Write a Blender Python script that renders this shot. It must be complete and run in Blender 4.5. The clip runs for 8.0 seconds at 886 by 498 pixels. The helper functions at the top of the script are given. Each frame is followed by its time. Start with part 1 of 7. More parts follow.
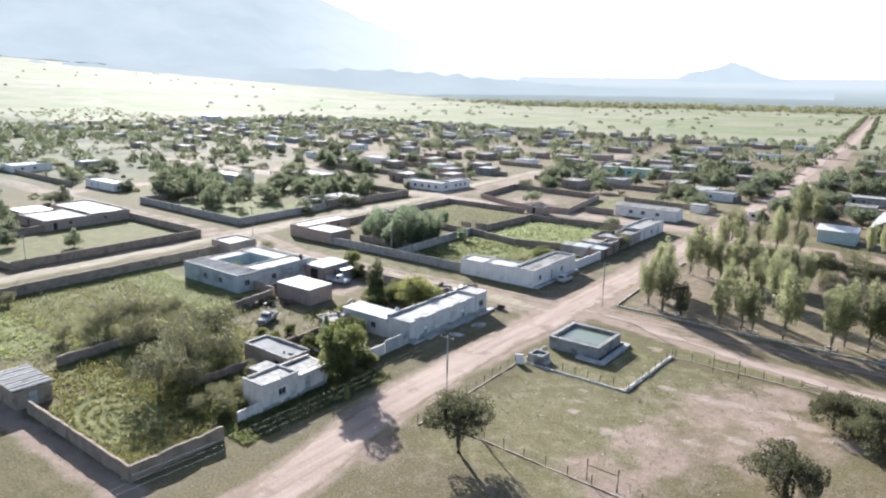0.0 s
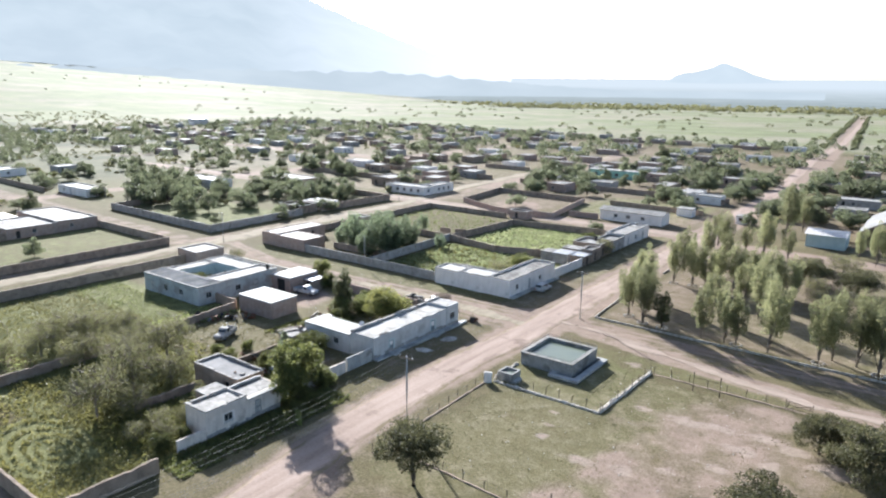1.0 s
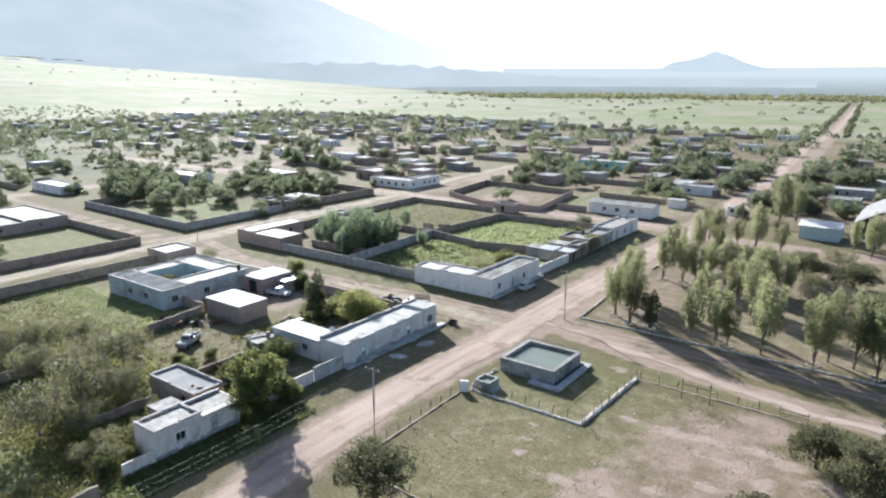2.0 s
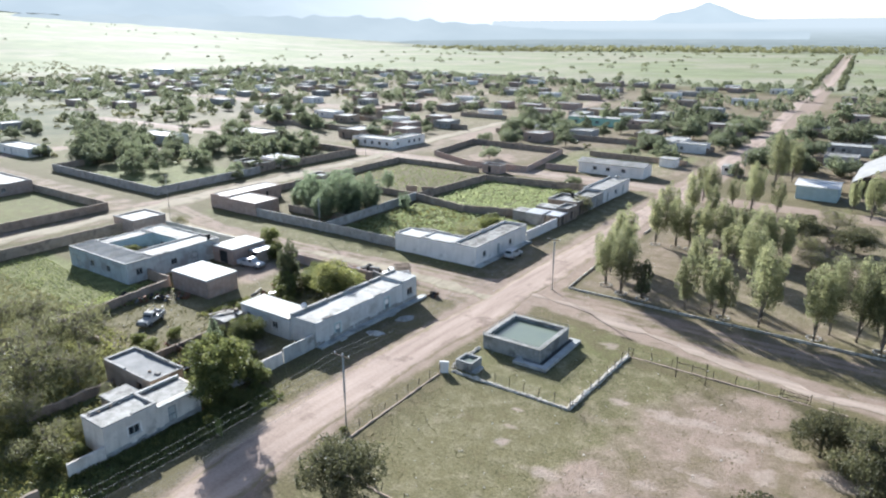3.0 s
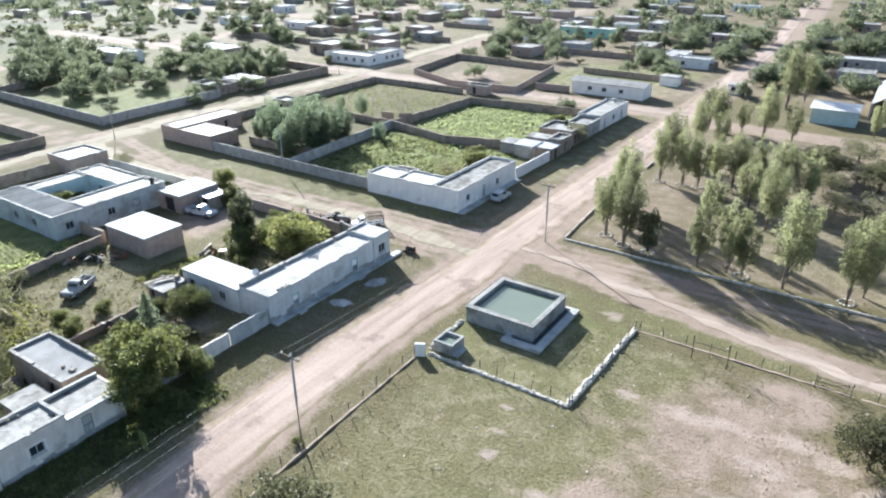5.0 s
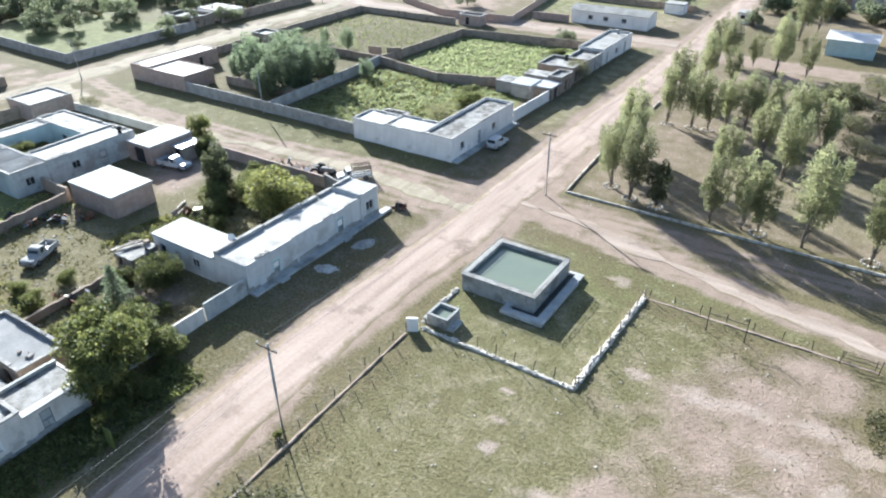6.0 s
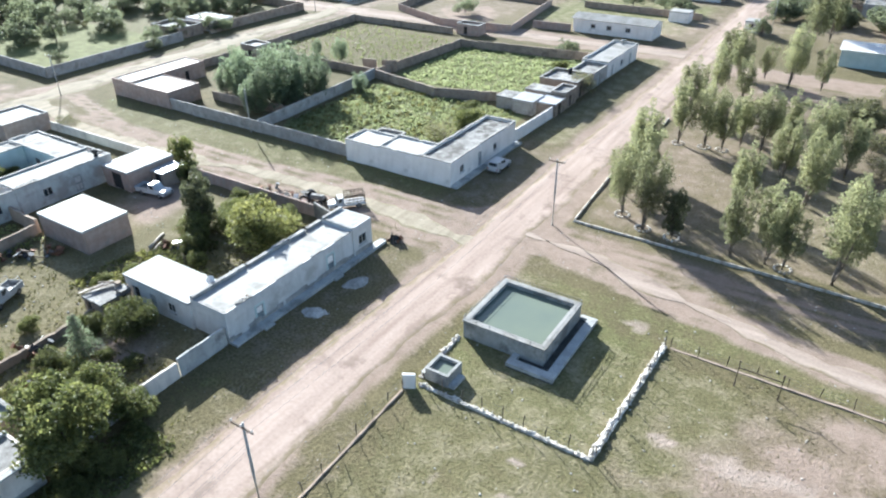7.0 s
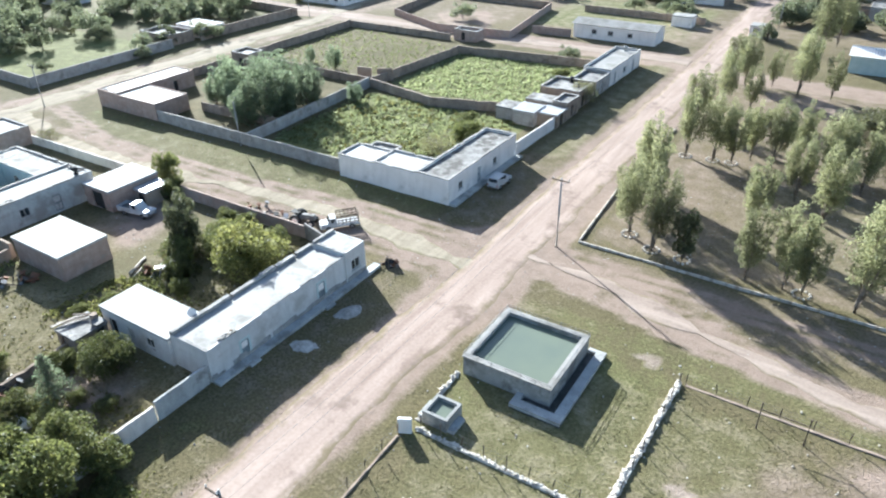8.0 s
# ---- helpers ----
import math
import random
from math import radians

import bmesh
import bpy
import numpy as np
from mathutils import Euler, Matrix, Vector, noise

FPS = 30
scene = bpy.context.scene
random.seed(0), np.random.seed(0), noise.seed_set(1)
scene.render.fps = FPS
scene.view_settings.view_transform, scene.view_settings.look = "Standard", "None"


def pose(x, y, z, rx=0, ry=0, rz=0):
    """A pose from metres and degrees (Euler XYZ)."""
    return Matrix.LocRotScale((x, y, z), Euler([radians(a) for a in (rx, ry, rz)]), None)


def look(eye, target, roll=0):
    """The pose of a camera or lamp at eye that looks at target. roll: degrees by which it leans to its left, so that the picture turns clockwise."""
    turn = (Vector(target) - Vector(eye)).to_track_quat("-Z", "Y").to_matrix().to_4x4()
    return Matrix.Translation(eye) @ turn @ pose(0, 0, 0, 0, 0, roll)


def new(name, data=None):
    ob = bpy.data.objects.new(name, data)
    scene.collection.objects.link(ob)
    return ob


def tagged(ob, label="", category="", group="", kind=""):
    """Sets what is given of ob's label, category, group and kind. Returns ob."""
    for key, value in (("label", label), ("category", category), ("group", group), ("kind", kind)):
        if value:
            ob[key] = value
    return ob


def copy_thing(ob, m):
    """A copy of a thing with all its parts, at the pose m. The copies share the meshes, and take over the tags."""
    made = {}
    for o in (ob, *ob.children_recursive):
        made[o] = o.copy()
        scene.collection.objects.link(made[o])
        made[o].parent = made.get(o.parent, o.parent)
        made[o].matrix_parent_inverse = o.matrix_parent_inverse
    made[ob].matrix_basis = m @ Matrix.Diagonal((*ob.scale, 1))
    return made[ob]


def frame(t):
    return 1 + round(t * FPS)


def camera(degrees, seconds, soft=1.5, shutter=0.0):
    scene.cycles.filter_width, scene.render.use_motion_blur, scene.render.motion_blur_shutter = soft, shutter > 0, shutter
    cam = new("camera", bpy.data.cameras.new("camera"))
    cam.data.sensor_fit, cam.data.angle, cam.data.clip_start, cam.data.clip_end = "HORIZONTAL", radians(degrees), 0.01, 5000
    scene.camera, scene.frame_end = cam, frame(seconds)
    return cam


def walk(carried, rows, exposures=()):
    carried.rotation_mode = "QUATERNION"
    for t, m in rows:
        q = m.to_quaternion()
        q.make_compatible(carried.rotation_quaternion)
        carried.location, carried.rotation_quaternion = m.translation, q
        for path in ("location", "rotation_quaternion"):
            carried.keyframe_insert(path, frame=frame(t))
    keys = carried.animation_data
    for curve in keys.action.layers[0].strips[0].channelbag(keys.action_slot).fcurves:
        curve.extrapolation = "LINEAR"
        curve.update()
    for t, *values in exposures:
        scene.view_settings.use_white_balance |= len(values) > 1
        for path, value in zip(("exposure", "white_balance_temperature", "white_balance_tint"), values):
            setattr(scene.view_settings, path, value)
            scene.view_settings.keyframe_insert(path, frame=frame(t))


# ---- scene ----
cam = camera(66.0, 8.0, 2.2)
PATH = [
    (0, (2.046, 0.674, 38.627), (0.872, 2.226, 38.166), 0.9),
    (0.5, (2.047, 4.389, 38.644), (0.88, 5.946, 38.183), 0.8),
    (1, (1.744, 7.95, 38.658), (0.583, 9.514, 38.202), 0.7),
    (2.3, (-0.195, 16.359, 38.546), (-1.328, 17.925, 38.031), 0.0),
    (2.4, (-0.455, 17.021, 38.552), (-1.568, 18.573, 37.956), -0.1),
    (2.5, (-0.732, 17.683, 38.557), (-1.838, 19.236, 37.953), -0.1),
    (3, (-2.388, 20.955, 38.615), (-3.488, 22.513, 38.012), -0.1),
    (3.1, (-2.729, 21.613, 38.605), (-3.825, 23.171, 37.997), -0.1),
    (3.2, (-3.075, 22.272, 38.595), (-4.168, 23.831, 37.984), -0.1),
    (3.3, (-3.426, 22.930, 38.584), (-4.510, 24.484, 37.945), -0.2),
    (3.4, (-3.783, 23.589, 38.574), (-4.858, 25.136, 37.902), -0.2),
    (3.5, (-4.146, 24.247, 38.564), (-5.2, 25.77, 37.809), -0.2),
    (3.6, (-4.521, 24.899, 38.600), (-5.560, 26.407, 37.796), -0.2),
    (3.7, (-4.901, 25.551, 38.637), (-5.931, 27.049, 37.803), -0.2),
    (3.8, (-5.288, 26.204, 38.673), (-6.315, 27.703, 37.838), -0.2),
    (4, (-6.077, 27.517, 38.746), (-7.1, 29.018, 37.909), -0.2),
    (4.5, (-8.114, 30.882, 38.847), (-9.134, 32.384, 38.009), -0.3),
    (4.7, (-8.886, 32.171, 38.87), (-9.904, 33.674, 38.032), -0.3),
    (5.8, (-13.245, 38.835, 39.21), (-14.211, 40.289, 38.233), -0.7),
    (6, (-14.151, 40.142, 39.237), (-15.096, 41.574, 38.209), -0.6),
    (6.5, (-16.46, 43.439, 39.304), (-17.402, 44.875, 38.279), -0.6),
    (7, (-18.308, 46.157, 39.343), (-19.248, 47.596, 38.32), -0.7),
    (7.5, (-19.798, 48.497, 39.359), (-20.738, 49.938, 38.338), -0.8),
    (8, (-20.939, 50.357, 39.34), (-21.876, 51.8, 38.319), -0.9),
]
walk(cam, [(t, look(eye, target, roll)) for t, eye, target, roll in PATH], [(0, 1.62, 5890, 11), (2.3, 1.5, 5780, 8.5), (4.5, 1.8, 5680, 6.5), (8, 1.89, 5610, 4.5)])

# ---- light ----
SUN_AZ, SUN_EL = 122.5, 22.8          # shadows fall towards SUN_AZ, clockwise from +y
world = bpy.data.worlds.new("sky")
scene.world = world
world.use_nodes = True
wt = world.node_tree
sky = wt.nodes.new("ShaderNodeTexSky")
sky.sky_type, sky.sun_disc = "NISHITA", False
sky.sun_elevation, sky.sun_rotation = radians(SUN_EL), radians(SUN_AZ + 180)
sky.dust_density, sky.air_density, sky.ozone_density, sky.altitude = 5.0, 1.0, 0.0, 1800
wt.links.new(sky.outputs[0], wt.nodes["Background"].inputs[0])
wt.nodes["Background"].inputs[1].default_value = 0.075
sun = new("sun", bpy.data.lights.new("sun", "SUN"))
sun.data.energy, sun.data.angle, sun.data.color = 4.9, radians(0.6), (1.0, 0.95, 0.88)
_sd = Vector((-math.sin(radians(SUN_AZ)), -math.cos(radians(SUN_AZ)), math.tan(radians(SUN_EL))))
sun.matrix_world = look(_sd * 100, (0, 0, 0))



# ---- materials ----
def shade(name, c1, c2, scale=1.0, rough=0.85, bump=0.3, fine=14.0, metal=0.0, stain=None, stain_at=0.62, vary=0.0, spec=0.3, streak=None, along=None):
    """Two tones at two scales, an optional stain colour, bump, and a random shift from object to object."""
    m = bpy.data.materials.new(name)
    m.use_nodes = True
    nt, L = m.node_tree, m.node_tree.links.new
    b = nt.nodes["Principled BSDF"]
    b.inputs["Roughness"].default_value, b.inputs["Metallic"].default_value = rough, metal
    b.inputs["Specular IOR Level"].default_value = spec
    tc = nt.nodes.new("ShaderNodeTexCoord")
    n1, n2 = nt.nodes.new("ShaderNodeTexNoise"), nt.nodes.new("ShaderNodeTexNoise")
    n1.inputs["Scale"].default_value, n1.inputs["Detail"].default_value = scale, 6
    n2.inputs["Scale"].default_value, n2.inputs["Detail"].default_value = scale * fine, 4
    for n in (n1, n2):
        L(tc.outputs["Object"], n.inputs["Vector"])
    if along:
        mp1 = nt.nodes.new("ShaderNodeMapping")
        mp1.inputs["Scale"].default_value = [3 * v for v in along]
        L(tc.outputs["Object"], mp1.inputs["Vector"])
        L(mp1.outputs[0], n1.inputs["Vector"])
    add = nt.nodes.new("ShaderNodeMath")
    add.operation = "MULTIPLY_ADD"
    L(n2.outputs["Fac"], add.inputs[0])
    add.inputs[1].default_value = 0.45
    L(n1.outputs["Fac"], add.inputs[2])
    ramp = nt.nodes.new("ShaderNodeValToRGB")
    ramp.color_ramp.elements[0].position, ramp.color_ramp.elements[1].position = 0.52, 0.92
    ramp.color_ramp.elements[0].color, ramp.color_ramp.elements[1].color = (*c1, 1), (*c2, 1)
    L(add.outputs[0], ramp.inputs[0])
    out = ramp.outputs[0]
    if stain:
        n3 = nt.nodes.new("ShaderNodeTexNoise")
        n3.inputs["Scale"].default_value, n3.inputs["Detail"].default_value, n3.inputs["Roughness"].default_value = scale * 0.6, 8, 0.65
        L(tc.outputs["Object"], n3.inputs["Vector"])
        r3 = nt.nodes.new("ShaderNodeValToRGB")
        r3.color_ramp.elements[0].position, r3.color_ramp.elements[1].position = stain_at - 0.07, stain_at + 0.05
        L(n3.outputs["Fac"], r3.inputs[0])
        mx = nt.nodes.new("ShaderNodeMixRGB")
        L(r3.outputs[0], mx.inputs[0])
        L(out, mx.inputs[1])
        mx.inputs[2].default_value = (*stain, 1)
        out = mx.outputs[0]
    if streak:
        mp, n4, r4, m4 = nt.nodes.new("ShaderNodeMapping"), nt.nodes.new("ShaderNodeTexNoise"), nt.nodes.new("ShaderNodeValToRGB"), nt.nodes.new("ShaderNodeMixRGB")
        mp.inputs["Scale"].default_value = (1.1, 1.1, 0.22)
        n4.inputs["Scale"].default_value, n4.inputs["Detail"].default_value, n4.inputs["Roughness"].default_value = 1.3, 7, 0.65
        L(tc.outputs["Object"], mp.inputs["Vector"])
        L(mp.outputs[0], n4.inputs["Vector"])
        L(n4.outputs["Fac"], r4.inputs[0])
        r4.color_ramp.elements[0].position, r4.color_ramp.elements[1].position = 0.48, 0.72
        r4.color_ramp.elements[1].color = (0.5, 0.5, 0.5, 1)
        L(r4.outputs[0], m4.inputs[0])
        L(out, m4.inputs[1])
        m4.inputs[2].default_value = (*streak, 1)
        out = m4.outputs[0]
    if vary:
        oi = nt.nodes.new("ShaderNodeObjectInfo")
        hs = nt.nodes.new("ShaderNodeHueSaturation")
        mr = nt.nodes.new("ShaderNodeMapRange")
        mr.inputs["To Min"].default_value, mr.inputs["To Max"].default_value = 1 - vary, 1 + vary
        L(oi.outputs["Random"], mr.inputs["Value"])
        L(mr.outputs[0], hs.inputs["Value"])
        L(out, hs.inputs["Color"])
        out = hs.outputs[0]
    L(out, b.inputs["Base Color"])
    if bump:
        bp = nt.nodes.new("ShaderNodeBump")
        bp.inputs["Strength"].default_value, bp.inputs["Distance"].default_value = bump, 0.05
        L(add.outputs[0], bp.inputs["Height"])
        L(bp.outputs[0], b.inputs["Normal"])
    return m


def leaf_material(name, c1, c2, c3, through_light=0.35):
    """Leaves: three tones from leaf to leaf, some light passing through."""
    m = bpy.data.materials.new(name)
    m.use_nodes = True
    nt, L = m.node_tree, m.node_tree.links.new
    b, outn = nt.nodes["Principled BSDF"], nt.nodes["Material Output"]
    b.inputs["Roughness"].default_value, b.inputs["Specular IOR Level"].default_value = 0.55, 0.25
    geo, tc = nt.nodes.new("ShaderNodeNewGeometry"), nt.nodes.new("ShaderNodeTexCoord")
    n1 = nt.nodes.new("ShaderNodeTexNoise")
    n1.inputs["Scale"].default_value, n1.inputs["Detail"].default_value = 0.9, 3
    L(tc.outputs["Object"], n1.inputs["Vector"])
    a = nt.nodes.new("ShaderNodeMath")
    a.operation = "MULTIPLY_ADD"
    L(geo.outputs["Random Per Island"], a.inputs[0])
    a.inputs[1].default_value = 0.5
    sub = nt.nodes.new("ShaderNodeMath")
    sub.operation = "MULTIPLY_ADD"
    L(n1.outputs["Fac"], sub.inputs[0])
    sub.inputs[1].default_value, sub.inputs[2].default_value = 1.4, -0.45
    L(sub.outputs[0], a.inputs[2])
    ramp = nt.nodes.new("ShaderNodeValToRGB")
    ramp.color_ramp.elements[0].color, ramp.color_ramp.elements[1].color = (*c1, 1), (*c3, 1)
    e = ramp.color_ramp.elements.new(0.5)
    e.color = (*c2, 1)
    L(a.outputs[0], ramp.inputs[0])
    oi, hs, mr = nt.nodes.new("ShaderNodeObjectInfo"), nt.nodes.new("ShaderNodeHueSaturation"), nt.nodes.new("ShaderNodeMapRange")
    mr.inputs["To Min"].default_value, mr.inputs["To Max"].default_value = 0.75, 1.25
    L(oi.outputs["Random"], mr.inputs["Value"])
    L(mr.outputs[0], hs.inputs["Value"])
    L(ramp.outputs[0], hs.inputs["Color"])
    L(hs.outputs[0], b.inputs["Base Color"])
    tr = nt.nodes.new("ShaderNodeBsdfTranslucent")
    hs2 = nt.nodes.new("ShaderNodeHueSaturation")
    hs2.inputs["Value"].default_value, hs2.inputs["Saturation"].default_value = 1.7, 1.05
    L(hs.outputs[0], hs2.inputs["Color"])
    L(hs2.outputs[0], tr.inputs["Color"])
    mix = nt.nodes.new("ShaderNodeMixShader")
    mix.inputs[0].default_value = through_light
    L(b.outputs[0], mix.inputs[1])
    L(tr.outputs[0], mix.inputs[2])
    L(mix.outputs[0], outn.inputs["Surface"])
    return m


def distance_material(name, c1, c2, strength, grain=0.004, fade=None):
    """The far mountains and valley floor as glowing shapes, their haze painted into the emission colour.
    fade: (colour, near, far) for painted haze that thickens with distance, or (colour, degrees, degrees) for painted
    glare round the compass."""
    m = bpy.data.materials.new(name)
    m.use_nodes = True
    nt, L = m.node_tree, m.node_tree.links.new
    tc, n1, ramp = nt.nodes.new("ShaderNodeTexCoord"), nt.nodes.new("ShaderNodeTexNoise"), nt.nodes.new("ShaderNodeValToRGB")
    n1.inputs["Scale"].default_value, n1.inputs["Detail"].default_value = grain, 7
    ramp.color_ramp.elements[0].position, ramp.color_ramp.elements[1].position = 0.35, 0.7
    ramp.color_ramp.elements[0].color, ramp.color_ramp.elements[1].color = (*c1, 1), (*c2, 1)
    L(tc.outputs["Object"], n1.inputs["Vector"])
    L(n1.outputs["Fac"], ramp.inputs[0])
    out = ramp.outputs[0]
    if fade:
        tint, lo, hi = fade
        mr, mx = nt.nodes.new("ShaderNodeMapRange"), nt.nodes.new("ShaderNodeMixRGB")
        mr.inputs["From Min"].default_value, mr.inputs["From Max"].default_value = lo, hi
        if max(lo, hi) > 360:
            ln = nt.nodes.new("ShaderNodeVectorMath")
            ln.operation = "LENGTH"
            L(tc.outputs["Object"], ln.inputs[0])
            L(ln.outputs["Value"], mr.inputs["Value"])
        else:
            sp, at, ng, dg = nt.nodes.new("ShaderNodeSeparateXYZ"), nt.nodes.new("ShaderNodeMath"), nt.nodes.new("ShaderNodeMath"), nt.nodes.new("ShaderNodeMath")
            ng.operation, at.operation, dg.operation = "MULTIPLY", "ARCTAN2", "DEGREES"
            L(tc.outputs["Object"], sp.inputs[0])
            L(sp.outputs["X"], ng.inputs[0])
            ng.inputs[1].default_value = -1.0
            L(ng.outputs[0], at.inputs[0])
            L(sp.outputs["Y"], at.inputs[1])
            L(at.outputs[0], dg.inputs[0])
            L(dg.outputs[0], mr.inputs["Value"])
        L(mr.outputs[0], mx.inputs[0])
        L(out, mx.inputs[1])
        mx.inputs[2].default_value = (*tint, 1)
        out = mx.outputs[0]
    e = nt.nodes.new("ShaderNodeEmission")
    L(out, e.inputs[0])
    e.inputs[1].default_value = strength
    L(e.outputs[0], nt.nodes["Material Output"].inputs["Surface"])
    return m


def road_material(name, c1, c2, verge1, verge2, along):
    """Packed earth with long streaks; towards the ribbon's edges it breaks up into dry verge."""
    m = shade(name, c1, c2, 0.3, 0.95, 0.6, 12, stain=tuple(0.78 * v for v in c1), stain_at=0.62, spec=0.1, along=along)
    nt, L = m.node_tree, m.node_tree.links.new
    b = nt.nodes["Principled BSDF"]
    base = b.inputs["Base Color"].links[0].from_socket
    tc, at = nt.nodes.new("ShaderNodeTexCoord"), nt.nodes.new("ShaderNodeAttribute")
    at.attribute_name = "edge"
    n1, n2, n3 = (nt.nodes.new("ShaderNodeTexNoise") for _ in range(3))
    for n, sc, det in ((n1, 0.35, 7), (n2, 2.4, 6), (n3, 1.0, 5)):
        n.inputs["Scale"].default_value, n.inputs["Detail"].default_value, n.inputs["Roughness"].default_value = sc, det, 0.65
        L(tc.outputs["Object"], n.inputs["Vector"])
    mp = nt.nodes.new("ShaderNodeMapping")
    mp.inputs["Scale"].default_value = [2.2 * v for v in along]
    L(tc.outputs["Object"], mp.inputs["Vector"])
    L(mp.outputs[0], n3.inputs["Vector"])
    s1, s2, s3 = (nt.nodes.new("ShaderNodeMath") for _ in range(3))
    for q, src, k in ((s1, n1, 1.1), (s2, n2, 0.55), (s3, n3, 0.5)):
        q.operation = "MULTIPLY_ADD"
        L(src.outputs["Fac"], q.inputs[0])
        q.inputs[1].default_value = k
    L(at.outputs["Fac"], s1.inputs[2])
    L(s1.outputs[0], s2.inputs[2])
    L(s2.outputs[0], s3.inputs[2])
    r = nt.nodes.new("ShaderNodeValToRGB")
    r.color_ramp.elements[0].position, r.color_ramp.elements[1].position = 0.0, 1.0
    mr = nt.nodes.new("ShaderNodeMapRange")
    mr.inputs["From Min"].default_value, mr.inputs["From Max"].default_value = 1.62, 2.0
    L(s3.outputs[0], mr.inputs["Value"])
    L(mr.outputs[0], r.inputs[0])
    v = nt.nodes.new("ShaderNodeMixRGB")
    L(n2.outputs["Fac"], v.inputs[0])
    v.inputs[1].default_value, v.inputs[2].default_value = (*verge1, 1), (*verge2, 1)
    mx = nt.nodes.new("ShaderNodeMixRGB")
    L(r.outputs[0], mx.inputs[0])
    L(base, mx.inputs[1])
    L(v.outputs[0], mx.inputs[2])
    L(mx.outputs[0], b.inputs["Base Color"])
    return m


def ground_material():
    """Earth, dry grass and green growth, laid out by the sheet's own masks and broken up by noise."""
    m = bpy.data.materials.new("ground")
    m.use_nodes = True
    nt, L = m.node_tree, m.node_tree.links.new
    b = nt.nodes["Principled BSDF"]
    b.inputs["Roughness"].default_value, b.inputs["Specular IOR Level"].default_value = 0.95, 0.1
    tc = nt.nodes.new("ShaderNodeTexCoord")

    def noise_of(scale, detail=6, rough=0.6):
        n = nt.nodes.new("ShaderNodeTexNoise")
        n.inputs["Scale"].default_value, n.inputs["Detail"].default_value, n.inputs["Roughness"].default_value = scale, detail, rough
        L(tc.outputs["Object"], n.inputs["Vector"])
        return n.outputs["Fac"]

    def ramp_of(src, p0, p1, c0, c1):
        r = nt.nodes.new("ShaderNodeValToRGB")
        r.color_ramp.elements[0].position, r.color_ramp.elements[1].position = p0, p1
        r.color_ramp.elements[0].color, r.color_ramp.elements[1].color = (*c0, 1), (*c1, 1)
        L(src, r.inputs[0])
        return r.outputs[0]

    def math_of(op, a, bb, c=None):
        n = nt.nodes.new("ShaderNodeMath")
        n.operation = op
        for k, v in enumerate((a, bb, c)):
            if v is None:
                continue
            if isinstance(v, (int, float)):
                n.inputs[k].default_value = v
            else:
                L(v, n.inputs[k])
        return n.outputs[0]

    def mask(name, spread):
        at = nt.nodes.new("ShaderNodeAttribute")
        at.attribute_name = name
        v = math_of("MULTIPLY_ADD", math_of("ADD", broken, -0.5), spread, at.outputs["Fac"])
        return ramp_of(v, 0.3, 0.7, (0, 0, 0), (1, 1, 1))

    def mix(f, a, bb):
        n = nt.nodes.new("ShaderNodeMixRGB")
        L(f, n.inputs[0])
        L(a, n.inputs[1])
        L(bb, n.inputs[2])
        return n.outputs[0]

    coarse, mid, fine = noise_of(0.05), noise_of(0.45, 8, 0.65), noise_of(3.5, 5, 0.7)
    broken = math_of("MULTIPLY_ADD", fine, 0.35, math_of("MULTIPLY", mid, 0.75))
    tuft = ramp_of(fine, 0.35, 0.68, (0.6, 0.6, 0.6), (1.4, 1.4, 1.4))
    dry = mix(ramp_of(mid, 0.42, 0.62, (0, 0, 0), (1, 1, 1)), ramp_of(coarse, 0.3, 0.7, (0.112, 0.096, 0.048), (0.168, 0.138, 0.077)), ramp_of(fine, 0.3, 0.7, (0.083, 0.074, 0.034), (0.131, 0.112, 0.056)))
    lush = ramp_of(mid, 0.35, 0.65, (0.105, 0.112, 0.042), (0.195, 0.195, 0.082))
    earth = ramp_of(math_of("MULTIPLY_ADD", fine, 0.4, math_of("MULTIPLY", mid, 0.6)), 0.35, 0.65, (0.205, 0.152, 0.115), (0.305, 0.235, 0.185))
    plain = mix(ramp_of(noise_of(0.006, 7, 0.6), 0.45, 0.56, (0, 0, 0), (1, 1, 1)), ramp_of(noise_of(0.02), 0.35, 0.65, (0.16, 0.178, 0.09), (0.22, 0.232, 0.125)), ramp_of(noise_of(0.015), 0.4, 0.6, (0.21, 0.205, 0.13), (0.265, 0.245, 0.175)))
    scrub = ramp_of(noise_of(0.02, 8, 0.7), 0.42, 0.6, (0.07, 0.085, 0.05), (0.17, 0.17, 0.10))
    col = mix(mask("plain", 0.3), dry, plain)
    col = mix(mask("lush", 0.9), col, lush)
    col = mix(mask("scrub", 0.5), col, scrub)
    mul = nt.nodes.new("ShaderNodeMixRGB")
    mul.blend_type, mul.inputs[0].default_value = "MULTIPLY", 0.7
    L(col, mul.inputs[1])
    L(tuft, mul.inputs[2])
    col = mix(mask("earth", 1.1), mul.outputs[0], earth)
    col = mix(mask("silt", 0.7), col, ramp_of(fine, 0.3, 0.7, (0.285, 0.222, 0.178), (0.36, 0.292, 0.24)))
    L(col, b.inputs["Base Color"])
    bp = nt.nodes.new("ShaderNodeBump")
    bp.inputs["Strength"].default_value, bp.inputs["Distance"].default_value = 0.9, 0.12
    L(math_of("ADD", fine, mid), bp.inputs["Height"])
    L(bp.outputs[0], b.inputs["Normal"])
    return m


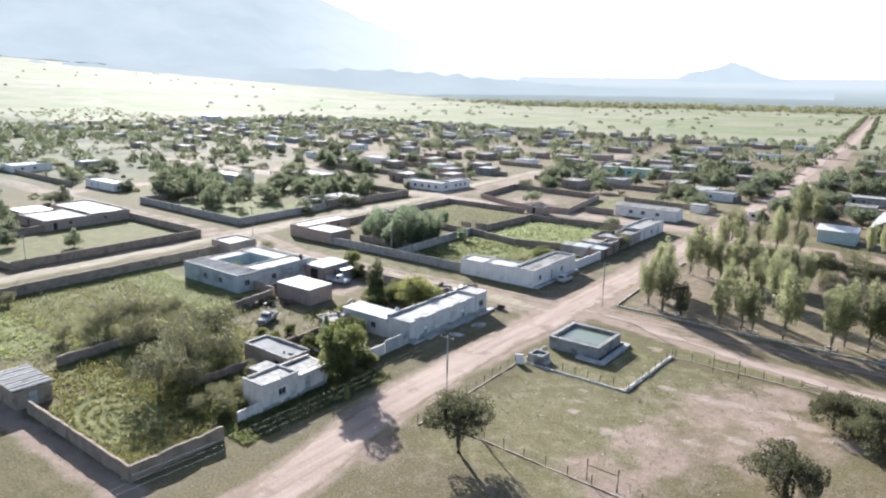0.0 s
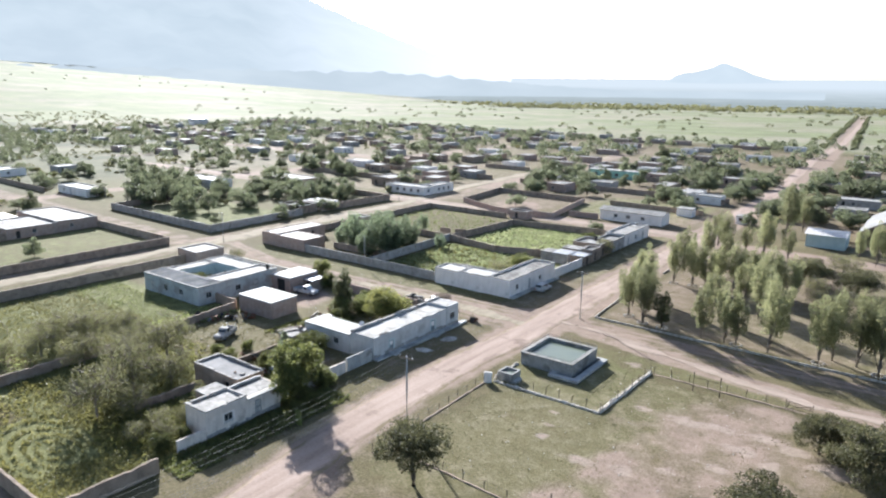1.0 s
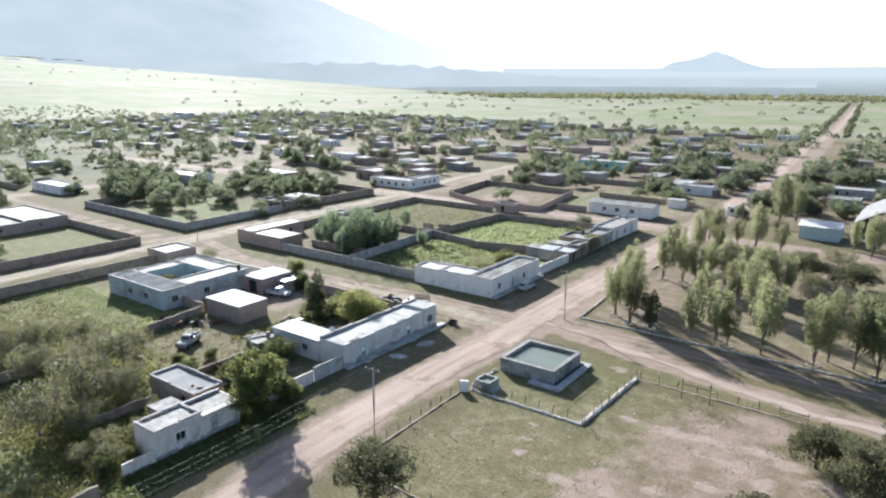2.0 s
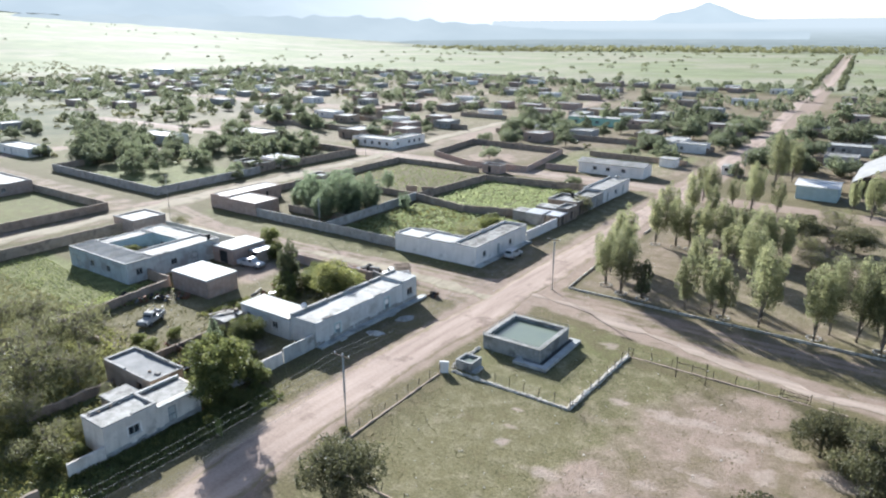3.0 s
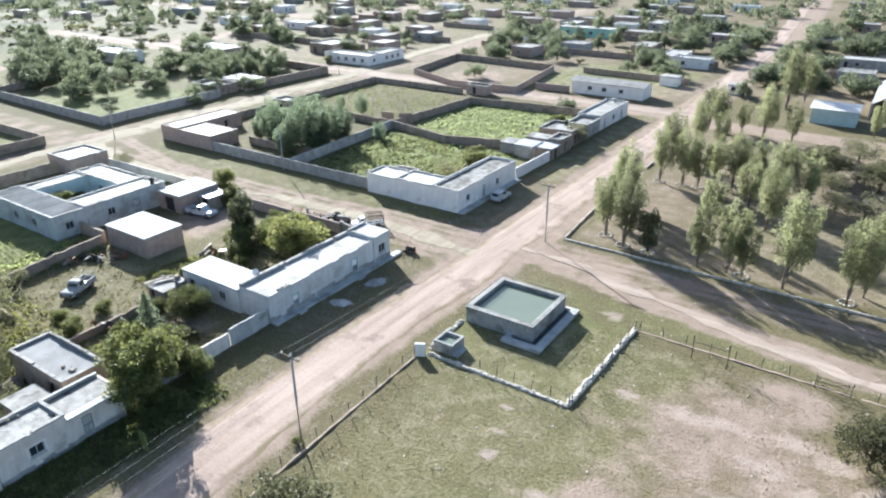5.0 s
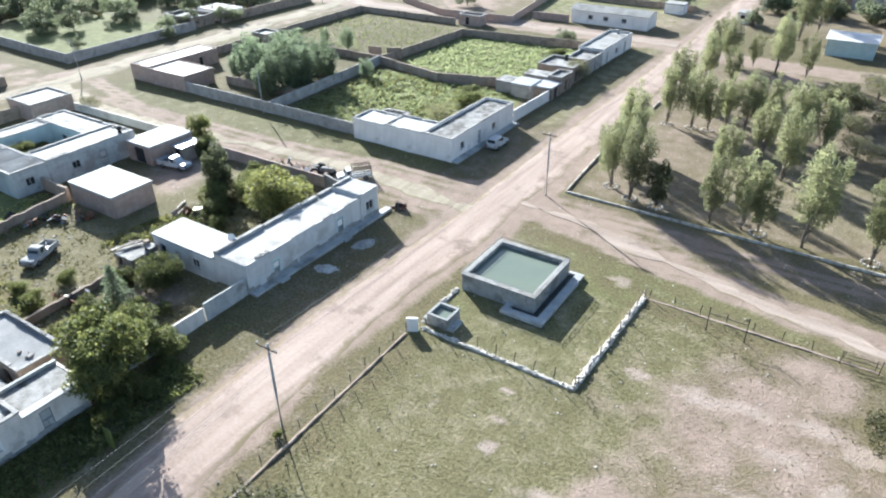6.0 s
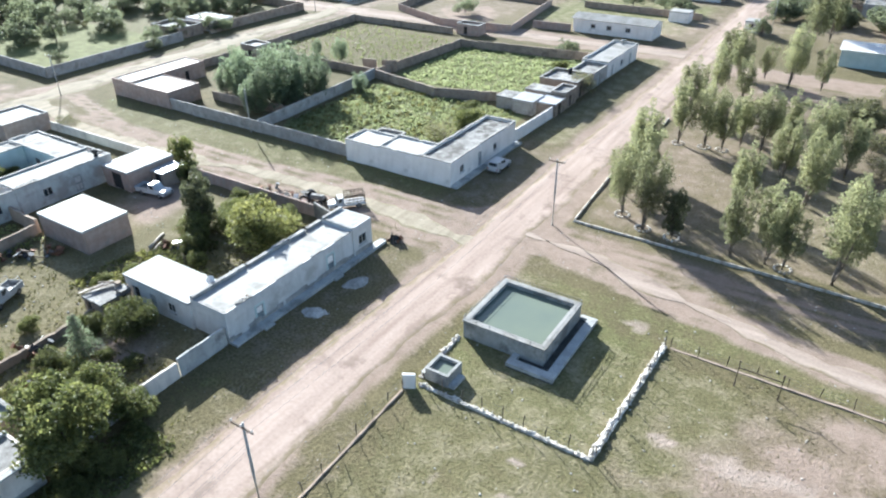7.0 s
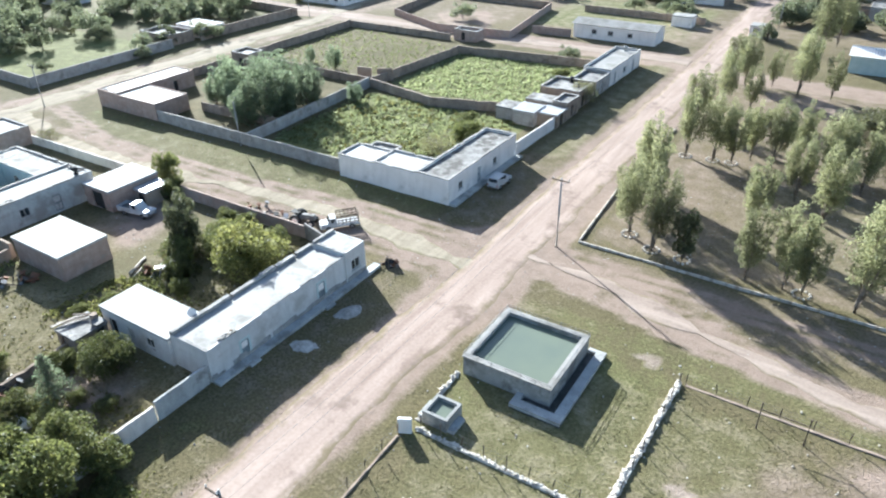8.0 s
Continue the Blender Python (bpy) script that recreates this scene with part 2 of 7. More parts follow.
M = {}
M["ground"] = ground_material()
M["road"] = road_material("road_earth", (0.265, 0.198, 0.158), (0.405, 0.317, 0.262), (0.15, 0.125, 0.066), (0.245, 0.19, 0.125), (1.0, 0.07, 1.0))
M["road_ew"] = road_material("side_road_earth", (0.25, 0.195, 0.156), (0.375, 0.30, 0.245), (0.15, 0.125, 0.066), (0.245, 0.195, 0.13), (0.07, 1.0, 1.0))
M["road_grass"] = road_material("grassy_street_earth", (0.225, 0.19, 0.135), (0.345, 0.295, 0.22), (0.155, 0.138, 0.074), (0.235, 0.205, 0.12), (1.0, 0.09, 1.0))
M["white"] = shade("white_limewash", (0.70, 0.655, 0.605), (0.83, 0.78, 0.73), 0.6, 0.8, 0.2, 10, stain=(0.60, 0.555, 0.50), stain_at=0.66, streak=(0.62, 0.575, 0.525))
M["plaster"] = shade("grimy_cream_plaster", (0.59, 0.525, 0.46), (0.73, 0.66, 0.585), 0.6, 0.85, 0.3, 10, stain=(0.44, 0.385, 0.33), stain_at=0.62, streak=(0.37, 0.325, 0.275))
M["blue"] = shade("pale_blue_plaster", (0.475, 0.47, 0.45), (0.61, 0.60, 0.575), 0.5, 0.85, 0.3, 10, stain=(0.40, 0.38, 0.35), stain_at=0.6, streak=(0.385, 0.37, 0.345))
M["blue_old"] = shade("dirty_turquoise_plaster", (0.34, 0.365, 0.36), (0.47, 0.50, 0.488), 0.5, 0.9, 0.3, 10, stain=(0.28, 0.275, 0.255), stain_at=0.56, streak=(0.27, 0.275, 0.26))
M["turq"] = shade("pale_turquoise_paint", (0.40, 0.49, 0.475), (0.52, 0.60, 0.58), 0.8, 0.8, 0.15, 10)
M["green"] = shade("mint_paint", (0.33, 0.55, 0.42), (0.42, 0.64, 0.50), 0.8, 0.7, 0.15, 10)
M["brick"] = shade("red_brick_wall", (0.29, 0.205, 0.165), (0.41, 0.315, 0.26), 1.2, 0.9, 0.5, 8, stain=(0.30, 0.26, 0.22), stain_at=0.62, vary=0.12)
M["adobe"] = shade("adobe_wall", (0.23, 0.175, 0.13), (0.36, 0.285, 0.22), 0.8, 0.95, 0.6, 8, stain=(0.17, 0.13, 0.10), stain_at=0.62, vary=0.15)
M["block"] = shade("grey_block_wall", (0.265, 0.246, 0.221), (0.40, 0.375, 0.34), 0.8, 0.9, 0.5, 8, stain=(0.20, 0.184, 0.162), stain_at=0.6, vary=0.15)
M["concrete"] = shade("concrete", (0.32, 0.32, 0.305), (0.47, 0.465, 0.44), 0.7, 0.8, 0.3, 9, stain=(0.22, 0.215, 0.20), stain_at=0.6, streak=(0.23, 0.225, 0.21))
M["channel_floor"] = shade("dark_concrete", (0.04, 0.042, 0.04), (0.08, 0.08, 0.075), 1.0, 0.35, 0.2, 9)
M["roof"] = shade("pale_roof_screed", (0.25, 0.24, 0.222), (0.355, 0.344, 0.32), 0.5, 0.8, 0.25, 12, stain=(0.195, 0.184, 0.163), stain_at=0.58, vary=0.14, spec=0.2)
M["limed"] = shade("limed_roof_screed", (0.32, 0.312, 0.29), (0.43, 0.422, 0.40), 0.5, 0.75, 0.2, 12, stain=(0.26, 0.248, 0.225), stain_at=0.6, vary=0.1, spec=0.25)
M["screed"] = shade("grey_screed", (0.20, 0.197, 0.192), (0.29, 0.285, 0.276), 0.5, 0.9, 0.2, 10, stain=(0.17, 0.163, 0.15), stain_at=0.6, vary=0.1, spec=0.15)
M["roof_old"] = shade("weathered_roof_screed", (0.13, 0.122, 0.11), (0.34, 0.33, 0.31), 0.8, 0.8, 0.4, 9, stain=(0.085, 0.078, 0.068), stain_at=0.54, vary=0.15, spec=0.2)
M["sheet"] = shade("zinc_sheet", (0.34, 0.345, 0.35), (0.50, 0.505, 0.51), 0.6, 0.5, 0.1, 10, 0.5, stain=(0.24, 0.18, 0.13), stain_at=0.6, vary=0.15)
M["tank"] = shade("dark_tank_concrete", (0.225, 0.222, 0.208), (0.35, 0.342, 0.32), 0.7, 0.85, 0.3, 9, stain=(0.15, 0.145, 0.13), stain_at=0.58, streak=(0.16, 0.155, 0.14))
M["kerb"] = shade("weathered_kerb", (0.38, 0.335, 0.28), (0.54, 0.485, 0.41), 1.0, 0.9, 0.3, 8, stain=(0.27, 0.23, 0.185), stain_at=0.58, vary=0.15)
M["cornice"] = shade("grimy_cornice", (0.20, 0.19, 0.175), (0.38, 0.365, 0.34), 1.2, 0.9, 0.5, 8)
M["timber"] = shade("weathered_timber", (0.08, 0.062, 0.046), (0.18, 0.14, 0.105), 2.0, 0.9, 0.4, 6, vary=0.2)
M["pole"] = shade("pole_concrete", (0.28, 0.27, 0.255), (0.40, 0.385, 0.36), 1.5, 0.85, 0.2, 8)
M["metal"] = shade("dull_metal", (0.16, 0.16, 0.16), (0.30, 0.29, 0.28), 2.0, 0.5, 0.1, 8, 0.8)
M["rust"] = shade("rusty_iron", (0.13, 0.06, 0.035), (0.24, 0.13, 0.08), 2.5, 0.85, 0.3, 8, 0.2)
M["dark"] = shade("dark_opening", (0.02, 0.02, 0.02), (0.04, 0.038, 0.035), 1.0, 0.8, 0.0)
M["door"] = shade("grey_blue_door", (0.14, 0.17, 0.18), (0.24, 0.27, 0.28), 1.5, 0.6, 0.1, 8, vary=0.3)
M["frame"] = shade("window_frame_paint", (0.32, 0.31, 0.29), (0.46, 0.45, 0.42), 2.0, 0.6, 0.1)
M["stone"] = shade("whitewashed_stone", (0.40, 0.36, 0.30), (0.70, 0.65, 0.57), 2.5, 0.9, 0.6, 5, stain=(0.27, 0.23, 0.18), stain_at=0.56, vary=0.25)
M["rubble"] = shade("grey_rubble", (0.22, 0.205, 0.185), (0.40, 0.375, 0.34), 2.0, 0.95, 0.6, 5, vary=0.25)
M["bark"] = shade("grey_bark", (0.13, 0.105, 0.08), (0.28, 0.235, 0.19), 3.0, 0.95, 0.7, 5)
M["bark_dark"] = shade("dark_bark", (0.055, 0.045, 0.036), (0.12, 0.10, 0.08), 3.0, 0.95, 0.7, 5)
M["twig"] = shade("grey_thorn_twigs", (0.15, 0.13, 0.105), (0.27, 0.235, 0.195), 3.0, 0.95, 0.4, 5)
M["carpaint"] = shade("white_car_paint", (0.38, 0.385, 0.385), (0.47, 0.475, 0.475), 1.0, 0.4, 0.0, 8, spec=0.35)
M["tyre"] = shade("tyre_rubber", (0.02, 0.02, 0.02), (0.045, 0.042, 0.04), 3.0, 0.8, 0.2)
M["redpaint"] = shade("faded_red_paint", (0.25, 0.06, 0.045), (0.36, 0.11, 0.08), 2.0, 0.6, 0.1)
M["cable"] = shade("aged_cable", (0.10, 0.10, 0.10), (0.17, 0.17, 0.165), 2.0, 0.7, 0.0, 8, 0.2)
M["euc"] = leaf_material("eucalyptus_leaves", (0.102, 0.11, 0.058), (0.185, 0.19, 0.102), (0.29, 0.283, 0.152), 0.55)
M["oak"] = leaf_material("dark_mesquite_leaves", (0.062, 0.07, 0.04), (0.112, 0.12, 0.064), (0.18, 0.18, 0.095), 0.45)
M["mesquite"] = leaf_material("mesquite_leaves", (0.042, 0.044, 0.024), (0.082, 0.082, 0.042), (0.15, 0.142, 0.072), 0.4)
M["leaf"] = leaf_material("green_leaves", (0.045, 0.055, 0.021), (0.098, 0.108, 0.04), (0.19, 0.19, 0.068), 0.42)
M["lime"] = leaf_material("bright_green_leaves", (0.066, 0.076, 0.028), (0.155, 0.158, 0.056), (0.29, 0.275, 0.105), 0.5)
M["scrub"] = leaf_material("grey_scrub_leaves", (0.08, 0.083, 0.041), (0.135, 0.134, 0.066), (0.21, 0.198, 0.10), 0.46)
M["crop"] = leaf_material("crop_leaves", (0.1, 0.115, 0.045), (0.18, 0.2, 0.08), (0.29, 0.3, 0.14), 0.55)
M["beans"] = leaf_material("bean_leaves", (0.068, 0.067, 0.025), (0.124, 0.118, 0.043), (0.205, 0.188, 0.075), 0.4)
M["squash"] = leaf_material("squash_leaves", (0.13, 0.152, 0.07), (0.21, 0.232, 0.115), (0.30, 0.315, 0.17), 0.6)
M["dry"] = leaf_material("dry_grass_blades", (0.11, 0.11, 0.045), (0.20, 0.185, 0.085), (0.33, 0.29, 0.15), 0.35)
M["grime"] = M["cornice"]
M["turf"] = leaf_material("short_turf_blades", (0.1, 0.093, 0.044), (0.154, 0.137, 0.07), (0.235, 0.2, 0.11), 0.42)
M["pepper"] = leaf_material("pepper_tree_leaves", (0.078, 0.1, 0.066), (0.135, 0.163, 0.1), (0.2, 0.225, 0.138), 0.55)
# Far leaves kept lighter in colour to stand for distance haze.
M["town"] = leaf_material("haze_lightened_leaves", (0.075, 0.09, 0.056), (0.13, 0.145, 0.085), (0.2, 0.205, 0.12), 0.48)
# Glowing colours with painted haze; painted sun glare whitens the mountain's right end.
M["far"] = distance_material("mountain_haze_glow", (0.50, 0.56, 0.59), (0.56, 0.615, 0.638), 0.44, 0.004, ((0.90, 0.92, 0.93), 52, 33))
M["foot"] = distance_material("foothill_haze_glow", (0.50, 0.555, 0.575), (0.56, 0.61, 0.625), 0.43)
M["far3"] = distance_material("valley_haze_glow", (0.29, 0.33, 0.32), (0.38, 0.42, 0.41), 0.44, 0.012, ((0.60, 0.645, 0.66), 2000, 3800))
M["far2"] = distance_material("hill_haze_glow", (0.54, 0.60, 0.63), (0.60, 0.66, 0.68), 0.43)

gl = bpy.data.materials.new("window_glass")
gl.use_nodes = True
g_b = gl.node_tree.nodes["Principled BSDF"]
g_b.inputs["Base Color"].default_value, g_b.inputs["Roughness"].default_value = (0.03, 0.035, 0.04, 1), 0.08
M["glass"] = gl
wa = bpy.data.materials.new("pool_water")
wa.use_nodes = True
w_n, w_l = wa.node_tree.nodes, wa.node_tree.links.new
w_b = w_n["Principled BSDF"]
w_b.inputs["Roughness"].default_value, w_b.inputs["IOR"].default_value = 0.03, 1.33
w_tc, w_no, w_ra, w_bu = w_n.new("ShaderNodeTexCoord"), w_n.new("ShaderNodeTexNoise"), w_n.new("ShaderNodeValToRGB"), w_n.new("ShaderNodeBump")
w_no.inputs["Scale"].default_value, w_no.inputs["Detail"].default_value = 0.3, 3
w_ra.color_ramp.elements[0].color, w_ra.color_ramp.elements[1].color = (0.122, 0.148, 0.125, 1), (0.172, 0.192, 0.14, 1)
w_l(w_tc.outputs["Object"], w_no.inputs["Vector"])
w_l(w_no.outputs["Fac"], w_ra.inputs[0])
w_l(w_ra.outputs[0], w_b.inputs["Base Color"])
w_rip = w_n.new("ShaderNodeTexNoise")
w_rip.inputs["Scale"].default_value = 5.0
w_l(w_tc.outputs["Object"], w_rip.inputs["Vector"])
w_bu.inputs["Strength"].default_value, w_bu.inputs["Distance"].default_value = 0.08, 0.02
w_l(w_rip.outputs["Fac"], w_bu.inputs["Height"])
w_l(w_bu.outputs[0], w_b.inputs["Normal"])
M["water"] = wa


# ---- builders ----
def part(name, bm, material, parent=None, label="", smooth=False):
    """A bmesh (or finished mesh) as ONE object under a thing or a part."""
    if isinstance(bm, bmesh.types.BMesh):
        me = bpy.data.meshes.new(name)
        bm.to_mesh(me)
        bm.free()
    else:
        me = bm
    if material is not None and not me.materials:
        me.materials.append(material)
    if smooth:
        for p in me.polygons:
            p.use_smooth = True
    ob = new(name, me)
    if parent is not None:
        ob.parent = parent
    if label:
        ob["label"] = label
    return ob


def thing(name, x, y, z=0.0, rz=0.0, label="", category="", group="", kind=""):
    ob = new(name)
    ob.empty_display_size = 0.3
    ob.matrix_basis = pose(x, y, z, 0, 0, rz)
    return tagged(ob, label, category, group, kind)


def box(bm, x0, x1, y0, y1, z0, z1, m=None):
    vs = [bm.verts.new(Vector(c) if m is None else m @ Vector(c)) for c in
          ((x0, y0, z0), (x1, y0, z0), (x1, y1, z0), (x0, y1, z0), (x0, y0, z1), (x1, y0, z1), (x1, y1, z1), (x0, y1, z1))]
    for f in ((3, 2, 1, 0), (4, 5, 6, 7), (0, 1, 5, 4), (1, 2, 6, 5), (2, 3, 7, 6), (3, 0, 4, 7)):
        bm.faces.new([vs[k] for k in f])
    return vs


def one_box(*a, m=None):
    bm = bmesh.new()
    box(bm, *a, m=m)
    return bm


def tube(bm, pts, radii, n=7):
    """A round bar through the points, closed at both ends."""
    rings = []
    for k, (p, r) in enumerate(zip(pts, radii)):
        p = Vector(p)
        d = (Vector(pts[min(k + 1, len(pts) - 1)]) - Vector(pts[max(k - 1, 0)])).normalized()
        u = d.orthogonal().normalized()
        if rings and abs(d.z) > 0.3:
            u = Vector((1, 0, 0)).cross(d).normalized()
        w = d.cross(u)
        rings.append([bm.verts.new(p + r * (math.cos(2 * math.pi * i / n) * u + math.sin(2 * math.pi * i / n) * w)) for i in range(n)])
    for a, b in zip(rings, rings[1:]):
        for i in range(n):
            bm.faces.new((a[i], a[(i + 1) % n], b[(i + 1) % n], b[i]))
    bm.faces.new(rings[0][::-1])
    bm.faces.new(rings[-1])


def quads_mesh(name, verts, faces):
    """A mesh from arrays of corners and four-cornered faces."""
    me = bpy.data.meshes.new(name)
    nv, nf = len(verts), len(faces)
    me.vertices.add(nv)
    me.vertices.foreach_set("co", np.asarray(verts, dtype=np.float32).ravel())
    me.loops.add(nf * 4)
    me.loops.foreach_set("vertex_index", np.asarray(faces, dtype=np.int32).ravel())
    me.polygons.add(nf)
    me.polygons.foreach_set("loop_start", np.arange(nf, dtype=np.int32) * 4)
    me.update(calc_edges=True)
    return me


def cards(centres, size, r, up=0.0, slim=0.55):
    """Small folded leaves at the centres, turned at random. up: how far they stand upright."""
    n = len(centres)
    a = r.normal(size=(n, 3))
    a[:, 2] = a[:, 2] * (1 - up) + up * 2.0
    a /= np.linalg.norm(a, axis=1)[:, None]
    b = np.cross(a, r.normal(size=(n, 3)))
    b /= np.linalg.norm(b, axis=1)[:, None]
    s = (size * r.uniform(0.6, 1.35, n))[:, None]
    c = np.cross(a, b)
    v = np.stack([centres - a * s * 0.5, centres + b * s * slim * 0.5 + c * s * 0.12, centres + a * s * 0.5, centres - b * s * slim * 0.5 + c * s * 0.12], axis=1)
    return v.reshape(-1, 3), np.arange(n * 4).reshape(n, 4)


def crown(name, blobs, leaves, size, seed, slim=0.6, up=0.0):
    """Leaves gathered round the blobs (x, y, z, radius, flatness)."""
    r = np.random.default_rng(seed)
    pts = []
    vol = sum(b[3] ** 2 for b in blobs)
    for x, y, z, rad, flat in blobs:
        n = max(8, int(leaves * rad ** 2 / vol))
        d = r.normal(size=(n, 3))
        d /= np.linalg.norm(d, axis=1)[:, None]
        d *= (rad * r.uniform(0.35, 1.0, n) ** 0.45)[:, None]
        d *= 1 + 0.25 * np.sin(d * 5.1 / rad + seed)
        d[:, 2] *= flat
        pts.append(d + (x, y, z))
    v, f = cards(np.concatenate(pts), size, r, up, slim)
    return quads_mesh(name, v, f)


def make_tree(label, category, name, height, spread, stem, lobes, leaves, leaf_size, leaf, bark, seed, form="round", clear=0.3, lean=0.0, twigs=0):
    """A tree at the origin: a tapered trunk with limbs, and a crown of leaf clumps."""
    r = random.Random(seed)
    root = thing(name, 0, 0, label=label, category=category)
    bm = bmesh.new()
    top = Vector((lean * height, 0, height * 0.82))
    mid = Vector((lean * height * 0.35 + r.uniform(-0.1, 0.1), r.uniform(-0.1, 0.1), height * 0.42))
    blobs = []
    if form == "tall":
        # several upright leaders, each hung with its own column of foliage
        n = 4 + seed % 3
        tube(bm, [(0, 0, -0.15), (0, 0, 0.06 * height), mid * 0.6, mid], [stem * 1.3, stem, stem * 0.8, stem * 0.5])
        for j in range(n):
            a = 6.283 * j / n + r.uniform(-0.5, 0.5)
            out = spread * (r.uniform(0.35, 0.72) if j else 0.1)
            tip = height * (r.uniform(0.70, 0.93) if j else 0.97)
            low = height * clear * r.uniform(0.85, 1.5)
            side = Vector((math.cos(a), math.sin(a), 0))
            lean_by = Vector((lean, 0, 0))
            knee = side * out * 0.55 + lean_by * low + Vector((0, 0, low * 0.9))
            end = side * out * 1.05 + lean_by * tip + Vector((0, 0, tip * 0.95))
            foot = Vector((0, 0, height * r.uniform(0.02, 0.12))) + side * stem * 0.4
            tube(bm, [foot, knee, knee.lerp(end, 0.5) + side * 0.15, end], [stem * 0.62, stem * 0.5, stem * 0.3, stem * 0.06], 6)
            m = max(4, lobes // n)
            for k in range(m):
                q = (k + r.uniform(0.2, 0.8)) / m
                swell = math.sin(math.pi * (0.16 + 0.74 * q)) ** 0.8
                c = knee.lerp(end, q)
                b = a + r.uniform(-1.6, 1.6)
                off = spread * 0.36 * swell * r.uniform(0.2, 1.0)
                c = c + Vector((math.cos(b) * off, math.sin(b) * off, 0))
                blobs.append((c.x, c.y, c.z, spread * r.uniform(0.24, 0.40) * (0.45 + 0.6 * swell), r.uniform(1.1, 1.7)))
                if k % 2:
                    tube(bm, [knee.lerp(end, max(0.0, q - 0.12)), c], [stem * 0.14, stem * 0.05], 4)
    else:
        tube(bm, [(0, 0, -0.15), (0, 0, 0.12 * height), mid, top], [stem * 1.25, stem, stem * 0.7, stem * 0.18])
        for k in range(lobes):
            a = 2.4 * k + r.uniform(-0.4, 0.4)
            q = (k + 0.5) / lobes
            if form == "spread":
                h = clear + (1 - clear) * r.uniform(0.25, 0.88)
                rad = spread * r.uniform(0.25, 0.40)
                d = spread * math.sqrt(q) * 0.85
                h -= 0.22 * (d / spread) ** 2
                flat = r.uniform(0.55, 0.8)
            else:
                h = clear + (1 - clear) * (0.15 + 0.72 * r.random())
                rad = spread * r.uniform(0.24, 0.42)
                d = spread * 0.75 * math.sqrt(q) * math.sqrt(max(0.1, 1 - (2 * (h - clear) / (1 - clear) - 0.9) ** 2 * 0.6))
                flat = r.uniform(0.75, 1.0)
            c = Vector((d * math.cos(a), d * math.sin(a), h * height)) + Vector((lean * height * h, 0, 0))
            blobs.append((c.x, c.y, c.z, rad, flat))
            if k % 2 == 0 or lobes < 12:
                s = mid.lerp(top, max(0.0, min(0.8, h - 0.35))) if h > 0.45 else Vector((0, 0, height * max(0.1, h - 0.2)))
                tube(bm, [s, s.lerp(c, 0.5) + Vector((0, 0, 0.06 * height)), c], [stem * 0.42, stem * 0.28, stem * 0.07], 5)
            for _ in range(twigs):
                e = c + Vector((r.gauss(0, 1), r.gauss(0, 1), r.uniform(0.1, 1.6))).normalized() * rad * r.uniform(0.8, 1.35)
                tube(bm, [c.lerp(s if k % 2 == 0 else c, 0.25), c.lerp(e, 0.5) + Vector((0, 0, 0.05)), e], [0.03, 0.022, 0.01], 3)
    part("trunk", bm, bark, root, smooth=True)
    part("crown", crown("crown", blobs, leaves, leaf_size, seed, *((0.42, 0.4) if form == "tall" else (0.6, 0.0))), leaf, root)
    return root


def feathery_conifer(height, spread, seed):
    """A young conifer: a straight stem with whorls of drooping, feathery boughs."""
    r, g = random.Random(seed), np.random.default_rng(seed)
    root = thing("conifer", 0, 0, label="young feathery grey-green conifer with drooping boughs", category="tree")
    bm, tufts = bmesh.new(), []
    tube(bm, [(0, 0, -0.15), (0.03, 0, height * 0.5), (0, 0.02, height)], [0.12, 0.08, 0.015])
    for k in range(17):
        z = height * (0.1 + 0.86 * k / 16)
        reach = spread * (1.02 - 0.9 * (z / height) ** 1.2)
        for j in range(8):
            a = 6.283 * (j + 0.5 * (k % 2)) / 8 + r.uniform(-0.25, 0.25)
            q = reach * r.uniform(0.75, 1.1)
            side = Vector((math.cos(a), math.sin(a), 0))
            foot, tip = Vector((0, 0, z)), side * q + Vector((0, 0, z - 0.1 - 0.12 * q))
            knee = side * q * 0.5 + Vector((0, 0, z + 0.16 * q))
            tube(bm, [foot, knee, tip], [0.028, 0.02, 0.008], 3)
            for i in range(int(16 * q) + 5):
                u = 0.15 + 0.85 * r.random()
                c = foot.lerp(knee, u * 2) if u < 0.5 else knee.lerp(tip, u * 2 - 1)
                tufts.append((c.x + r.gauss(0, 0.07), c.y + r.gauss(0, 0.07), c.z - abs(r.gauss(0, 0.08))))
    part("trunk", bm, M["bark"], root, smooth=True)
    part("crown", quads_mesh("crown", *cards(np.array(tufts), 0.2, g, 0.3, 0.5)), M["pepper"], root)
    return root


FIRST = {}


def plant(proto, x, y, s=1.0, tall=1.0, rz=0.0, group="", label=""):
    """Stands the tree, or a copy of it, at the place."""
    if proto.name not in FIRST:
        FIRST[proto.name] = 1
        ob = proto
        ob.matrix_basis = pose(x, y, ground_z(x, y), 0, 0, rz)
    else:
        ob = copy_thing(proto, pose(x, y, ground_z(x, y), 0, 0, rz))
    ob.scale = (s, s, s * tall)
    return tagged(ob, label, "", group)


